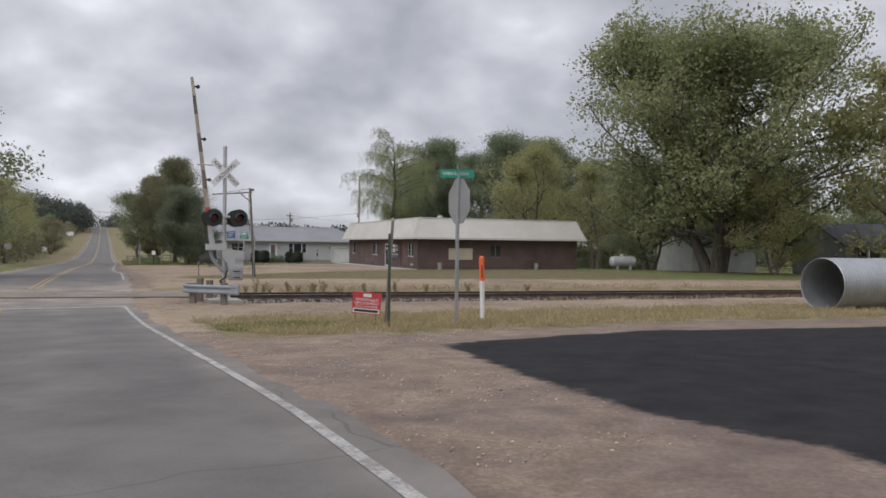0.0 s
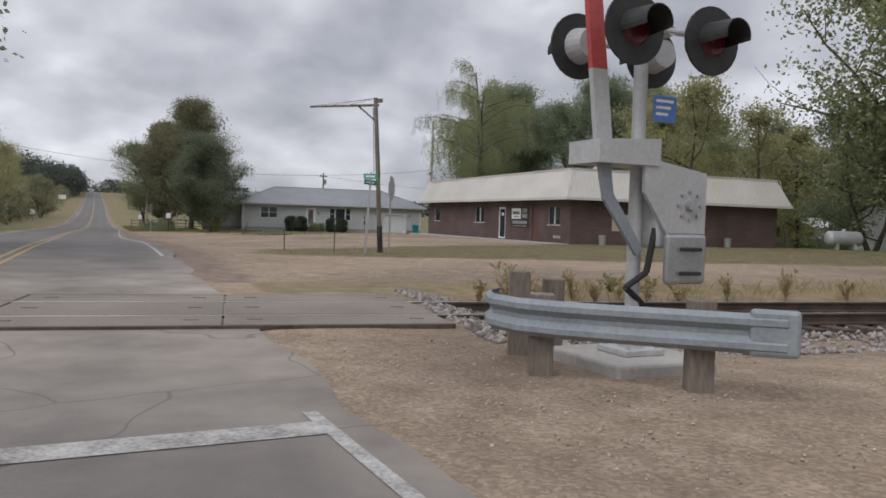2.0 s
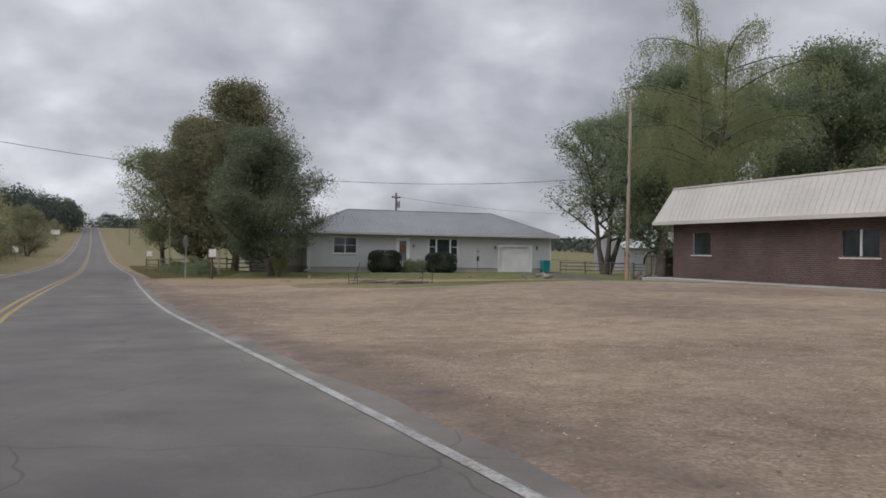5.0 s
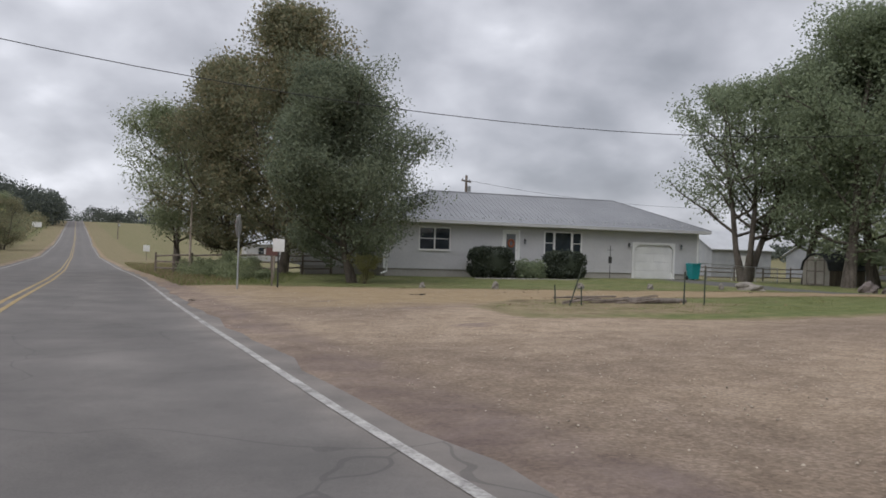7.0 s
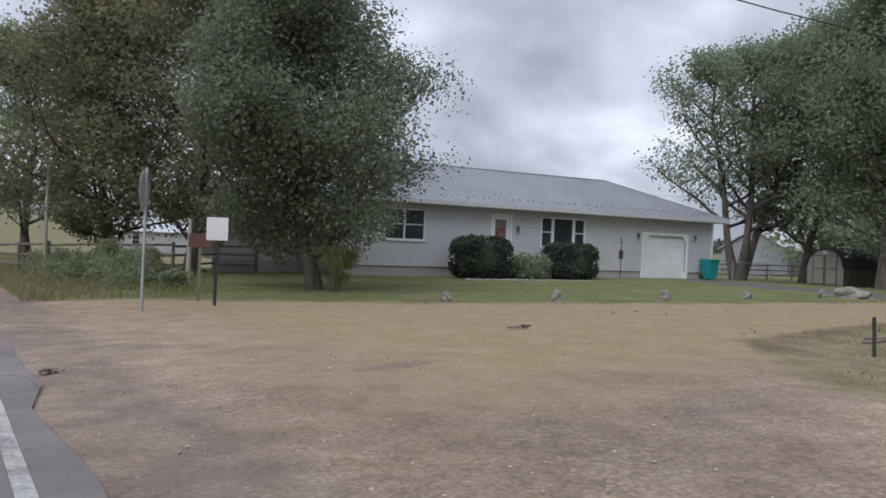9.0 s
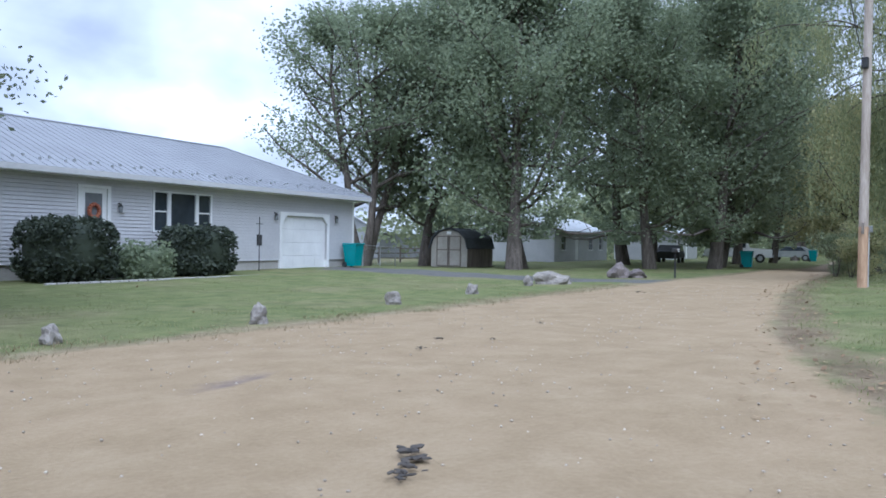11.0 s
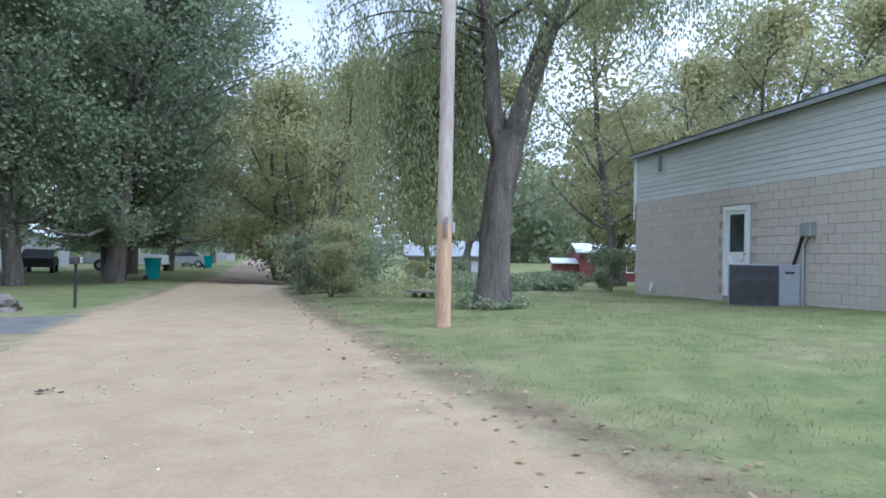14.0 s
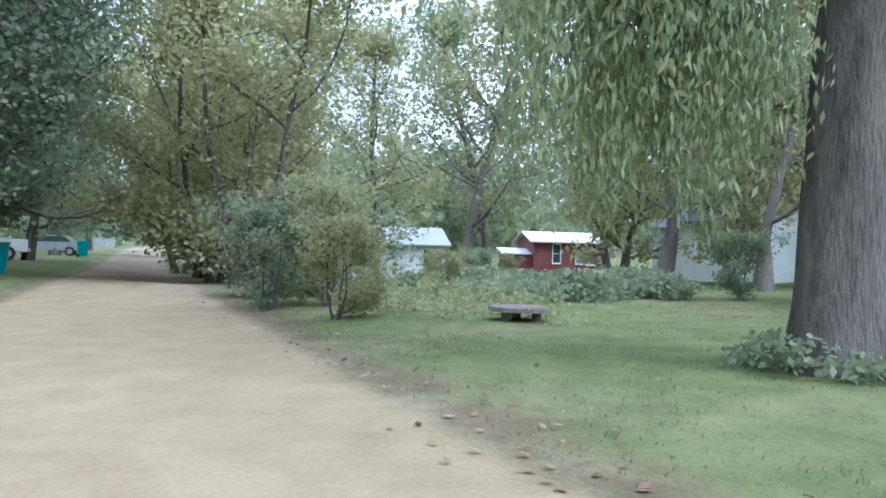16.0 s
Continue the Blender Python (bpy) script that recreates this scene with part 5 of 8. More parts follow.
def block_building():
    """The block-built end of the brick building, siding above: it faces +y, its corner at the origin, and runs to -x."""
    c = new("block_end")
    c.parent = shop
    c.matrix_basis = shop.matrix_basis.inverted() @ pose(3.11, 84.42, 0, 0, 0, 14.5)
    B, S, T, L, D = 3.2, 6.44, 7.84, 11.75, 4.0
    door = (-6.0, -5.08, 3.85, 5.92)
    core = cut_wall(bmesh.new(), -L, -0.02, B, S, -0.24, -0.02, [door])
    box(core, -0.24, -0.02, -D, -0.241, B, S)
    part("mortar_core", core, MORTAR, c)
    up = cut_wall(bmesh.new(), -L, 0.0, S, T, -0.2, -0.02, [])
    prism(up, [(0.0, T), (-L, T), (-L, T + 0.16)], "y", -0.2, -0.02)
    box(up, -0.2, 0.0, -D, -0.201, S, T)
    part("upper_wall", up, SIDING_C, c)
    part("ceiling", block(-L, -0.25, -D, -0.25, S - 0.1, S), OLD_WOOD, c)
    roof = prism(bmesh.new(), [(0.22, T + 0.0), (-L, T + 0.165), (-L, T + 0.275), (0.22, T + 0.11)], "y", -D, 0.16)
    part("roof", roof, ROOF_DARK, c)
    part("eave_drip", prism(bmesh.new(), [(0.24, T - 0.04), (-L, T + 0.125), (-L, T + 0.215), (0.24, T + 0.05)], "y", 0.161, 0.19), STEEL, c)
    part("corner_trim", block(-0.06, 0.05, -0.05, 0.035, S - 0.05, T), WHITE_PAINT, c)
    part("gutter_pipe", rod((0.07, 0.03, 5.9), (0.07, 0.03, T - 0.05), 0.03), WHITE_PAINT, c)
    # siding courses
    z, k = S, 0
    while z < T + 0.01:
        x1 = 0.0 if z + 0.14 < T else -max(0.0, (z + 0.14 - T) / 0.16 * L)
        if x1 > -L + 0.3:
            bm = prism(bmesh.new(), [(-0.02, z), (0.012, z), (0.0, z + 0.138), (-0.02, z + 0.138)], "x", -L, x1 - 0.001)
            part("siding_board", bm, SIDING_C, c)
        z += 0.14
    vent = new("gable_vent")
    vent.parent = c
    part("vent_frame", cut_wall(bmesh.new(), -1.85, -1.42, 7.2, 7.76, 0.0, 0.045, [(-1.81, -1.46, 7.24, 7.72)]), SIDING_C, vent)
    part("vent_back", block(-1.81, -1.46, 0.013, 0.016, 7.24, 7.72), BLACK_IRON, vent)
    for k in range(8):
        sl = prism(bmesh.new(), [(0.017, 7.27 + k * 0.06), (0.04, 7.25 + k * 0.06), (0.042, 7.26 + k * 0.06), (0.019, 7.28 + k * 0.06)], "x", -1.81, -1.46)
        part("vent_slat", sl, SIDING_C, vent)
    d = new("door")
    d.parent = c
    part("door_frame", cut_wall(bmesh.new(), -6.08, -5.0, 3.8, 6.0, -0.06, 0.03, [(-5.98, -5.1, 3.86, 5.9)]), WHITE_PAINT, d)
    leaf = cut_wall(bmesh.new(), -5.98, -5.1, 3.86, 5.9, -0.05, -0.005, [(-5.86, -5.22, 4.88, 5.8)])
    tube(leaf, (-5.86, -0.003, 4.0), (-5.22, -0.003, 4.78), 0.02, seg=6)
    tube(leaf, (-5.22, -0.003, 4.0), (-5.86, -0.003, 4.78), 0.02, seg=6)
    part("door_leaf", leaf, WHITE_PAINT, d)
    part("door_screen", block(-5.86, -5.22, -0.035, -0.025, 4.88, 5.8), GLASS, d)
    part("door_handle", rod((-5.92, 0.0, 4.83), (-5.92, 0.05, 4.83), 0.02), BLACK_IRON, d)
    bent = rod((-8.1, 0.05, 3.5), (-8.1, 0.05, 5.0), 0.04)
    tube(bent, (-8.1, 0.05, 5.0), (-8.25, 0.06, 5.25), 0.04)
    part("conduit", bent, STEEL, c)
    part("meter_box", block(-8.45, -8.1, 0.0, 0.16, 5.2, 5.5, soft=0.02), STEEL, c)
    part("service_cable", rod((-7.75, 0.04, 4.55), (-8.05, 0.04, 5.2), 0.035), BLACK_IRON, c)
    tap = block(-1.32, -1.24, 0.0, 0.1, 3.86, 3.98)
    tube(tap, (-1.28, 0.08, 3.95), (-1.28, 0.14, 3.72), 0.03)
    part("wall_tap", tap, WHITE_PAINT, c)
    part("roof_flue", rod((-6.5, -1.6, T + 0.2), (-6.5, -1.6, T + 0.95), 0.11), STEEL, c)
    return c


house = ranch_house()
shop = brick_building()
block_building()


# ---- railway ----
def on_track(off, along):
    """World place from the distance across and along the track."""
    a = along + 1.65
    return TX - off * DY + a * DX, TY + off * DX + a * DY


TRACK_TURN = math.degrees(math.atan2(DY, DX))


def rail_profile(bm, y, x0, x1):
    pts = [(-0.075, -0.17), (0.075, -0.17), (0.075, -0.155), (0.012, -0.135), (0.012, -0.045), (0.036, -0.032), (0.036, -0.006),
           (-0.036, -0.006), (-0.036, -0.032), (-0.012, -0.045), (-0.012, -0.135), (-0.075, -0.155)]
    return prism(bm, [(y + u, v) for u, v in pts], "x", x0, x1)


def railway():
    ox, oy = on_track(0, 0)
    t = thing("railway_track", (ox, oy, TRACK_Z), TRACK_TURN, "single railway track with rusty rails on timber ties and grey ballast", "railway track")
    for y in (-0.755, 0.755):
        r = part("rail", rail_profile(bmesh.new(), y, -160, 190), RAIL_STEEL, t)
        part("rail_head", block(-160, 190, y - 0.034, y + 0.034, -0.0055, 0.003), RAIL_HEAD, r)
    tie = block(-0.115, 0.115, -1.3, 1.3, -0.36, -0.172, soft=0.012)
    me = bpy.data.meshes.new("tie")
    tie.to_mesh(me)
    tie.free()
    me.materials.append(TIE_WOOD)
    rng = random.Random(4)
    for k in range(150):
        x = 0.45 + k * 0.53 if k < 120 else -14.6 - (k - 120) * 0.53
        ob = new("tie", me)
        ob.parent = t
        ob.matrix_basis = pose(x + rng.uniform(-0.03, 0.03), rng.uniform(-0.06, 0.06), rng.uniform(-0.012, 0.004), 0, 0, rng.uniform(-1.2, 1.2))
    return t


def chips(name, xyz, size, material, parent, seed, label=""):
    """Many small broken stones as one mesh of kind stuff."""
    rng = np.random.default_rng(seed)
    n = len(xyz)
    base = np.array([(1, 0, 0), (-1, 0, 0), (0, 1, 0), (0, -1, 0), (0, 0, 1), (0, 0, -1)], float)
    tri = np.array([(0, 2, 4), (2, 1, 4), (1, 3, 4), (3, 0, 4), (2, 0, 5), (1, 2, 5), (3, 1, 5), (0, 3, 5)])
    sc = size * rng.uniform(0.5, 1.4, (n, 1, 1)) * rng.uniform(0.6, 1.2, (n, 6, 1))
    a = rng.uniform(0, 2 * np.pi, n)
    rot = np.zeros((n, 3, 3))
    rot[:, 0, 0], rot[:, 0, 1], rot[:, 1, 0], rot[:, 1, 1], rot[:, 2, 2] = np.cos(a), -np.sin(a), np.sin(a), np.cos(a), 0.7
    v = np.einsum("nij,kj->nki", rot, base) * sc + np.asarray(xyz)[:, None]
    f = (tri[None] + 6 * np.arange(n)[:, None, None]).reshape(-1, 3)
    me = bpy.data.meshes.new(name)
    me.vertices.add(6 * n)
    me.vertices.foreach_set("co", v.astype(np.float32).ravel())
    me.loops.add(3 * len(f))
    me.loops.foreach_set("vertex_index", f.astype(np.int32).ravel())
    me.polygons.add(len(f))
    me.polygons.foreach_set("loop_start", np.arange(0, 3 * len(f), 3, dtype=np.int32))
    me.update(calc_edges=True)
    me.materials.append(material)
    ob = new(name, me)
    ob.parent = parent
    return tagged(ob, label, "stones" if not parent else "", kind="stuff")


def island_stone(name, dark, light):
    mt, nt, b = nodes_of(name, 0.9)
    g = nt.nodes.new("ShaderNodeNewGeometry")
    nt.links.new(ramp(nt, g.outputs["Random Per Island"], ((0.0, dark), (1.0, light))), b.inputs["Base Color"])
    return mt


BALLAST_CHIP = island_stone("ballast_chips", (0.085, 0.07, 0.062), (0.35, 0.315, 0.285))
GRAVEL_CHIP = island_stone("gravel_chips", (0.24, 0.20, 0.155), (0.52, 0.45, 0.36))

track = railway()
rng = np.random.default_rng(8)
k = 15000
al = np.r_[-0.25 + np.abs(rng.normal(0, 1, k)) ** 1.3 * 22, -14.4 - rng.uniform(0, 30, 2500)]
of = rng.uniform(-2.7, 2.7, len(al))
bx, by = on_track(of, al)
bz = np.where(np.abs(of) < 1.35, TRACK_Z - 0.23, TRACK_Z - 0.21 - (np.abs(of) - 1.35) * 0.16)
bz = np.maximum(bz, ground(bx, by) + 0.0)
chips("ballast", np.stack([bx, by, bz], -1), 0.055, BALLAST_CHIP, None, 5, "loose grey and reddish ballast stones beside the rails")


def crossing():
    ox, oy = on_track(0, 0)
    t = thing("crossing_surface", (ox, oy, TRACK_Z), TRACK_TURN, "dusty grey-tan slabs laid between and beside the rails", "crossing")
    cols = [(-13.9 + 2.7 * c, -13.9 + 2.7 * (c + 1) - 0.025) for c in range(5)]
    for c, (a, b) in enumerate(cols):
        for y0, y1 in ((-1.62, -0.80), (-0.69, 0.69), (0.80, 1.62)):
            p = block(a, b, y0, y1, -0.30, 0.006 + 0.004 * ((c * 7) % 3), soft=0.012)
            for lx in (a + 0.35, b - 0.35):
                box(p, lx - 0.09, lx + 0.09, (y0 + y1) / 2 - 0.025, (y0 + y1) / 2 + 0.025, 0.0, 0.0165 + 0.004 * ((c * 7) % 3))
            part("slab", p, PANEL, t)
    for y in (-1.66, 1.66):
        part("edge_timber", block(-13.9, -0.4, y - 0.035, y + 0.035, -0.28, 0.003), TIE_WOOD, t)
    return t


crossing()


def signal_mast():
    """Crossing signal: crossbuck, two pairs of lamps, raised gate. Local x runs across the road, y away from the traffic."""
    z0 = 4.05
    t = thing("crossing_signal", (-5.62, 23.87, z0), math.degrees(math.atan2(0.433, 0.9014)), "silver railway crossing signal with crossbuck, dark lamps and raised gate", "crossing signal")
    base = block(-0.55, 0.55, -0.55, 0.55, -0.35, 0.04, soft=0.03)
    part("concrete_base", base, CONCRETE, t)
    foot = block(-0.22, 0.22, -0.22, 0.22, 0.041, 0.10, soft=0.01)
    for a, b in ((-0.17, -0.17), (0.17, -0.17), (0.17, 0.17), (-0.17, 0.17)):
        tube(foot, (a, b, 0.04), (a, b, 0.2), 0.022, seg=6)
    tube(foot, (0, 0, 0.1), (0, 0, 0.34), 0.12, 0.085, seg=14)
    part("foot_plate", foot, ALU_PAINT, t)
    part("mast", rod((0, 0, 0.1), (0, 0, 5.36), 0.065, seg=16), ALU_PAINT, t)
    part("mast_cap", rod((0, 0, 5.361), (0, 0, 5.42), 0.075, 0.05, seg=16), ALU_PAINT, t)
    cb = new("crossbuck")
    cb.parent = t
    for s, words in ((1, "CROSSING"), (-1, None)):
        m = Matrix.Translation((0.0, -0.10 - 0.012 * (s > 0), 4.47)) @ Matrix.Rotation(radians(-45 * s), 4, "Y")
        blade = block(-0.61, 0.61, -0.005, 0.005, -0.115, 0.115)
        blade.transform(m)
        bl = part("crossbuck_blade", blade, WHITE_PAINT, cb)
        face = m @ Matrix.Translation((0, -0.007, 0)) @ Matrix.Rotation(radians(90), 4, "X")
        if words:
            lettering(words, 0.17, BLACK_PRINT, bl, face, stretch=1.05)
        else:
            for word, dx in (("RAIL", -0.36), ("ROAD", 0.36)):
                lettering(word, 0.17, BLACK_PRINT, bl, face @ Matrix.Translation((dx, 0, 0)))
    arm = rod((-0.95, -0.05, 4.72), (0.0, -0.05, 4.72), 0.025, seg=8)
    part("top_bracket", arm, ALU_PAINT, t)
    bar = rod((-0.46, -0.38, 2.92), (0.46, -0.38, 2.92), 0.03)
    tube(bar, (-0.46, 0.34, 2.92), (0.46, 0.34, 2.92), 0.03)
    tube(bar, (0, -0.40, 2.92), (0, 0.36, 2.92), 0.045)
    part("lamp_crossarm", bar, ALU_PAINT, t)
    for x in (-0.43, 0.43):
        for y, face in ((-0.38, -1), (0.34, 1)):
            lamp = new("signal_lamp")
            lamp.parent = t
            part("backplate", rod((x, y + face * 0.03, 2.88), (x, y + face * 0.055, 2.88), 0.305, seg=28), BLACK_IRON, lamp)
            can = rod((x, y - face * 0.16, 2.88), (x, y + face * 0.028, 2.88), 0.13, 0.17, seg=18)
            part("lamp_housing", can, BLACK_IRON if face < 0 else ALU_PAINT, lamp)
            part("lens", rod((x, y + face * 0.056, 2.88), (x, y + face * 0.085, 2.88), 0.145, 0.12, seg=20), RED_LENS, lamp)
            hood, rings = bmesh.new(), []
            for d, r in ((0.056, 0.165), (0.36, 0.14)):
                rings.append([hood.verts.new((x + r * math.cos(w), y + face * d, 2.88 + r * math.sin(w))) for w in np.linspace(radians(-15), radians(195), 15)])
            for i in range(14):
                hood.faces.new((rings[0][i], rings[0][i + 1], rings[1][i + 1], rings[1][i]))
            ob = part("lamp_hood", hood, BLACK_IRON, lamp)
            sol = ob.modifiers.new("thick", "SOLIDIFY")
            sol.thickness = 0.008
    # gate works
    part("notice_plate", block(0.09, 0.36, -0.085, -0.078, 2.18, 2.42, soft=0.003), SIGN_BLUE, t)
    for k in range(3):
        part("printed_line", block(0.12, 0.32 - 0.03 * k, -0.088, -0.0855, 2.36 - 0.06 * k, 2.385 - 0.06 * k), WHITE_PAINT, t)
    cheek = prism(bmesh.new(), [(-0.10, 1.85), (-0.10, 1.52), (0.30, 0.98), (0.62, 0.98), (0.62, 1.72), (0.10, 1.80)], "y", -0.24, -0.20)
    part("gate_cheek", cheek, ALU_PAINT, t)
    part("gate_motor_box", block(0.10, 0.62, -0.19, 0.22, 1.02, 1.74, soft=0.03), ALU_PAINT, t)
    hub = rod((0.42, -0.24, 1.42), (0.42, -0.30, 1.42), 0.05, seg=12)
    for w in range(8):
        tube(hub, (0.42 + 0.13 * math.cos(w * 0.785), -0.24, 1.42 + 0.13 * math.sin(w * 0.785)), (0.42 + 0.13 * math.cos(w * 0.785), -0.262, 1.42 + 0.13 * math.sin(w * 0.785)), 0.018, seg=6)
    part("gate_hub", hub, STEEL, t)
    part("counterweight", block(0.12, 0.60, -0.30, -0.245, 0.70, 1.16, soft=0.035), STEEL, t)
    part("clamp_handle", rod((0.26, -0.33, 1.02), (0.5, -0.33, 1.02), 0.018, seg=6), BLACK_IRON, t)
    part("clamp_handle", rod((0.26, -0.33, 0.80), (0.5, -0.33, 0.80), 0.018, seg=6), BLACK_IRON, t)
    cradle = prism(bmesh.new(), [(-0.62, 1.96), (-0.62, 1.76), (0.05, 1.76), (0.05, 2.0)], "y", -0.26, 0.2)
    part("arm_cradle", cradle, ALU_PAINT, t)
    prop = prism(bmesh.new(), [(-0.55, 1.76), (-0.48, 1.45), (-0.1, 0.95), (-0.02, 1.0), (-0.38, 1.5), (-0.42, 1.76)], "y", -0.16, -0.12)
    part("gate_link", prop, DULL_STEEL, t)
    # raised arm with faded stripes
    lean = math.tan(radians(7.2))
    for k in range(9):
        za, zb = 1.96 + k * 0.64, 1.96 + (k + 1) * 0.64 - 0.002
        w0, w1 = 0.085 - k * 0.004, 0.085 - (k + 1) * 0.004
        seg = bmesh.new()
        xa, xb = -0.42 - (za - 1.96) * lean, -0.42 - (zb - 1.96) * lean
        v = [seg.verts.new(p) for p in ((xa - w0, -0.06, za), (xa + w0, -0.06, za), (xa + w0, 0.0, za), (xa - w0, 0.0, za), (xb - w1, -0.06, zb), (xb + w1, -0.06, zb), (xb + w1, 0.0, zb), (xb - w1, 0.0, zb))]
        for f in ((0, 1, 2, 3), (4, 5, 6, 7), (0, 1, 5, 4), (1, 2, 6, 5), (2, 3, 7, 6), (3, 0, 4, 7)):
            seg.faces.new([v[i] for i in f])
        part("gate_arm", seg, (POLE_WOOD if k > 1 else ALU_PAINT) if k % 2 == 0 else (RED_PAINT if k < 3 else OLD_WOOD), t)
    for z in (4.2, 5.6, 7.4):
        x = -0.42 - (z - 1.96) * lean
        al = rod((x + 0.06, -0.03, z), (x + 0.17, -0.03, z), 0.03, seg=8)
        tube(al, (x + 0.17, -0.08, z), (x + 0.17, 0.02, z), 0.06, seg=10)
        part("arm_lamp", al, BLACK_IRON, t)
    cable = rod((0.12, -0.14, 1.2), (0.02, -0.16, 0.8), 0.03, seg=8)
    tube(cable, (0.02, -0.16, 0.8), (-0.16, -0.10, 0.66), 0.03, seg=8)
    tube(cable, (-0.16, -0.10, 0.66), (0.09, -0.03, 0.5), 0.03, seg=8)
    part("cable", cable, RUBBER, t)
    return t


signal_mast()


def beam_guard():
    """W-beam bent round the foot of the signal."""
    t = thing("guard_rail", (0, 0, 0), 0, "bent galvanised guard rail on timber posts round the crossing signal", "guard rail")
    path = [(-4.78, 22.50), (-5.3, 22.66), (-5.9, 22.84), (-6.4, 23.02), (-6.72, 23.22), (-6.92, 23.55), (-6.93, 23.92), (-6.78, 24.3)]
    prof = [(0.0, -0.155), (0.05, -0.115), (0.05, -0.07), (0.0, -0.02), (0.0, 0.02), (0.05, 0.07), (0.05, 0.115), (0.0, 0.155)]
    bm, rows = bmesh.new(), []
    for i, p in enumerate(path):
        a, b = path[max(i - 1, 0)], path[min(i + 1, len(path) - 1)]
        tx, ty = b[0] - a[0], b[1] - a[1]
        ln = math.hypot(tx, ty)
        nx, ny = ty / ln, -tx / ln
        rows.append([bm.verts.new((p[0] - nx * d, p[1] - ny * d, 4.48 + h)) for d, h in prof])
    for r0, r1 in zip(rows, rows[1:]):
        for k in range(len(prof) - 1):
            bm.faces.new((r0[k], r0[k + 1], r1[k + 1], r1[k]))
    ob = part("w_beam", bm, DULL_STEEL, t)
    ob.modifiers.new("thick", "SOLIDIFY").thickness = 0.006
    end = block(-0.34, 0.02, -0.06, 0.03, -0.17, 0.19, soft=0.03)
    end.transform(Matrix.Translation((-4.70, 22.50, 4.48)) @ Matrix.Rotation(radians(-17), 4, "Z"))
    part("end_shoe", end, DULL_STEEL, t)
    for x, y, top in ((-5.31, 22.86, 4.70), (-6.52, 23.30, 4.67), (-6.62, 24.35, 4.79), (-6.28, 24.38, 4.72)):
        p = block(x - 0.1, x + 0.1, y - 0.09, y + 0.09, gz(x, y) - 0.4, top, soft=0.012)
        part("post", p, OLD_WOOD, t)
    return t


beam_guard()


# ---- signs and poles by the road ----
def octagon(bm, r, y0, y1, z):
    k = r / math.cos(math.pi / 8)
    pts = [(k * math.cos(math.pi / 8 + i * math.pi / 4), z + k * math.sin(math.pi / 8 + i * math.pi / 4)) for i in range(8)]
    return prism(bm, pts, "y", y0, y1)


def u_post(h, w=0.045):
    bm = block(-w, w, 0.0, 0.012, -0.4, h)
    box(bm, -w, -w + 0.012, 0.0125, 0.04, -0.4, h)
    box(bm, w - 0.012, w, 0.0125, 0.04, -0.4, h)
    return bm


def stop_sign(x, y, z_mid, turn, tilt, label, blades=(), half=0.375):
    """Seen from behind; its face looks to local +y."""
    z = gz(x, y)
    t = thing("stop_sign", (x, y, z), turn, label, "road sign", "stop signs")
    t.rotation_euler[1] = radians(tilt)
    h = z_mid - z
    part("post", u_post(h + half + 0.045 + (0.17 if blades else 0)), STEEL, t)
    plate = part("sign_plate", octagon(bmesh.new(), half, 0.045, 0.052, h), SIGN_BACK, t)
    part("sign_face", octagon(bmesh.new(), half - 0.005, 0.0525, 0.055, h), SIGN_RED, plate)
    for word, size, dz, turn_z in blades:
        b = new("street_blade")
        b.parent = t
        b.matrix_basis = pose(0, 0, h + dz, 0, 0, turn_z)
        part("blade", block(-size / 2, size / 2, -0.006, 0.006, -0.085, 0.085, soft=0.004), SIGN_GREEN, b)
        if word:
            lettering(word, 0.095, WHITE_PAINT, b, Matrix.Translation((-0.03, -0.008, 0)) @ Matrix.Rotation(radians(90), 4, "X"), name="street_name")
        else:
            part("printed_line", block(-size * 0.35, size * 0.3, -0.009, -0.0065, -0.03, 0.03), WHITE_PAINT, b)
    return t


stop_sign(2.52, 12.9, 6.97, -62, 0.3, "bare aluminium back of a stop sign under a street-name blade", (("SPRINGFIELD", 0.7, 0.57, 66), (None, 0.6, 0.70, 150)), 0.46)
stop_sign(-9.30, 41.85, 6.21, -70, 0.6, "bare aluminium back of a stop sign on the grass strip")
stop_sign(-34.93, 87.75, 5.42, 88, 1.2, "grey-backed stop sign at the mouth of the gravel road")


def marker_post():
    t = thing("marker_post", (3.15, 14.62, gz(3.02, 14.62)), 0, "white marker post with an orange top in dry grass", "marker post")
    t.rotation_euler[1] = radians(-1.5)
    part("post", rod((0, 0, -0.3), (0, 0, 0.95), 0.055, seg=14), WHITE_PAINT, t)
    top = rod((0, 0, 0.951), (0, 0, 1.46), 0.062, seg=14)
    bmesh.ops.create_uvsphere(top, u_segments=14, v_segments=8, radius=0.062, matrix=Matrix.Translation((0, 0, 1.46)))
    part("orange_top", top, ORANGE, t)
    part("warning_label", block(-0.012, 0.012, -0.066, -0.0625, 1.02, 1.3), BLACK_PRINT, t)


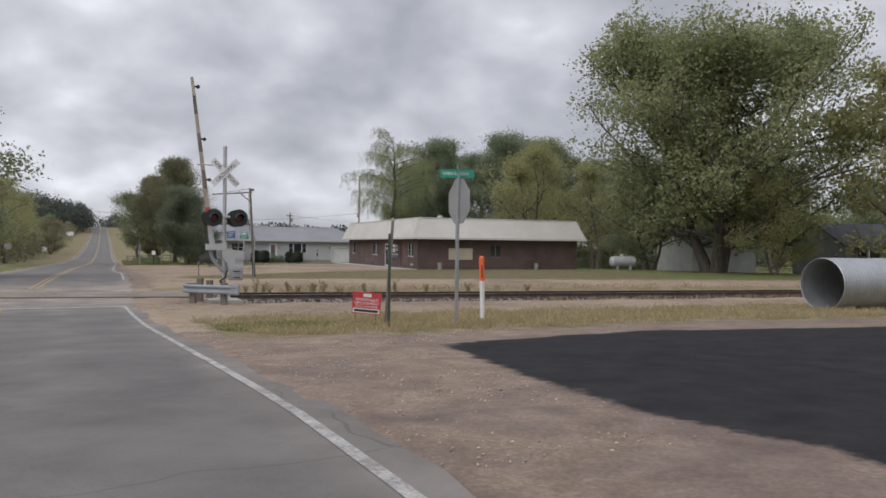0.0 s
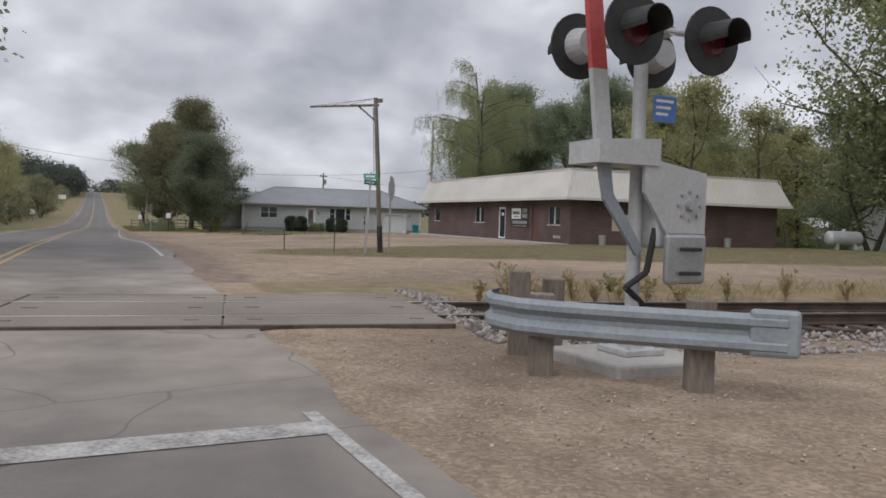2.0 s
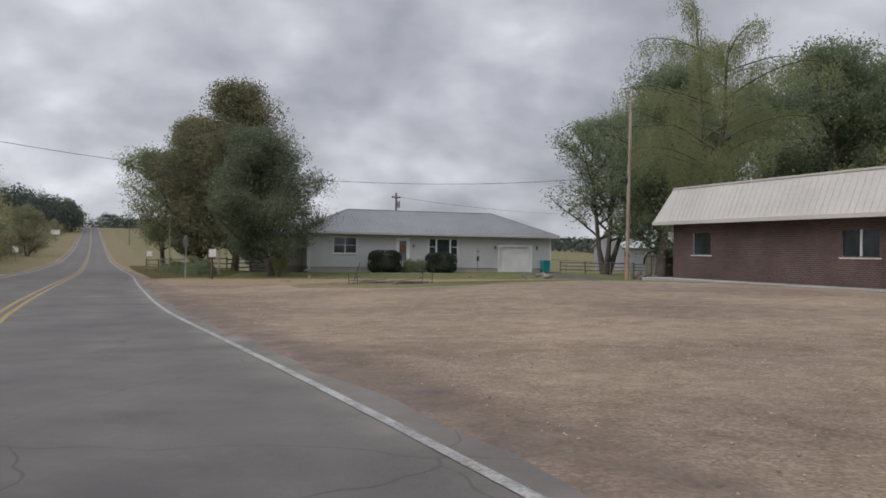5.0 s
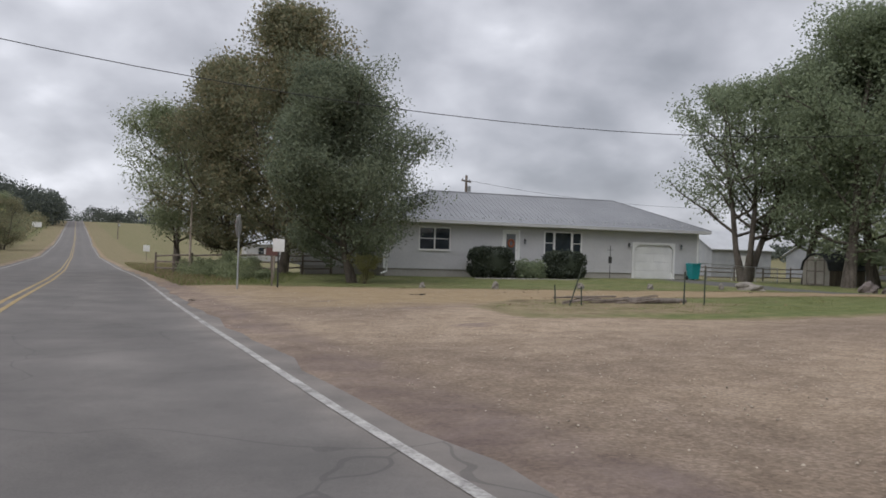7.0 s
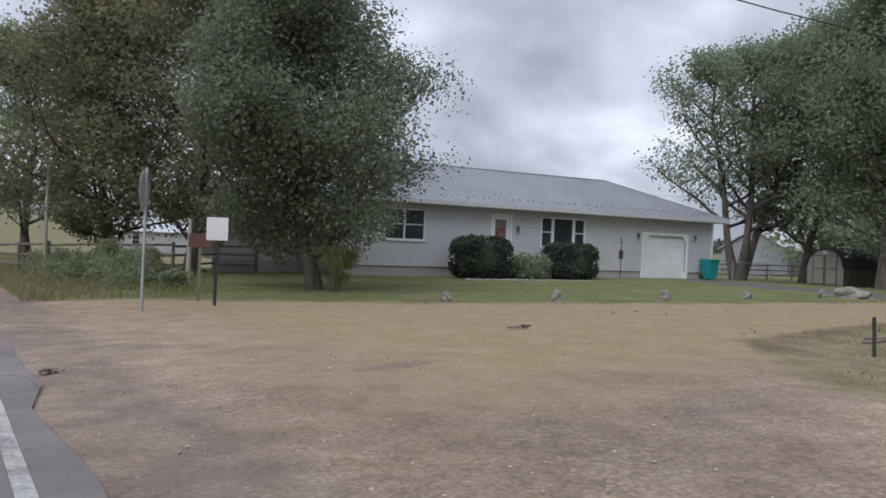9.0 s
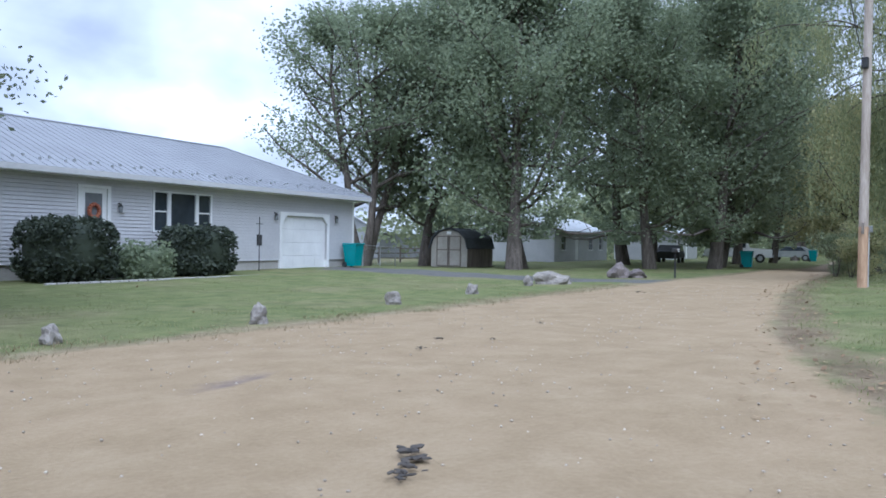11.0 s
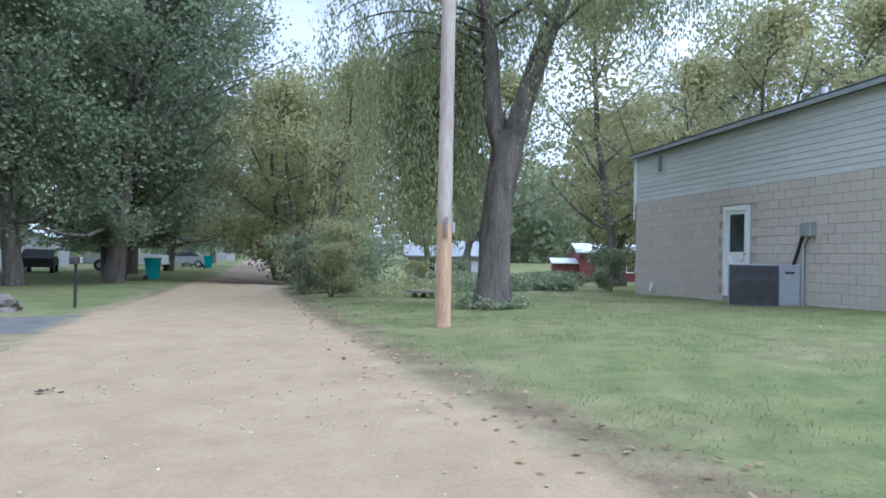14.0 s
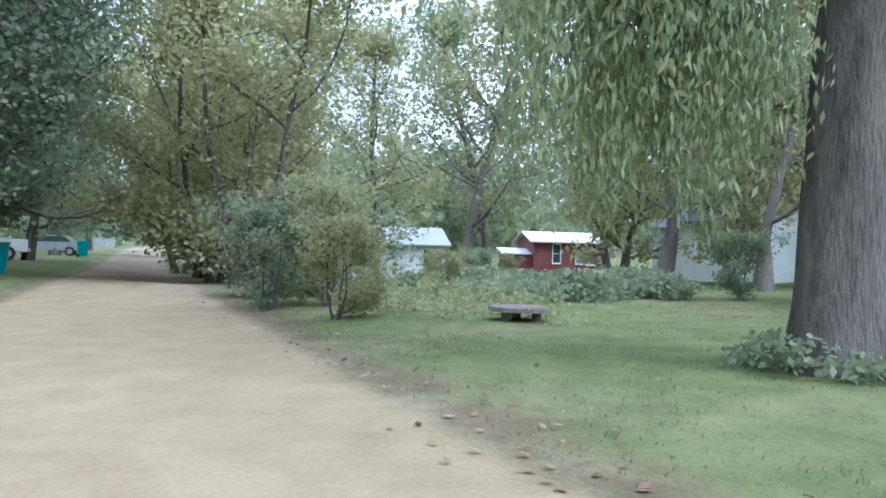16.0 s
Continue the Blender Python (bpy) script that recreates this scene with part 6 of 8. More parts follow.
def yard_sign():
    z = gz(0.55, 13.6)
    t = thing("yard_sign", (0.55, 13.62, z), 7, "red advertising board on a wire frame in the dry grass", "sign")
    t.rotation_euler[1] = radians(5)
    wires = rod((-0.22, 0, -0.2), (-0.22, 0, 0.3), 0.006, seg=6)
    tube(wires, (0.22, 0, -0.2), (0.22, 0, 0.3), 0.006, seg=6)
    part("wire_frame", wires, BLACK_IRON, t)
    b = part("board", block(-0.31, 0.31, -0.006, 0.006, 0.25, 0.72), SIGN_RED, t)
    flat = Matrix.Rotation(radians(90), 4, "X")
    part("white_band", block(-0.29, 0.29, -0.009, -0.0065, 0.27, 0.365), WHITE_PAINT, b)
    part("number_bar", block(-0.26, 0.26, -0.0115, -0.0095, 0.29, 0.345), BLACK_PRINT, b)
    part("white_badge", block(-0.09, 0.09, -0.009, -0.0065, 0.62, 0.69, soft=0.008), WHITE_PAINT, b)
    for words, size, z1 in (("WINDSHIELD", 0.088, 0.555), ("REPLACEMENT", 0.085, 0.475), ("CHIP & CRACK REPAIR", 0.05, 0.405)):
        lettering(words, size, WHITE_PAINT, b, Matrix.Translation((0, -0.008, z1)) @ flat, stretch=0.95)


def grass_posts():
    x, y = 0.98, 13.9
    t = thing("steel_fence_post", (1.13, 12.98, gz(1.13, 12.98)), 0, "dark green steel fence post in the dry grass", "post")
    part("post", u_post(1.95, 0.028), GREEN_IRON, t)
    w = thing("leaning_wooden_post", (x, y, gz(x, y)), 0, "thin leaning wooden post with a pale cap", "post")
    w.rotation_euler[0], w.rotation_euler[1] = radians(-12), radians(2.5)
    part("post", block(-0.032, 0.032, -0.032, 0.032, -0.3, 2.35, soft=0.008), OLD_WOOD, w)
    part("cap", rod((0, 0, 2.351), (0, 0, 2.42), 0.042, 0.036, seg=12), POLE_WOOD, w)


marker_post()
yard_sign()
grass_posts()


def culvert():
    """Big corrugated steel pipe lying on the verge."""
    x, y = 13.0, 19.1
    z = gz(x, y)
    t = thing("culvert_pipe", (x, y, z + 0.74), 24, "large galvanised corrugated culvert pipe lying on dry grass", "pipe")
    bm, rings = bmesh.new(), []
    n, step = 44, 0.034
    count = 190
    for i in range(count):
        r = 0.74 + 0.009 * math.sin(i * math.pi / 2)
        rings.append([bm.verts.new((i * step, r * math.cos(w), r * math.sin(w))) for w in np.linspace(0, 2 * math.pi, n, endpoint=False)])
    for a, b in zip(rings, rings[1:]):
        for k in range(n):
            bm.faces.new((a[k], a[(k + 1) % n], b[(k + 1) % n], b[k]))
    for f in bm.faces:
        f.smooth = True
    ob = part("pipe_wall", bm, STEEL, t)
    ob.modifiers.new("thick", "SOLIDIFY").thickness = 0.012


culvert()


def mast_arm_pole():
    x, y, z = -9.72, 43.57, 4.06
    t = thing("old_signal_pole", (x, y, z), 0, "leaning dark pole with a bare arm held by wires", "pole")
    t.rotation_euler[1] = radians(-3.2)
    part("pole", rod((0, 0, -0.5), (0, 0, 5.35), 0.085, 0.07, seg=12), OLD_WOOD, t)
    part("pole_sleeve", rod((0, 0, -0.1), (0, 0, 0.9), 0.10, 0.095, seg=12), BLACK_IRON, t)
    arm = rod((0.12, 0, 5.1), (-2.25, -0.2, 5.08), 0.045, 0.035, seg=10)
    part("arm", arm, OLD_WOOD, t)
    part("brace", rod((-0.6, -0.05, 5.08), (-0.02, 0, 4.55), 0.03, seg=8), OLD_WOOD, t)
    part("tip_plate", block(-0.03, 0.25, -0.02, 0.02, 5.18, 5.32), OLD_WOOD, t)
    for tip in (-0.9, -1.6, -2.1):
        part("stay_wire", rod((0.05, 0, 5.34), (tip, -0.1, 5.12), 0.006, seg=5), BLACK_IRON, t)
    for dx in (0.06, -0.09):
        part("hanging_cable", rod((dx, -0.03, 5.0), (dx * 1.4, -0.06, 2.6), 0.012, seg=5), BLACK_IRON, t)


def street_name_post():
    x, y = -10.12, 42.3
    z = gz(x, y)
    t = thing("street_name_sign", (x, y, z), 0, "leaning steel post with two crossed green street-name blades", "road sign")
    t.rotation_euler[1] = radians(3.2)
    part("post", u_post(2.72, 0.035), STEEL, t)
    for k, turn in enumerate((-38, 58)):
        b = new("street_blade")
        b.parent = t
        b.matrix_basis = pose(0, 0, 2.58 - 0.2 * k, 0, 0, turn)
        part("blade", block(-0.33, 0.33, -0.006, 0.006, -0.085, 0.085, soft=0.004), SIGN_GREEN, b)
        part("printed_line", block(-0.24, 0.20, -0.009, -0.0065, -0.03, 0.03), WHITE_PAINT, b)


mast_arm_pole()
street_name_post()


def thin_post(x, y, h, tilt, label, top=True, turn=0.0):
    t = thing("fence_post", (x, y, gz(x, y)), turn, label, "post", "thin posts")
    t.rotation_euler[1] = radians(tilt)
    part("post", u_post(h, 0.014), GREEN_IRON, t)
    if top:
        part("pale_tip", block(-0.016, 0.016, -0.003, 0.043, h - 0.18, h), SIGN_BACK, t)
    return t


thin_post(-13.04, 43.38, 0.93, -1, "thin steel post with a pale tip on the grass strip")
thin_post(-11.16, 42.4, 1.12, 1, "thin steel post with a pale tip on the grass strip")
thin_post(-24.83, 81.85, 0.5, -3, "thin dark steel post by a brush pile", False)
thin_post(-24.55, 81.2, 1.15, 17, "thin dark steel post leaning over a brush pile", False)
thin_post(-24.30, 80.9, 0.5, -2, "thin dark steel post by a brush pile", False)
thin_post(-21.2, 82.2, 0.9, 1, "thin dark steel post on the lawn", False)
thin_post(-20.7, 82.0, 0.95, 0, "thin dark steel post on the lawn", False)


def plate_sign(x, y, z_mid, turn, w, h, post, label, material=WHITE_PAINT):
    z = gz(x, y)
    t = thing("small_sign", (x, y, z), turn, label, "road sign")
    part("post", u_post(z_mid - z + h / 2 - 0.03, 0.03), post, t)
    part("sign_plate", block(-w / 2, w / 2, -0.012, -0.004, z_mid - z - h / 2, z_mid - z + h / 2, soft=0.004), material, t)
    return t


plate_sign(-33.83, 89.11, 4.80, 12, 0.42, 0.46, BLACK_IRON, "blank white plate on a black steel post")
plate_sign(-34.35, 90.6, 4.55, 15, 0.5, 0.3, OLD_WOOD, "small faded red board on a wooden stake", DOOR_BROWN)


# ---- house yard, lawn and gravel road ----
def rock(x, y, w, h, seed, material=STONE, label="grey field stone set on edge along the lawn", flat=1.0, group="border stones", name="rock"):
    rng = np.random.default_rng(seed)
    bm = bmesh.new()
    bmesh.ops.create_icosphere(bm, subdivisions=3, radius=1.0)
    ph = rng.uniform(0, 6, 9)
    for v in bm.verts:
        c = v.co
        k = 1 + 0.22 * math.sin(3.1 * c.x + ph[0]) * math.sin(2.7 * c.y + ph[1]) + 0.14 * math.sin(6 * c.z + ph[2] + 4 * c.x) + 0.07 * math.sin(11 * c.y + ph[3]) * math.sin(9 * c.x + ph[4])
        k = round(k * 9) / 9 * 0.5 + k * 0.5
        v.co = Vector((c.x * w * k, c.y * w * flat * k, max(c.z * k, -0.5) * h))
    t = part(name, bm, material, None)
    t.matrix_basis = pose(x, y, gz(x, y) + h * 0.30, 0, rng.uniform(-8, 8), rng.uniform(0, 180))
    return tagged(t, label, "rock", group)


for i, (x, y, w, h) in enumerate(((-28.6, 92.0, 0.16, 0.2), (-25.6, 92.4, 0.18, 0.26), (-21.8, 93.95, 0.19, 0.26), (-18.45, 95.2, 0.17, 0.23), (-14.62, 96.85, 0.17, 0.24))):
    rock(x, y, w * 0.78, h * 0.85, 40 + i)
rock(-13.1, 97.2, 0.58, 0.28, 51, STONE, "pale flat boulder with cracked layers beside the driveway", 0.6, "boulders")
rock(-5.9, 99.9, 0.46, 0.44, 52, STONE_RED, "large purplish rounded boulder by the driveway", 0.9, "boulders")
rock(-4.9, 99.75, 0.44, 0.26, 53, STONE_RED, "low purplish boulder by the driveway", 0.8, "boulders")


def clipped_bush(at, sx, sy, sz, seed, label, mt=LEAF_BUSH, loose=0.05, count=5200):
    rng = np.random.default_rng(seed)
    t = thing("shrub", (at[0], at[1], gz(*at)), 18.7, label, "shrub", "foundation shrubs")
    p = rng.normal(0, 1, (count, 3))
    p = np.sign(p) * np.abs(p / np.linalg.norm(p, axis=1, keepdims=True)) ** 0.55
    p *= rng.uniform(0.86, 1.0, (count, 1)) ** 0.5
    p = p * (sx, sy, sz / 2) + rng.normal(0, loose, (count, 3)) + (0, 0, sz / 2)
    p[:, 2] = np.maximum(p[:, 2], 0.02)
    part("crown", leaf_quads(rng, p, 0.11), mt, t)
    core = bmesh.new()
    bmesh.ops.create_icosphere(core, subdivisions=3, radius=1.0)
    for v in core.verts:
        c = v.co
        v.co = Vector((math.copysign(abs(c.x) ** 0.7, c.x) * sx * 0.88, math.copysign(abs(c.y) ** 0.7, c.y) * sy * 0.88, math.copysign(abs(c.z) ** 0.7, c.z) * sz * 0.42 + sz / 2))
    part("inner_foliage", core, mt, t)
    stem = bmesh.new()
    for k in range(5):
        tube(stem, (0.2 * math.cos(k), 0.2 * math.sin(k), -0.1), (0.4 * math.cos(k * 1.3), 0.3 * math.sin(k), 0.6), 0.03, 0.015, seg=5)
    part("stem", stem, BARK, t)


def by_house(f, y):
    c, s = math.cos(radians(18.73)), math.sin(radians(18.73))
    return -30.9 + f * c - y * s, 104.2 + f * s + y * c


clipped_bush(by_house(5.85, -1.5), 1.28, 0.85, 1.75, 61, "large dark clipped evergreen shrub beside the front step")
clipped_bush(by_house(10.55, -1.5), 1.22, 0.85, 1.6, 62, "large dark clipped evergreen shrub under the window")
clipped_bush(by_house(8.2, -1.7), 0.8, 0.55, 0.95, 63, "loose low shrub by the front step", LEAF_DARK, 0.12, 2200)
edge = thing("bed_edging", (*by_house(4.4, -2.75), gz(*by_house(4.4, -2.75))), 18.73, "low pale stone edging of the shrub bed", "edging")
for k in range(26):
    part("edging_stone", block(k * 0.31, k * 0.31 + 0.27, -0.07 + 0.03 * math.sin(k), 0.07 + 0.03 * math.sin(k), -0.1, 0.06, soft=0.02), CONCRETE, edge)


def bird_feeder():
    x, y = by_house(13.95, -1.0)
    t = thing("bird_feeder", (x, y, gz(x, y)), 18.7, "dark bird feeder on a thin pole by the garage", "bird feeder")
    part("pole", rod((0, 0, -0.2), (0, 0, 2.0), 0.018, seg=8), BLACK_IRON, t)
    part("squirrel_baffle", rod((0, 0, 0.95), (0, 0, 1.35), 0.10, seg=14), BLACK_IRON, t)
    part("perch_arm", rod((-0.2, 0, 1.75), (0.2, 0, 1.75), 0.012, seg=6), BLACK_IRON, t)


bird_feeder()


def wheelie_bin(x, y, turn, label):
    t = thing("rubbish_bin", (x, y, gz(x, y)), turn, label, "bin", "teal bins")
    body = bmesh.new()
    lo = [body.verts.new(p) for p in ((-0.24, -0.28, 0.06), (0.24, -0.28, 0.06), (0.24, 0.24, 0.06), (-0.24, 0.24, 0.06))]
    hi = [body.verts.new(p) for p in ((-0.31, -0.36, 1.0), (0.31, -0.36, 1.0), (0.31, 0.36, 1.0), (-0.31, 0.36, 1.0))]
    body.faces.new(lo[::-1])
    body.faces.new(hi)
    for k in range(4):
        body.faces.new((lo[k], lo[(k + 1) % 4], hi[(k + 1) % 4], hi[k]))
    part("body", body, TEAL, t)
    lid = block(-0.33, 0.33, -0.40, 0.36, 1.002, 1.07, soft=0.025)
    part("lid", lid, TEAL, t)
    part("handle", rod((-0.26, 0.42, 0.96), (0.26, 0.42, 0.96), 0.02, seg=8), TEAL, t)
    for s in (-0.25, 0.25):
        part("wheel", rod((s - 0.03, 0.27, 0.12), (s + 0.03, 0.27, 0.12), 0.12, seg=16), RUBBER, t)
    return t


wheelie_bin(*by_house(20.35, -0.6), 18.7, "teal wheeled rubbish bin beside the garage door")
wheelie_bin(14.6, 105.0, 20, "teal wheeled rubbish bin at the gravel road's edge")
wheelie_bin(41.0, 112.0, 20, "teal wheeled rubbish bin far along the gravel road")


def mailbox():
    x, y = -3.74, 98.75
    t = thing("mailbox", (x, y, gz(x, y)), 20, "dark post with a small pale number plate by the driveway", "mailbox")
    part("post", rod((0, 0, -0.3), (0, 0, 1.02), 0.035, seg=10), BLACK_IRON, t)
    m = block(-0.42, 0.08, -0.09, 0.09, 1.03, 1.2, soft=0.03)
    part("box", m, BLACK_IRON, t)
    p = part("number_plate", block(-0.03, 0.26, -0.11, -0.095, 1.06, 1.18), WHITE_PAINT, t)
    part("number_bar", block(0.0, 0.22, -0.1135, -0.1105, 1.09, 1.14), BLACK_PRINT, p)


mailbox()


def garden_shed():
    t = thing("garden_shed", (-1.13, 116.8, gz(-1, 116)), -72.6, "small barn-roofed garden shed with tan doors and dark sides", "shed")
    W, D = 2.5, 3.2
    out = [(0, 0), (W, 0), (W, 1.25), (W - 0.16, 1.7), (W - 0.6, 2.1), (W / 2, 2.25), (0.6, 2.1), (0.16, 1.7), (0, 1.25)]
    part("body", prism(bmesh.new(), out, "y", 0.02, D), OLD_WOOD, t)
    part("front_panel", prism(bmesh.new(), [(u * 0.98 + 0.025, v * 0.98 + 0.01) for u, v in out], "y", -0.012, 0.019), SHED_TAN, t)
    roof = bmesh.new()
    up = [(W + 0.09, 1.12), (W - 0.1, 1.74), (W - 0.57, 2.17), (W / 2, 2.33), (0.57, 2.17), (0.1, 1.74), (-0.09, 1.12)]
    dn = [(W + 0.03, 1.10), (W - 0.15, 1.70), (W - 0.6, 2.11), (W / 2, 2.27), (0.6, 2.11), (0.15, 1.70), (-0.03, 1.10)]
    prism(roof, up + dn[::-1], "y", -0.15, D + 0.1)
    part("gambrel_roof", roof, ROOF_DARK, t)
    for a, b in ((0.42, 1.23), (1.27, 2.08)):
        d = part("door_leaf", block(a, b, -0.045, -0.0125, 0.06, 1.85), SHED_TAN, t)
        frame = cut_wall(bmesh.new(), a, b, 0.06, 1.85, -0.058, -0.0455, [(a + 0.06, b - 0.06, 0.12, 1.0), (a + 0.06, b - 0.06, 1.06, 1.79)])
        part("door_trim", frame, OLD_WOOD, d)
    part("gable_vent", block(W / 2 - 0.15, W / 2 + 0.15, -0.03, -0.0125, 1.95, 2.12), WHITE_PAINT, t)


garden_shed()


def board_fence(pts, h, label, gaps=2.4, rails=3, name="fence"):
    t = thing(name, (0, 0, 0), 0, label, "fence")
    post = []
    for (x0, y0), (x1, y1) in zip(pts, pts[1:]):
        n = max(1, round(math.hypot(x1 - x0, y1 - y0) / gaps))
        post += [(x0 + (x1 - x0) * k / n, y0 + (y1 - y0) * k / n) for k in range(n)]
    post.append(pts[-1])
    rnd = random.Random(len(post))
    for x, y in post:
        z = gz(x, y)
        part("post", rod((x, y, z - 0.3), (x + rnd.uniform(-0.03, 0.03), y, z + h + rnd.uniform(0, 0.12)), 0.07, 0.06, seg=8), OLD_WOOD, t)
    for (x0, y0), (x1, y1) in zip(post, post[1:]):
        for r in range(rails):
            k = h * (0.3 + 0.62 * r / max(1, rails - 1))
            part("rail", rod((x0, y0, gz(x0, y0) + k + rnd.uniform(-0.05, 0.05)), (x1, y1, gz(x1, y1) + k + rnd.uniform(-0.05, 0.05)), 0.045, seg=6), OLD_WOOD, t)
    return t


board_fence([by_house(-2.4, 3.0), (-37.0, 103.2), (-41.5, 103.8), (-44.5, 106.5)], 1.15, "old brown split-rail fence beside the house")


def mesh_fence(pts, h, label):
    t = thing("wire_fence", (0, 0, 0), 0, label, "fence")
    for (x0, y0), (x1, y1) in zip(pts, pts[1:]):
        n = max(1, round(math.hypot(x1 - x0, y1 - y0) / 2.6))
        for k in range(n + 1):
            x, y = x0 + (x1 - x0) * k / n, y0 + (y1 - y0) * k / n
            part("post", rod((x, y, gz(x, y) - 0.2), (x, y, gz(x, y) + h + 0.04), 0.028, seg=8), STEEL, t)
        z0, z1 = gz(x0, y0), gz(x1, y1)
        part("top_rail", rod((x0, y0, z0 + h), (x1, y1, z1 + h), 0.02, seg=6), STEEL, t)
        ln = math.hypot(x1 - x0, y1 - y0)
        m = int(ln / 0.22)
        web = bmesh.new()
        for k in range(m):
            for flip in (0, 1):
                a, b = (k, k + 4) if flip else (k + 4, k)
                a, b = min(a, m), min(b, m)
                pa, pb = (x0 + (x1 - x0) * a / m, y0 + (y1 - y0) * a / m, z0 + (z1 - z0) * a / m + 0.05), (x0 + (x1 - x0) * b / m, y0 + (y1 - y0) * b / m, z0 + (z1 - z0) * b / m + h)
                tube(web, pa, pb, 0.0035, seg=3, caps=False)
        part("wire_mesh", web, STEEL, t, kind="stuff")


mesh_fence([by_house(21.3, 2.0), (-1.8, 119.4)], 1.15, "low galvanised chain-link fence behind the garage")
board_fence([(-8, 124.5), (3, 127.5), (14, 131)], 1.2, "grey wooden fence along the back of the yard", 2.6)


def brush_pile(x, y, seed, label):
    rng = random.Random(seed)
    t = thing("brush_pile", (x, y, gz(x, y)), 18, label, "brush pile")
    for k in range(26):
        a, r = rng.uniform(-0.5, 0.5), rng.uniform(0.6, 1.7)
        cx, cy, cz = rng.uniform(-1.4, 1.4), rng.uniform(-0.4, 0.4), rng.uniform(0.02, 0.16)
        part("stick", rod((cx - r * math.cos(a) / 2, cy - r * math.sin(a) / 2, cz - 0.02), (cx + r * math.cos(a) / 2, cy + r * math.sin(a) / 2, cz + rng.uniform(-0.02, 0.1)), rng.uniform(0.008, 0.026), seg=6), OLD_WOOD, t)
    log = part("log", rod((0.6, 0.1, 0.08), (2.4, -0.05, 0.08), 0.09, 0.08, seg=12), BARK_PALE, t)


brush_pile(-23.2, 82.3, 3, "pile of grey branches and a log on the grass tip")


def debris(x, y, r, seed, label):
    rng = random.Random(seed)
    bm = bmesh.new()
    for k in range(14):
        m = Matrix.Translation((rng.gauss(0, r * 0.5), rng.gauss(0, r * 0.35), rng.uniform(0, 0.025))) @ Matrix.Rotation(rng.uniform(0, 3), 4, "Z") @ Matrix.Diagonal((rng.uniform(0.3, 0.8) * r, rng.uniform(0.15, 0.35) * r, rng.uniform(0.05, 0.16) * r, 1))
        bmesh.ops.create_icosphere(bm, subdivisions=1, radius=0.6, matrix=m)
    ob = part("debris_clump", bm, DEBRIS, None)
    ob.matrix_basis = pose(x, y, gz(x, y) + 0.015, 0, 0, seed * 40)
    tagged(ob, label, "debris", "debris on the gravel", "stuff")


debris(-28.54, 85.15, 0.17, 1, "dark clump of torn debris on the gravel")
debris(-28.8, 84.9, 0.09, 2, "small dark clod on the gravel")
debris(-24.83, 89.17, 0.07, 7, "small dark clod on the gravel")
debris(-25.59, 88.62, 0.06, 8, "small dark clod on the gravel")
debris(-24.34, 88.67, 0.04, 3, "small dark clod on the gravel")
debris(-22.4, 89.6, 0.05, 4, "small dark clod on the gravel")
debris(-34.4, 80.9, 0.12, 5, "small dark clod on the gravel")
debris(-14.9, 92.9, 0.08, 6, "small dark clod on the gravel")


# pole, condenser and stump on the corner lawn
def power_pole():
    x, y = -9.2, 89.78
    t = thing("power_pole", (x, y, 3.4), 0, "tall weathered wooden power pole with a raw tan butt", "utility pole")
    t.rotation_euler[1] = radians(0.5)
    part("pole", rod((0, 0, 1.75), (0, 0, 11.0), 0.118, 0.095, seg=18), POLE_WOOD, t)
    part("pole_butt", rod((0, 0, -0.5), (0, 0, 1.749), 0.128, 0.119, seg=18), POLE_RAW, t, "raw tan lower length")
    part("ground_collar", rod((0, 0, -0.1), (0, 0, 0.05), 0.15, 0.14, seg=18), CONCRETE, t)
    part("meter_can", block(0.10, 0.22, -0.16, -0.02, 1.6, 1.78, soft=0.015), STEEL, t)
    part("conduit", rod((0.15, -0.09, 0.0), (0.15, -0.09, 1.6), 0.018, seg=8), ALU_PAINT, t)
    part("tag_board", block(-0.20, -0.105, -0.06, -0.02, 1.55, 1.85), OLD_WOOD, t)
    part("pole_bracket", block(-0.22, -0.09, -0.08, 0.08, 5.95, 6.25, soft=0.02), BLACK_IRON, t)
    part("drop_wire", rod((0, 0.09, 10.6), (20.0, 4.2, 7.6), 0.012, seg=5), BLACK_IRON, t)
    part("drop_wire", rod((0, -0.09, 10.4), (12.3, -5.3, 4.6), 0.012, seg=5), BLACK_IRON, t)


power_pole()


def condenser():
    t = thing("heat_pump", (-4.29, 83.85, 3.62), -108.4, "grey heat pump with a slatted grille beside the block wall", "heat pump")
    part("pad", block(-0.08, 1.5, -0.08, 0.9, -0.3, 0.05), CONCRETE, t)
    part("cabinet", block(0.0, 1.44, 0.012, 0.80, 0.05, 0.98, soft=0.02), BARN_GREY, t)
    part("grille_back", block(0.03, 1.02, 0.003, 0.0115, 0.10, 0.94), BLACK_IRON, t)
    for k in range(28):
        part("grille_slat", block(0.03 + k * 0.036, 0.045 + k * 0.036, -0.018, 0.0025, 0.10, 0.94), GRILLE, t)
    for z in (0.09, 0.38, 0.66, 0.94):
        part("grille_bar", block(0.02, 1.03, -0.024, -0.0185, z, z + 0.012), GRILLE, t)
    part("control_panel", block(1.06, 1.42, -0.004, 0.0115, 0.08, 0.95), BARN_GREY, t)
    part("panel_label", block(1.14, 1.32, -0.0065, -0.0045, 0.78, 0.83), BLACK_PRINT, t)


condenser()


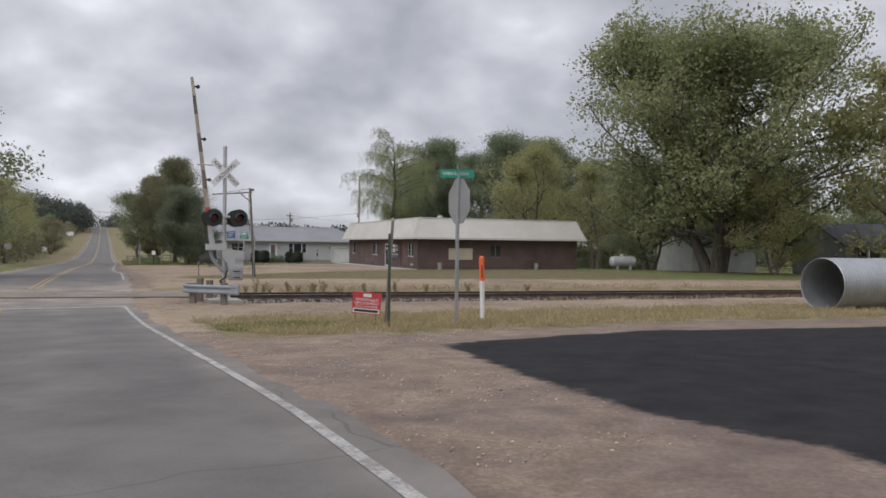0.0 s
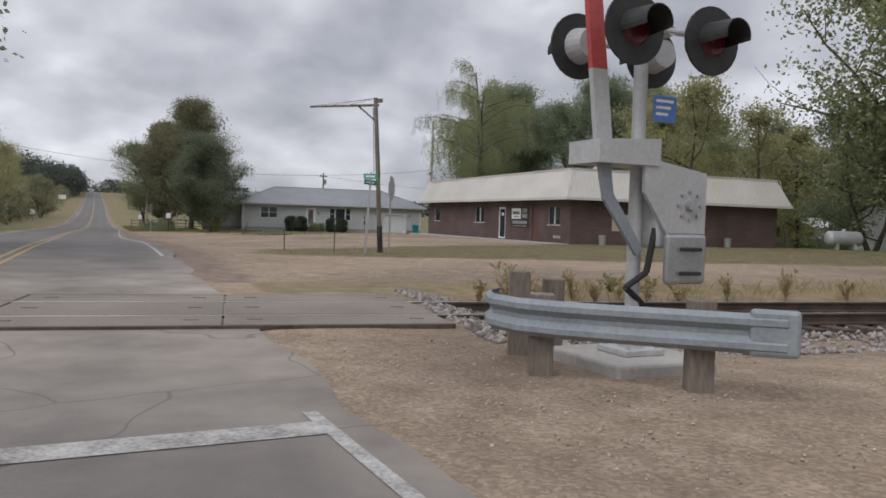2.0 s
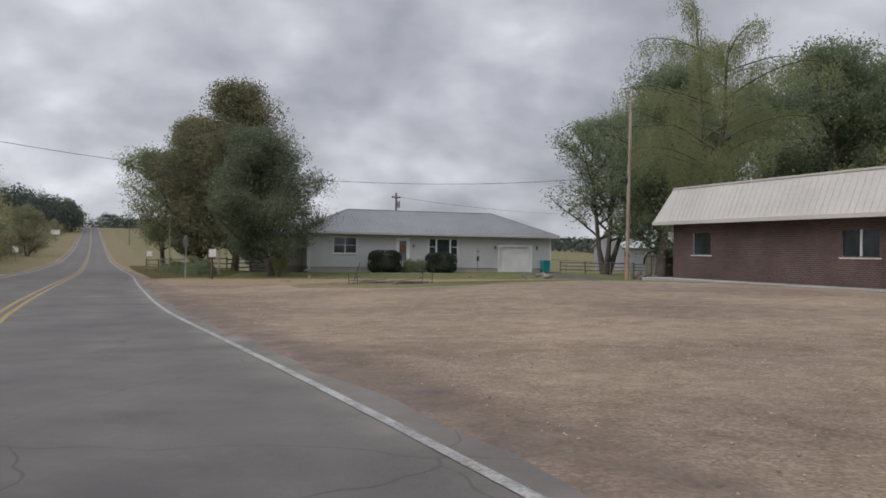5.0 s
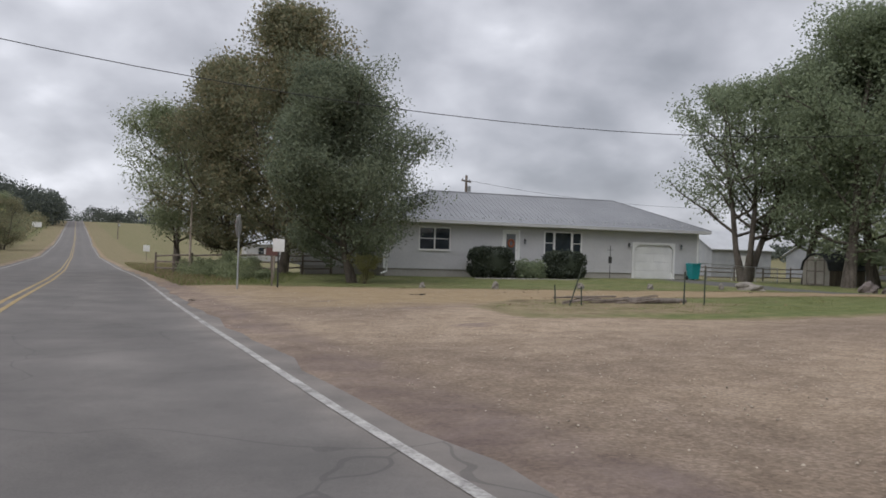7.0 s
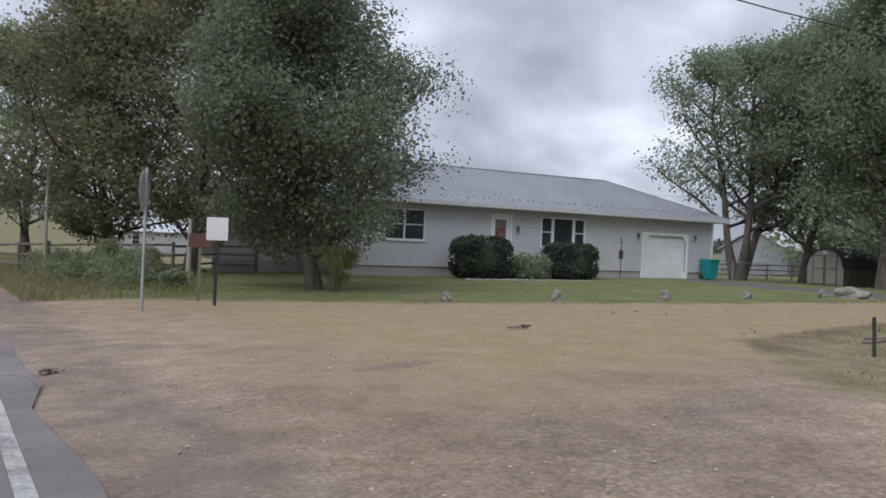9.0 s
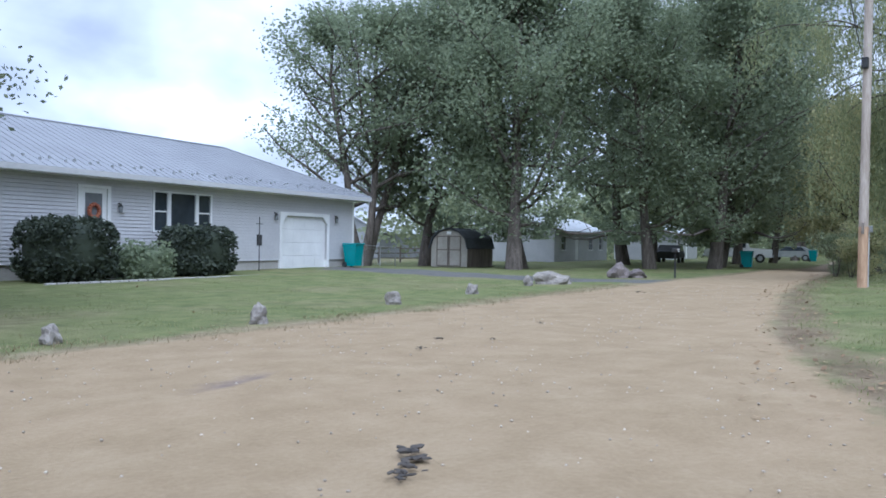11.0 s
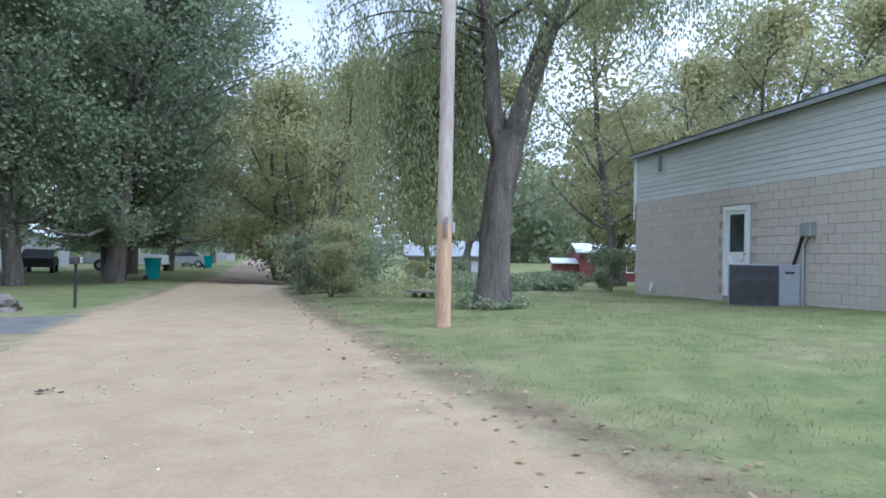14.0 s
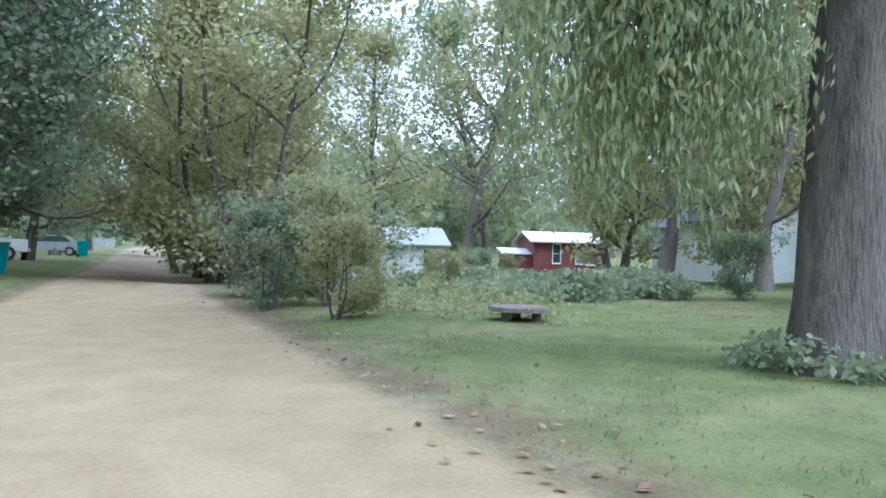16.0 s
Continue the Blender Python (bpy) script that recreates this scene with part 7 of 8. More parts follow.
def fire_ring():
    x, y = -0.45, 90.8
    t = thing("stump_table", (x, y, gz(x, y)), 0, "low flat dark slab on short legs in the grass", "slab")
    part("slab", rod((0, 0, 0.14), (0, 0, 0.2), 0.46, 0.45, seg=20), OLD_WOOD, t)
    for k in range(3):
        part("leg", rod((0.25 * math.cos(k * 2.1), 0.25 * math.sin(k * 2.1), -0.1), (0.25 * math.cos(k * 2.1), 0.25 * math.sin(k * 2.1), 0.139), 0.07, seg=8), OLD_WOOD, t)


fire_ring()

# ---- things on the brick building's walls ----
notice = thing("sale_sign", (0, 0, 0), 0, "black and white sale sign with a pale company panel", "sign")
notice.matrix_basis = shop.matrix_basis @ Matrix(((0, 1, 0, 0), (-1, 0, 0, 0), (0, 0, 1, 0), (0, 0, 0, 1)))
sb = part("backing", block(-7.25, -4.95, -0.03, -0.004, 5.52, 6.76), BLACK_PRINT, notice)
part("company_panel", block(-7.21, -5.95, -0.036, -0.0305, 6.05, 6.72), WHITE_PAINT, sb)
part("company_mark", block(-7.08, -6.08, -0.039, -0.0365, 6.33, 6.52), OLD_WOOD, sb)
part("company_line", block(-6.9, -6.2, -0.039, -0.0365, 6.16, 6.22), OLD_WOOD, sb)
for word, z in (("FOR", 6.56), ("SALE", 6.24)):
    lettering(word, 0.33, WHITE_PAINT, sb, Matrix.Translation((-5.45, -0.034, z)) @ Matrix.Rotation(radians(90), 4, "X"), stretch=0.9)
part("number_bar", block(-7.1, -5.1, -0.036, -0.0305, 5.74, 5.93), SIGN_BACK, sb)
part("small_print", block(-7.0, -5.1, -0.036, -0.0305, 5.58, 5.63), SIGN_BACK, sb)
ply = thing("plywood_panel", (0, 0, 0), 0, "tan plywood panel covering an opening in the brick wall", "panel")
ply.matrix_basis = shop.matrix_basis.copy()
part("sheet", block(2.75, 4.9, -0.03, -0.002, 5.5, 6.45), BOARD_TAN, ply)
part("batten", block(2.75, 4.9, -0.045, -0.031, 5.5, 5.56), BOARD_TAN, ply)
part("batten", block(2.75, 4.9, -0.045, -0.031, 6.39, 6.45), BOARD_TAN, ply)
walk_slab = thing("front_walk", (0, 0, 0), 0, "pale concrete walk along the brick shop front", "pavement", kind="structure")
walk_slab.matrix_basis = shop.matrix_basis.copy()
for k in range(11):
    part("slab", block(-1.5, -0.01, k * 2.1, k * 2.1 + 2.08, 4.2, 4.72 - 0.006 * k, soft=0.01), CONCRETE, walk_slab)


def bucket(x, y, label):
    w = shop.matrix_basis @ Vector((x, y, 0))
    t = thing("barrel", (w.x, w.y, gz(w.x, w.y)), 0, label, "barrel", "barrels at the wall")
    part("body", rod((0, 0, 0), (0, 0, 0.52), 0.19, 0.21, seg=16), SIGN_BACK, t)
    part("rim", rod((0, 0, 0.521), (0, 0, 0.55), 0.225, seg=16), STEEL, t)


bucket(1.75, -0.6, "grey bucket against the brick wall")
bucket(10.7, -0.5, "grey bucket against the brick wall")


# ---- houses, sheds and vehicles farther off ----
def gable_house(x, y, turn, w, d, h, rise, wall, roof, label, openings=(), name="house", category="house", z=None, porch=False):
    """A plain gabled building: x along the front (w), y to the back (d)."""
    t = thing(name, (x, y, (gz(x, y) if z is None else z)), turn, label, category, "houses beyond the trees")
    holes = [(a, b, c, e) for a, b, c, e, kind in openings]
    part("wall", cut_wall(bmesh.new(), 0, w, -0.6, h, 0, 0.15, holes), wall, t)
    part("wall", block(0, w, d - 0.15, d, -0.6, h), wall, t)
    for xa in (0.0, w - 0.15):
        part("gable_wall", prism(bmesh.new(), [(0.151, -0.6), (d - 0.151, -0.6), (d - 0.151, h), (d / 2, h + rise * 0.97), (0.151, h)], "x", xa, xa + 0.15), wall, t)
    ov = 0.35
    k = rise / (d / 2)
    for s in (0, 1):
        a = [(-ov, h - ov * k), (d / 2, h + rise), (d / 2, h + rise + 0.10), (-ov, h - ov * k + 0.10)]
        if s:
            a = [(d - u, v) for u, v in a]
        part("roof", prism(bmesh.new(), a, "x", -ov, w + ov), roof, t)
    for a, b, c, e, kind in openings:
        if kind == "door":
            part("door", block(a + 0.03, b - 0.03, 0.03, 0.08, c, e), WHITE_PAINT, t)
        else:
            window(t, a, b, c, e, 0.0, 1, rail=True)
    if porch:
        part("porch_roof", prism(bmesh.new(), [(-2.4, h - 0.45), (0.0, h - 0.1), (0.0, h), (-2.4, h - 0.35)], "x", 0.3, w - 0.3), roof, t)
        part("porch_floor", block(0.3, w - 0.3, -2.3, -0.01, -0.4, 0.25), OLD_WOOD, t)
        for k2 in range(4):
            xx = 0.5 + (w - 1.0) * k2 / 3
            part("porch_post", block(xx - 0.06, xx + 0.06, -2.2, -2.08, 0.25, h - 0.4), WHITE_PAINT, t)
        part("porch_rail", block(0.5, w - 0.5, -2.16, -2.11, 1.05, 1.12), WHITE_PAINT, t)
    return t


W1 = ((1.2, 2.1, 0.9, 2.1, "w"), (3.4, 4.3, 0.0, 2.05, "door"), (5.6, 6.6, 0.9, 2.1, "w"))
gable_house(24.5, 68.5, 12, 6.5, 7, 2.5, 1.5, WHITE_PAINT, ROOF_DARK, "small white house half hidden under big trees", ((2.0, 2.9, 0.9, 1.9, "w"),))
gable_house(36, 63.5, 12, 10, 7, 2.6, 1.8, BARN_GREY, ROOF_DARK, "grey house with a dark roof and white porch posts", W1, porch=True)
gable_house(17.0, 122.5, 19, 14, 6.5, 2.6, 1.2, OLD_WHITE, ROOF_WHITE, "long white mobile home behind the grove", ((1.5, 2.6, 1.0, 2.1, "w"), (5.0, 5.9, 0.1, 2.1, "door"), (8.5, 9.7, 1.0, 2.1, "w"), (11.5, 12.4, 1.0, 2.1, "w")), "mobile_home")
gable_house(37, 124, 19, 12, 6, 2.6, 1.2, OLD_WHITE, ROOF_WHITE, "long white mobile home behind the grove", ((2.0, 3.1, 1.0, 2.1, "w"), (6.0, 6.9, 0.1, 2.1, "door")), "mobile_home")
red = gable_house(46.5, 80.9, -90, 5.3, 7, 2.5, 0.75, RED_WOOD, ROOF_WHITE, "dark red house with white windows and a white roof", ((1.5, 2.05, 0.9, 2.3, "w"), (3.3, 3.75, 0.9, 1.6, "w"), (4.1, 4.75, 0.85, 1.9, "w")), "red_house", z=2.75)
part("lean_to", block(-2.2, -0.01, 0.6, 3.0, -0.6, 1.45), RED_WOOD, red, "faded red lean-to")
part("lean_to_roof", prism(bmesh.new(), [(0.4, 1.46), (3.1, 1.9), (3.1, 1.98), (0.4, 1.54)], "x", -2.4, -0.02), ROOF_WHITE, red)
gable_house(45.5, 92.6, -82, 5.0, 6, 2.3, 1.2, OLD_WHITE, ROOF_GREY, "white gabled house beyond the hedge", ((1.0, 1.7, 0.9, 1.9, "w"), (3.3, 4.0, 0.9, 1.9, "w")), z=2.5)
gable_house(33.0, 94.6, -85, 3.4, 4, 1.75, 0.65, OLD_WHITE, ROOF_GREY, "small white gabled shed behind the brush", ((1.3, 1.9, 0.5, 1.5, "w"),), "garden_shed", "shed", z=2.95)
gable_house(96, 128, 20, 7, 3, 2.3, 0.4, OLD_WHITE, ROOF_WHITE, "white shed at the end of the gravel road", (), "shed", "shed")
gable_house(5.0, 152, 20, 9, 8, 3.4, 2.2, BARN_GREY, ROOF_WHITE, "faded grey barn with a pale metal roof", ((3.5, 5.5, 0.0, 2.6, "door"),), "barn", "barn")
gable_house(20, 150, 20, 14, 9, 2.9, 2.3, BARN_GREY, ROOF_WHITE, "white-roofed farm shed behind the yard", (), "farm_shed", "shed")
gable_house(-54, 168, 20, 9, 6, 2.6, 1.6, OLD_WHITE, ROOF_WHITE, "white outbuilding beyond the rail fence", ((1.6, 2.4, 0.9, 2.0, "w"),), "outbuilding", "shed")
gable_house(-38, 160, 20, 5, 5, 2.6, 1.4, RED_WOOD, ROOF_DARK, "small red outbuilding beyond the rail fence", (), "outbuilding", "shed")
gable_house(-105, 330, 20, 26, 12, 4.0, 3.0, BARN_GREY, ROOF_GREY, "long grey farm building across the field", (), "barn", "barn")
gable_house(-140, 385, 20, 14, 10, 3.0, 3.0, OLD_WHITE, ROOF_GREY, "white farmhouse across the field", (), "farmhouse", "house")


def propane_tank():
    x, y = 17.3, 64.95
    t = thing("propane_tank", (x, y, gz(x, y)), 10, "rusty white propane tank lying beside the building", "tank")
    body = rod((-0.95, 0, 0.72), (0.95, 0, 0.72), 0.46, seg=22)
    for s in (-1, 1):
        bmesh.ops.create_uvsphere(body, u_segments=22, v_segments=12, radius=0.46, matrix=Matrix.Translation((0.95 * s, 0, 0.72)) @ Matrix.Diagonal((0.6, 1, 1, 1)))
    part("vessel", body, ALU_PAINT, t)
    part("valve_dome", rod((0, 0, 1.15), (0, 0, 1.32), 0.14, 0.12, seg=12), ALU_PAINT, t)
    for x2 in (-0.6, 0.6):
        part("saddle", block(x2 - 0.08, x2 + 0.08, -0.35, 0.35, -0.15, 0.4), CONCRETE, t)


propane_tank()


def pickup(x, y, turn, paint, label):
    t = thing("pickup_truck", (x, y, gz(x, y)), turn, label, "truck", "parked vehicles")
    side = [(-2.7, 0.45), (2.65, 0.45), (2.72, 0.95), (2.6, 1.12), (1.35, 1.2), (0.75, 1.82), (-0.75, 1.85), (-0.85, 1.2), (-2.7, 1.15)]
    body = prism(bmesh.new(), side, "y", -0.92, 0.92)
    bmesh.ops.bevel(body, geom=body.edges[:], offset=0.05, segments=2, affect="EDGES")
    part("body", body, paint, t)
    for s in (-0.926, 0.926):
        part("side_window", prism(bmesh.new(), [(-0.62, 1.25), (1.15, 1.25), (0.68, 1.74), (-0.62, 1.76)], "y", s - 0.006, s + 0.006), GLASS, t)
    part("windscreen", prism(bmesh.new(), [(1.34, 1.24), (1.36, 1.26), (0.80, 1.82), (0.78, 1.80)], "y", -0.78, 0.78), GLASS, t)
    part("cargo_bed", block(-2.6, -0.95, -0.82, 0.82, 1.151, 1.19), RAIL_STEEL, t)
    part("bumper", block(2.70, 2.82, -0.9, 0.9, 0.45, 0.68, soft=0.03), STEEL, t)
    part("bumper", block(-2.84, -2.705, -0.9, 0.9, 0.45, 0.65, soft=0.03), STEEL, t)
    for s in (-0.7, 0.7):
        part("headlight", block(2.66, 2.74, s - 0.14, s + 0.14, 0.78, 0.95), GLASS_BLIND, t)
    for wx in (-1.75, 1.75):
        for s in (-1, 1):
            w = new("wheel")
            w.parent = t
            part("tyre", rod((wx, s * 0.72, 0.38), (wx, s * 0.95, 0.38), 0.38, seg=22), RUBBER, w)
            part("rim", rod((wx, s * 0.952, 0.38), (wx, s * 0.965, 0.38), 0.2, seg=16), STEEL, w)


def sedan(x, y, turn, paint, label):
    t = thing("car", (x, y, gz(x, y)), turn, label, "car", "parked vehicles")
    side = [(-2.2, 0.35), (2.2, 0.35), (2.25, 0.75), (1.2, 0.92), (0.5, 1.4), (-1.0, 1.42), (-1.7, 0.98), (-2.25, 0.9)]
    body = prism(bmesh.new(), side, "y", -0.85, 0.85)
    bmesh.ops.bevel(body, geom=body.edges[:], offset=0.06, segments=2, affect="EDGES")
    part("body", body, paint, t)
    for s in (-0.856, 0.856):
        part("side_window", prism(bmesh.new(), [(-1.4, 0.98), (1.05, 0.96), (0.45, 1.34), (-0.95, 1.35)], "y", s - 0.006, s + 0.006), GLASS, t)
    for wx in (-1.35, 1.4):
        for s in (-1, 1):
            w = new("wheel")
            w.parent = t
            part("tyre", rod((wx, s * 0.66, 0.32), (wx, s * 0.87, 0.32), 0.32, seg=20), RUBBER, w)
            part("rim", rod((wx, s * 0.872, 0.32), (wx, s * 0.885, 0.32), 0.18, seg=14), STEEL, w)


pickup(31.5, 114.3, 115, WHITE_PAINT, "white pickup truck with rusty cargo parked under the trees")
sedan(44.5, 115.5, 105, STEEL, "blue-grey car parked beyond the pickup")
sedan(24.6, 116.5, 25, BLACK_IRON, "dark car parked among the grove trunks")


def utility_pole(x, y, top, turn, label, arm=1.6):
    t = thing("utility_pole", (x, y, gz(x, y)), turn, label, "utility pole", "utility poles")
    h = top - gz(x, y)
    part("pole", rod((0, 0, -0.5), (0, 0, h), 0.15, 0.10, seg=12), OLD_WOOD, t)
    part("crossarm", block(-arm / 2, arm / 2, -0.06, 0.06, h - 0.55, h - 0.42), OLD_WOOD, t)
    for s in (-0.4, 0.0, 0.4):
        part("insulator", rod((s * arm, 0, h - 0.42), (s * arm, 0, h - 0.27), 0.04, seg=8), STEEL, t)
    part("transformer", rod((0.25, -0.1, h - 1.6), (0.25, -0.1, h - 0.9), 0.2, seg=14), STEEL, t)


utility_pole(-25.5, 126.8, 11.3, 60, "wooden utility pole behind the house")
utility_pole(-55, 74.5, 13.3, 110, "wooden utility pole across the highway")
utility_pole(30.5, 73, 12.7, 20, "wooden utility pole among the trees")
sx, sy = from_sn(300, 14)
utility_pole(float(sx), float(sy), 10.5, 30, "distant wooden utility pole beside the highway")


def slack_wire(p, q, sag, label):
    t = thing("overhead_wire", (0, 0, 0), 0, label, "wire", "overhead wires")
    bm, n = bmesh.new(), 24
    pts = [Vector(p).lerp(Vector(q), k / n) - Vector((0, 0, sag * 4 * (k / n) * (1 - k / n))) for k in range(n + 1)]
    for a, b in zip(pts, pts[1:]):
        tube(bm, a, b, 0.012, seg=5, caps=False)
    part("wire", bm, BLACK_IRON, t)


slack_wire((-55, 74.5, 12.9), (-9.25, 89.9, 9.85), 2.4, "slack black overhead wire crossing above the highway")
slack_wire((-25.5, 126.8, 10.9), (4.0, 139.0, 10.0), 0.7, "slack black overhead wire behind the house")

for s, n, z, w, h, lab in ((112, -9.3, 2.3, 0.75, 0.75, "pale round-backed sign beyond the far verge"), (185, -8.5, 1.9, 0.8, 1.0, "white sign on the far verge"), (172, 9.5, 1.5, 0.75, 0.75, "small white sign with dark marks in the verge"), (330, -6.5, 2.6, 2.6, 1.5, "distant white board beside the highway")):
    x, y = from_sn(s, n)
    x, y = float(x), float(y)
    plate_sign(x, y, gz(x, y) + z, 20, w, h, OLD_WOOD, lab, SIGN_BACK if s == 112 else WHITE_PAINT)


# ---- woods on the rising ground ----
def woods(name, places, heights, widths, leaf, mt, seed, label, per=60, category="woods"):
    rng = np.random.default_rng(seed)
    X, Y = places[:, 0], places[:, 1]
    Z = ground(X, Y)
    pos = []
    for x, y, z, h, w in zip(X, Y, Z, heights, widths):
        u = rng.normal(0, 1, (per, 3))
        u /= np.linalg.norm(u, axis=1, keepdims=True)
        u *= rng.uniform(0.45, 1.0, (per, 1)) * (1 + 0.28 * np.sin(u[:, :1] * 4 + x) * np.cos(u[:, 1:2] * 5 + y) + 0.2 * np.sin(u[:, 2:3] * 6 + x * 3))
        pos.append(u * (w, w, h * 0.48) * (1 - 0.25 * u[:, 2:3]) + (x, y, z + h * 0.5))
    ob = part(name, leaf_quads(rng, np.concatenate(pos), leaf, name=name), mt, None)
    return tagged(ob, label, category, kind="stuff")


def belt(s0, s1, n0, n1, count, seed):
    rng = np.random.default_rng(seed)
    x, y = from_sn(rng.uniform(s0, s1, count), rng.uniform(n0, n1, count))
    return np.stack([x, y], -1)


r7 = np.random.default_rng(7)
hs, hn = r7.uniform(420, 560, 170), -2 - 80 * r7.random(170) ** 1.3
hill = np.stack(from_sn(hs, hn), -1)
hs, hn = np.r_[hs, r7.uniform(580, 820, 110)], np.r_[hn, -50 * r7.random(110)]
hill = np.stack(from_sn(hs, hn), -1)
woods("far_woods", hill, np.clip(15 - hn * 0.3, 15, 25) * r7.uniform(0.8, 1.12, 280), r7.uniform(5, 8, 280), 1.0, LEAF_FAR_HAZE, 30, "dark wooded hill across the highway", 190)
far = np.concatenate([belt(760, 1300, 34, 300, 240, 3), belt(330, 700, 110, 420, 170, 4), belt(680, 1250, -70, -6, 120, 5), belt(760, 1280, 36, 130, 130, 6)])
woods("far_woods", far, r7.uniform(5, 11, len(far)), r7.uniform(6, 10, len(far)), 1.4, LEAF_FAR_HAZE, 31, "dark distant woods on the rising ground", 130)
crest = belt(1325, 1480, -60, 110, 90, 15)
woods("far_woods", crest, r7.uniform(26, 44, 90), r7.uniform(8, 12, 90), 2.0, LEAF_FAR_HAZE, 39, "dark tree line where the highway tops the hill", 90)
brow = np.concatenate([belt(625, 700, -45, 1, 55, 16), belt(625, 700, 18, 130, 90, 17)])
woods("far_woods", brow, r7.uniform(8, 15, len(brow)), r7.uniform(4, 7, len(brow)), 1.0, LEAF_FAR_HAZE, 42, "dark trees along the brow of the hill", 150)
ring = np.concatenate([np.stack([r * np.sin(a), 60 + r * np.cos(a)], -1) for a, r in ((r7.uniform(-0.35, 2.6, 900), r7.uniform(330, 620, 900)),)])
woods("far_woods", ring, r7.uniform(4, 10, len(ring)), r7.uniform(6, 12, len(ring)), 1.9, LEAF_FAR_HAZE, 32, "dark distant tree line round the fields", 48)
east = np.concatenate([np.stack([r7.uniform(70, 180, 170), r7.uniform(-20, 70, 170)], -1), np.stack([r7.uniform(70, 150, 120), r7.uniform(74, 100, 120)], -1), np.stack([r7.uniform(85, 170, 130), r7.uniform(128, 190, 130)], -1)])
woods("tree_belt", east, r7.uniform(9, 18, len(east)), r7.uniform(3.5, 6, len(east)), 1.2, LEAF_MID, 33, "mixed green trees beyond the houses", 115)
west = np.concatenate([belt(96, 250, -24, -12, 46, 14), belt(150, 330, -60, -15, 70, 11), belt(60, 140, -70, -26, 40, 12), belt(-60, 60, -90, -45, 30, 13)])
woods("tree_belt", west, r7.uniform(4, 11, len(west)), r7.uniform(2.0, 4.0, len(west)), 0.5, LEAF_YEL, 34, "yellowing scrub trees across the highway", 260)
sc_s = r7.uniform(112, 430, 120)
scrub = np.stack(from_sn(sc_s, edge_n(sc_s) - 7.6 - r7.uniform(7, 17, 120)), -1)
woods("tree_belt", scrub, r7.uniform(3, 7.5, len(scrub)), r7.uniform(1.8, 3.4, len(scrub)), 0.42, LEAF_RUST, 38, "dark green scrub along the far side of the highway", 260)
back = np.stack([r7.uniform(14, 75, 70), r7.uniform(133, 150, 70)], -1)
woods("tree_belt", back, r7.uniform(7, 14, 70), r7.uniform(2.6, 4.5, 70), 0.55, LEAF_MID, 40, "mixed green trees behind the mobile homes", 230)
for k, (s, n, sc) in enumerate(((112, -11.0, 1.25), (126, -10.8, 1.3), (138, -11.4, 1.35), (99, -11.5, 1.6), (150, -12.5, 1.3), (163, -12, 1.25), (122, -17, 1.4), (188, -12.5, 1.35), (205, -13.5, 1.2), (176, -15, 1.2))):
    x, y = from_sn(s, n)
    put_trees(((float(x), float(y), k * 70, SPARSE, LEAF_YEL, BARK_PALE, sc, "half-bare yellowing tree across the highway"),), "trees across the highway")
for k, (s, n, src, mt, sc) in enumerate(((215, -8.5, BROAD, LEAF_RUST, 1.0), (165, -13.0, BROAD, LEAF_DEEP, 1.0), (240, -12.0, BROAD, LEAF_MID, 1.1), (152, -16.0, BROAD, LEAF_DEEP, 1.1))):
    x, y = from_sn(s, n)
    put_trees(((float(x), float(y), k * 95, src, mt, BARK, sc, "round leafy tree on the bank across the highway"),), "trees across the highway")
# brush under the roadside trees, the hedge before the red house and shrubs by the fence
r9 = np.random.default_rng(9)
hedge = np.concatenate([np.stack([np.linspace(5.2, 40, 46), 93.6 + (np.linspace(5.2, 40, 46) - 5.2) * 0.283 + r9.uniform(-1.2, 0.3, 46)], -1),
                        np.stack([r9.uniform(3.5, 24, 34), r9.uniform(85.5, 91.8, 34)], -1)])
woods("hedge_brush", hedge, np.r_[r9.uniform(1.2, 2.8, 46), r9.uniform(0.4, 0.8, 34)], r9.uniform(0.8, 1.5, len(hedge)), 0.11, LEAF_MID, 35, "tangled green brush under the roadside trees", 900)
for k, (x, y, sc, mt) in enumerate(((1.4, 94.6, 0.5, LEAF_MID), (2.4, 93.7, 0.62, LEAF_YEL), (4.6, 94.6, 0.66, LEAF_RUST), (4.6, 91.4, 0.28, LEAF_YEL), (8.2, 90.2, 0.3, LEAF_MID), (12.0, 88.8, 0.3, LEAF_YEL), (-0.2, 93.4, 0.42, LEAF_YEL), (-38.3, 99.5, 0.36, LEAF_MID), (-36.9, 98.0, 0.30, LEAF_MID), (-31.2, 95.0, 0.36, LEAF_YEL), (4.9, 84.9, 0.42, LEAF_MID))):
    plant_tree((x, y), k * 50, (BUSHY[0], leaves_in(BUSHY, mt)), BARK, mt, "bushy leafy shrub in rough grass", "bush", "bush", "bushes", sc, "stem")

ra = np.linspace(0, 2 * np.pi, 26, endpoint=False)
foot = np.stack([-5.0 + (0.5 + 0.28 * r9.random(26)) * np.cos(ra), 88.95 + (0.5 + 0.28 * r9.random(26)) * np.sin(ra)], -1)
woods("foot_weeds", foot, r9.uniform(0.16, 0.42, 26), r9.uniform(0.14, 0.26, 26), 0.075, LEAF_MID, 36, "low leafy weeds round the foot of the old tree", 46, "weeds")
weeds = np.stack([r9.uniform(-1.5, 4.5, 30), r9.uniform(90.2, 93.0, 30)], -1)
woods("tall_weeds", weeds, r9.uniform(0.25, 0.7, 30), r9.uniform(0.2, 0.4, 30), 0.07, LEAF_YEL, 37, "ragged weeds before the brush", 50, "weeds")

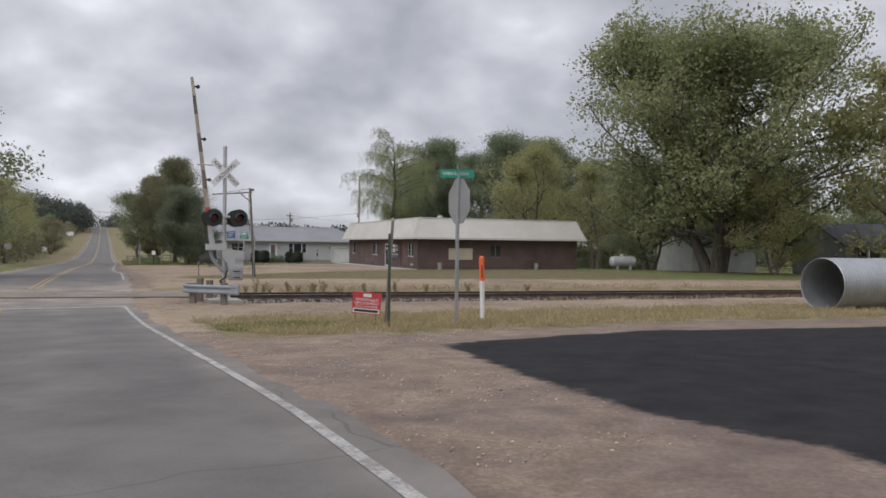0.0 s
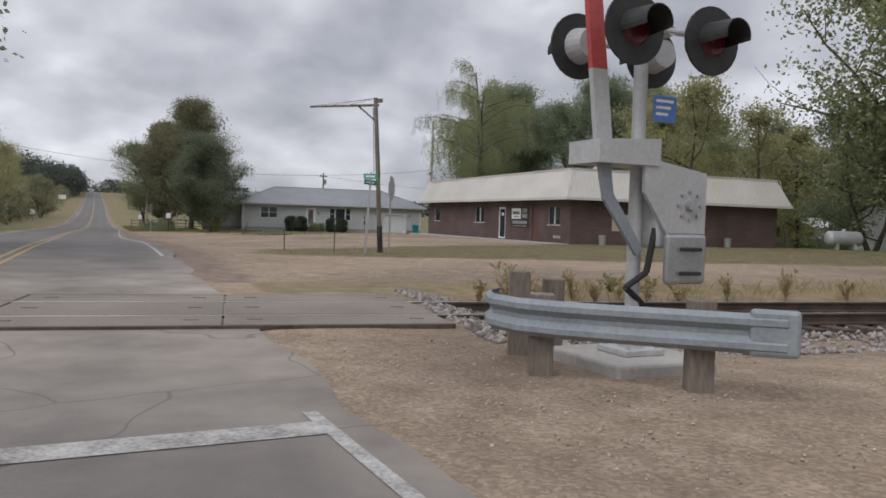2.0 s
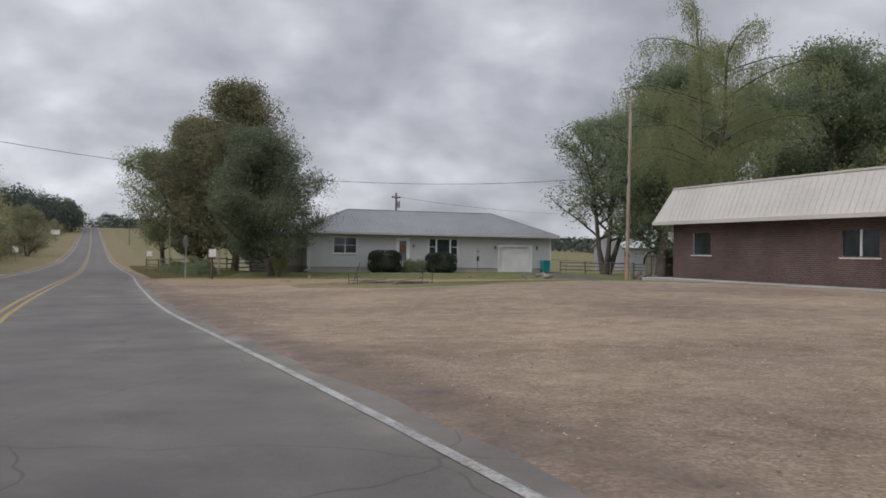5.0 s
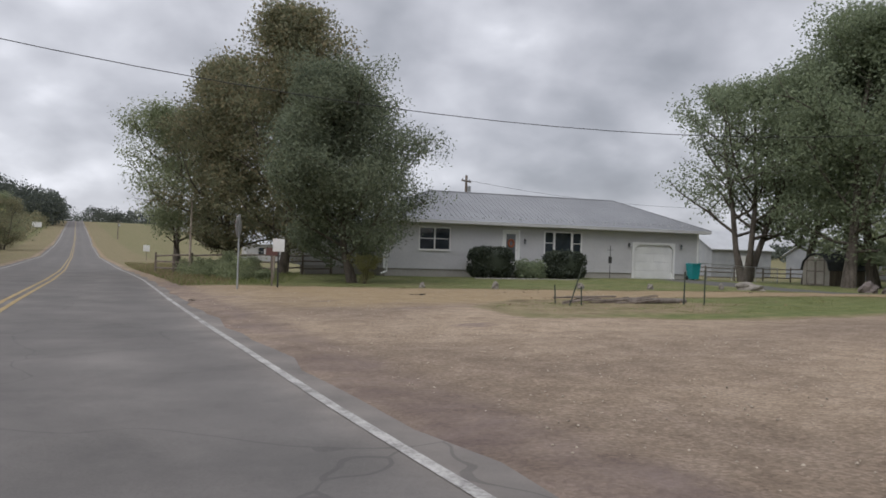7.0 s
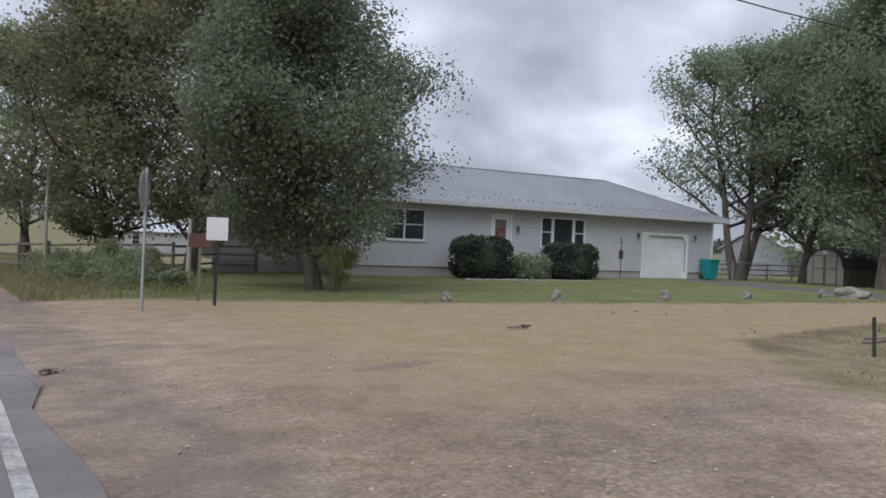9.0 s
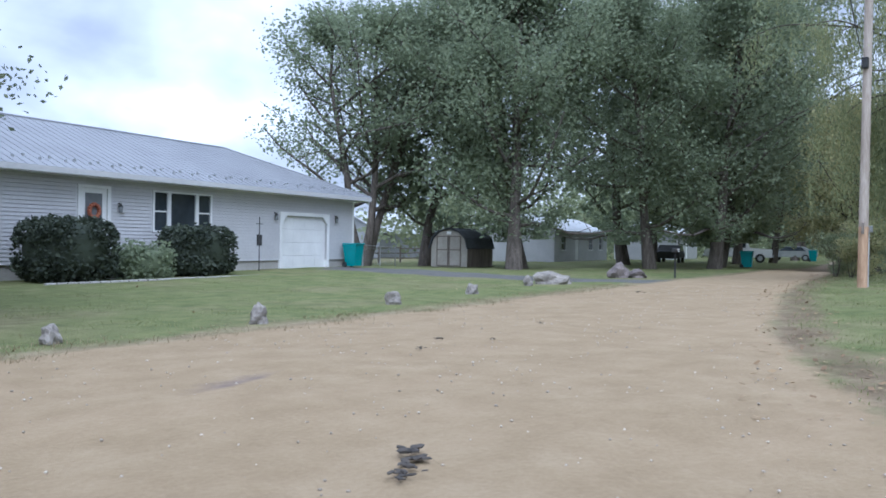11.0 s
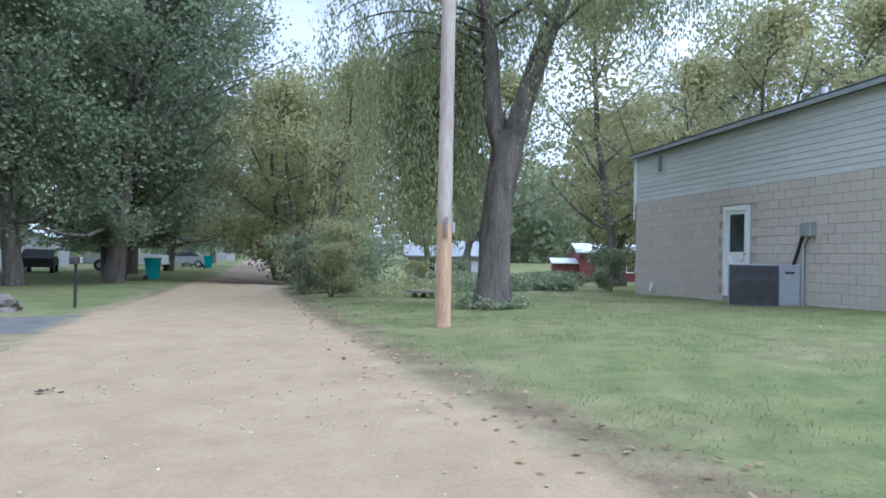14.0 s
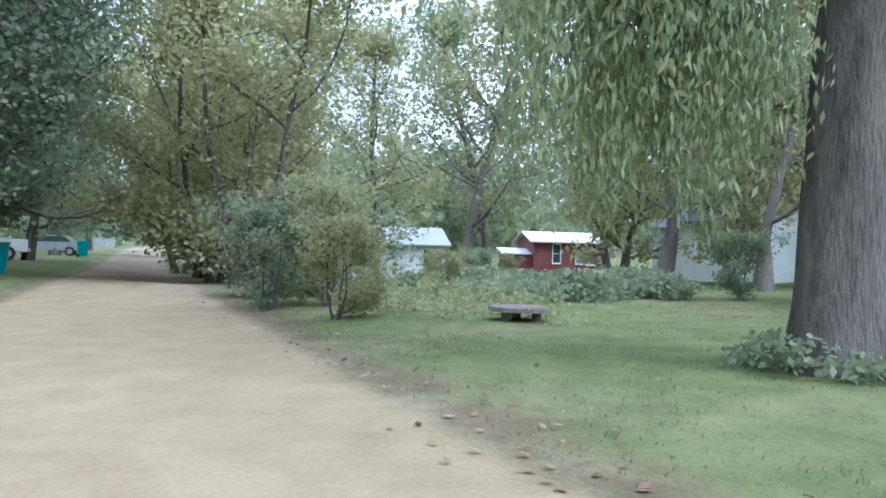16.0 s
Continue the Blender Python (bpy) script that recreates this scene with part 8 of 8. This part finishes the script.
rs, rn_ = r9.uniform(104.5, 118, 40), r9.uniform(5.4, 8.0, 40)
rank = np.stack(from_sn(rs, edge_n(rs) + rn_ - 3.0), -1)
woods("rank_weeds", rank, r9.uniform(0.5, 1.25, 40), r9.uniform(0.35, 0.75, 40), 0.085, LEAF_MID, 41, "rank green weeds and brambles beside the highway", 320, "weeds")


def thin_pole(x, y, h, label):
    t = thing("wooden_pole", (x, y, gz(x, y)), 0, label, "pole")
    part("pole", rod((0, 0, -0.4), (0.03, 0, h), 0.075, 0.055, seg=10), POLE_WOOD, t)


thin_pole(-41.6, 103.6, 4.2, "thin weathered wooden pole among the roadside weeds")
thin_pole(-35.3, 95.4, 1.9, "low wooden stake on the lawn by the stop sign")


# ---- grass, weeds, loose stones and fallen leaves ----
def blades(name, poly, count, height, mt, seed, label, away=None, width=0.0055, lean=0.5, clump=0.2):
    """Grass blades over an outline in (s, n)."""
    rng = np.random.default_rng(seed)
    ss, nn = [p[0] for p in poly], [p[1] for p in poly]
    s, n = rng.uniform(min(ss), max(ss), count * 3), rng.uniform(min(nn), max(nn), count * 3)
    keep = inside(poly, s, n) > 0
    for other in away or ():
        keep &= inside(other, s, n) < -0.12 + rng.normal(0, 0.12, len(s))
    # tufts
    keep &= (np.sin(s * 2.3 + np.sin(n * 1.9)) * np.sin(n * 2.1 + np.cos(s * 1.7)) + rng.uniform(-0.9, 1.3, len(s))) > clump
    s, n = s[keep][:count], n[keep][:count]
    x, y = from_sn(s, n)
    k = len(x)
    base = np.stack([x, y, ground(x, y) - 0.01], -1)
    h = height * rng.uniform(0.45, 1.25, (k, 1))
    a = rng.uniform(0, 2 * np.pi, k)
    out = np.stack([np.cos(a), np.sin(a), np.zeros(k)], -1)
    side = np.stack([-np.sin(a), np.cos(a), np.zeros(k)], -1) * width * rng.uniform(0.7, 1.5, (k, 1)) * (0.6 + height * 4)
    mid = base + out * h * lean * 0.35 + np.array([0, 0, 1]) * h * 0.6
    tip = base + out * h * lean + np.array([0, 0, 1]) * h
    ob = part(name, quads_mesh(name, np.stack([base - side, base + side, tip, mid - side * 0.8], 1)), mt, None)
    return tagged(ob, label, "grass", kind="stuff")


CORNER_LAWN = [(90.6, 12.5), (90.9, 17), (90.6, 26), (89.8, 34), (88.2, 46), (80, 46), (80, 35), (81.5, 26), (83, 15), (85, 10.2), (87.4, 9.6)]
FRONT_LAWN = [(102, 5.5), (98.5, 12.8), (97.4, 18), (95.2, 29.6), (97, 31.2), (104, 31.5), (107.5, 26), (110, 20), (112, 12), (112, 6)]
VERGE = [(13.6, 3.2), (15.5, 2.5), (19.2, 2.2), (20.3, 4), (20.2, 9), (19.4, 16), (15.8, 34), (9.5, 34), (12.6, 15), (13.4, 8)]
blades("lawn_grass", CORNER_LAWN, 46000, 0.036, GRASS_GREEN, 71, "short green grass of the corner lawn", (LOT,))
blades("lawn_grass", FRONT_LAWN, 34000, 0.028, GRASS_GREEN, 72, "short mown grass of the front lawn", (LOT, DRIVE))
blades("dry_fringe", [(102.5, 4.5), (98.0, 12.0), (96.7, 18.0), (94.4, 29.6), (95.6, 30.2), (97.9, 18.4), (99.3, 12.8), (103, 6)], 14000, 0.05, GRASS_DRY, 73, "dry tan fringe between lawn and gravel")
blades("strip_grass", STRIP, 8000, 0.05, GRASS_GREEN, 74, "thin grass of the strip beside the street", (LOT,))
blades("strip_grass", STRIP, 7000, 0.06, GRASS_DRY, 75, "dry grass of the strip beside the street", (LOT,))
GRASS_TAN = leafy("tan_seeding_grass", (0.33, 0.275, 0.155), (0.45, 0.375, 0.215), (0.57, 0.48, 0.29), 0.6)
blades("verge_grass", VERGE, 50000, 0.11, GRASS_TAN, 76, "feathery tan seeding grass of the verge before the tracks", (MOUTH, TARLOT), width=0.0015, lean=0.9, clump=0.45)
blades("verge_grass", VERGE, 9000, 0.2, GRASS_TAN, 83, "tall thin seed stalks standing over the verge grass", (MOUTH, TARLOT), width=0.0011, lean=0.45, clump=0.75)
blades("verge_grass", VERGE, 11000, 0.07, GRASS_GREEN, 77, "fresh green blades low in the dry verge", (MOUTH, TARLOT), width=0.003, clump=0.7)
blades("verge_grass", [(15.3, 2.5), (16.9, 2.4), (17.3, 4.2), (16.2, 5.0), (15.2, 4.4)], 3200, 0.11, GRASS_GREEN, 84, "lush green tufts at the roadside edge of the verge", width=0.0026, lean=0.8, clump=0.75)
blades("far_verge", [(101, 4.0), (112, 4.3), (150, 5.5), (150, 10), (112, 8), (101.5, 6.0)], 12000, 0.22, GRASS_DRY, 78, "rough dry grass beside the highway", width=0.004, clump=0.5)
blades("far_verge", [(101, 4.0), (112, 4.3), (150, 5.5), (150, 12), (112, 12), (101.5, 8.0)], 14000, 0.20, GRASS_GREEN, 81, "rank green grass among the dry stalks of the verge", width=0.005, clump=0.4)
TRACK_WEEDS = [(34.0, 6.4), (35.2, 6.6), (35.4, 9), (34.2, 18), (29.6, 48), (28.4, 48), (33.0, 17)]
blades("track_weeds", TRACK_WEEDS, 9000, 0.26, GRASS_TAN, 79, "dry weeds between track and gravel street", width=0.0014, lean=0.6, clump=0.8)


def dry_weed(s, n, h, w, seed, mt=GRASS_TAN, label="feathery dry tan weed beside the tracks"):
    """Thin branching stems set with many tiny dry seed heads."""
    rng = np.random.default_rng(seed)
    x, y = from_sn(s, n)
    x, y = float(x), float(y)
    t = thing("weed", (x, y, gz(x, y)), 0, label, "weed", "weeds by the tracks")
    bm, heads = bmesh.new(), []
    for k in range(9):
        a, out, top = rng.uniform(0, 2 * math.pi), w * rng.uniform(0.2, 1.0), h * rng.uniform(0.55, 1.0)
        foot, mid, tip = Vector((0, 0, -0.05)), Vector((math.cos(a) * out * 0.4, math.sin(a) * out * 0.4, top * 0.55)), Vector((math.cos(a) * out, math.sin(a) * out, top))
        tube(bm, foot, mid, 0.004, seg=4)
        tube(bm, mid, tip, 0.003, seg=4)
        for j in range(8):
            f = rng.uniform(0.15, 1.0)
            p = (foot.lerp(mid, f * 2) if f < 0.5 else mid.lerp(tip, f * 2 - 1))
            b = rng.uniform(0, 2 * math.pi)
            q = p + Vector((math.cos(b), math.sin(b), 1.1)) * h * 0.13 * rng.uniform(0.6, 1.3)
            tube(bm, p, q, 0.002, seg=3)
            heads += [np.array(p.lerp(q, g)) + rng.normal(0, 0.012, 3) for g in rng.uniform(0.2, 1.05, 16)]
    part("stem", bm, mt, t)
    part("seed_head", leaf_quads(rng, np.array(heads), 0.026, name="seed_head"), mt, t)


for k, (ws, wn, wh, ww) in enumerate(((34.3, 6.75, 0.75, 0.3), (34.5, 7.1, 0.62, 0.3), (34.15, 7.3, 0.5, 0.3), (34.5, 6.3, 0.42, 0.22), (34.25, 8.2, 0.62, 0.25), (34.1, 8.6, 0.45, 0.3), (34.2, 9.2, 0.5, 0.3),
                                      (33.9, 9.7, 0.68, 0.28), (33.8, 10.4, 0.45, 0.3), (33.7, 11.6, 0.55, 0.3), (33.5, 13.0, 0.7, 0.3), (33.2, 14.5, 0.45, 0.3), (32.9, 16.5, 0.6, 0.3), (32.4, 19.5, 0.5, 0.35))):
    dry_weed(ws, wn, wh, ww, 200 + k)
dry_weed(34.8, 9.5, 0.42, 0.22, 231, GRASS_GREEN, "small leafy green weed beside the tracks")
blades("track_weeds", [(28.6, 10), (28.8, 9), (26.8, 20), (22.0, 46), (20.5, 46), (25.4, 20)], 7000, 0.25, GRASS_DRY, 80, "dry weeds on the near side of the ballast", width=0.003, lean=0.4)

rng = np.random.default_rng(12)


def scatter(poly, count, seed):
    r = np.random.default_rng(seed)
    s, n = r.uniform(min(p[0] for p in poly), max(p[0] for p in poly), count), r.uniform(min(p[1] for p in poly), max(p[1] for p in poly), count)
    k = inside(poly, s, n) > 0
    x, y = from_sn(s[k], n[k])
    return np.stack([x, y, ground(x, y) + 0.004], -1)


chips("loose_gravel", np.concatenate([scatter([(84, 2.6), (101, 4), (96.5, 18), (94, 30), (91, 30), (91, 14), (87, 8), (84, 7)], 5000, 1), scatter([(36.5, 2.5), (66, 3), (82, 3), (82, 9), (52, 14), (46, 4.4), (44, 8), (36.6, 18)], 9000, 2),
                                      scatter([(4, 1.9), (30, 1.7), (29, 10), (19.5, 9), (12.8, 7.5), (11, 4.4), (4, 4.0)], 8000, 3)]), 0.013, GRAVEL_CHIP, None, 15, "loose pale limestone gravel")
fallen = np.concatenate([scatter([(91.4, 12), (91.3, 26), (90.4, 34), (89.2, 44), (87.8, 44), (89.2, 33), (90.0, 26), (90.0, 12)], 1500, 5), scatter(CORNER_LAWN, 220, 6), scatter(FRONT_LAWN, 60, 7)])
fr = np.random.default_rng(2)
count = len(fallen)
turn, size = fr.uniform(0, 2 * np.pi, count), fr.uniform(0.02, 0.045, (count, 1))
out = np.stack([np.cos(turn), np.sin(turn), fr.normal(0, 0.25, count)], -1) * size
side = np.stack([-np.sin(turn), np.cos(turn), fr.normal(0, 0.25, count)], -1) * size * 0.62
mid = fallen + (0, 0, 0.022)
leaves = part("fallen_leaves", quads_mesh("fallen_leaves", np.stack([mid - out, mid + side, mid + out, mid - side], 1)), LEAF_FALL, None)
tagged(leaves, "scattered brown fallen leaves along the grass edge", "leaves", kind="stuff")


# ---- concrete blocks of the end wall ----
def end_wall_blocks():
    wall_end = next(o for o in shop.children if o.name.startswith("block_end"))
    bm = block(-0.1975, 0.1975, -0.019, 0.006, 0.0025, 0.1975, soft=0.006)
    me = bpy.data.meshes.new("concrete_block")
    bm.to_mesh(me)
    bm.free()
    me.materials.append(BLOCK)
    half = bpy.data.meshes.new("concrete_block")
    bm = block(-0.0975, 0.0975, -0.019, 0.006, 0.0025, 0.1975, soft=0.006)
    bm.to_mesh(half)
    bm.free()
    half.materials.append(BLOCK)
    rnd = random.Random(6)
    for row in range(17):
        z = 3.2 + row * 0.2 - 0.16
        x = -0.2 if row % 2 == 0 else -0.4
        first = True
        while x > -11.6:
            if row % 2 and first:
                ob = new("concrete_block", half)
                ob.parent, ob.matrix_basis = wall_end, pose(-0.1, 0, z)
                first = False
            clear = not (-6.3 < x < -4.85 and z > 3.55 and z < 6.0)
            if clear and x < -0.21 or clear and row % 2 == 0:
                ob = new("concrete_block", me)
                ob.parent, ob.matrix_basis = wall_end, pose(x, rnd.uniform(-0.002, 0.002), z)
            x -= 0.4


end_wall_blocks()
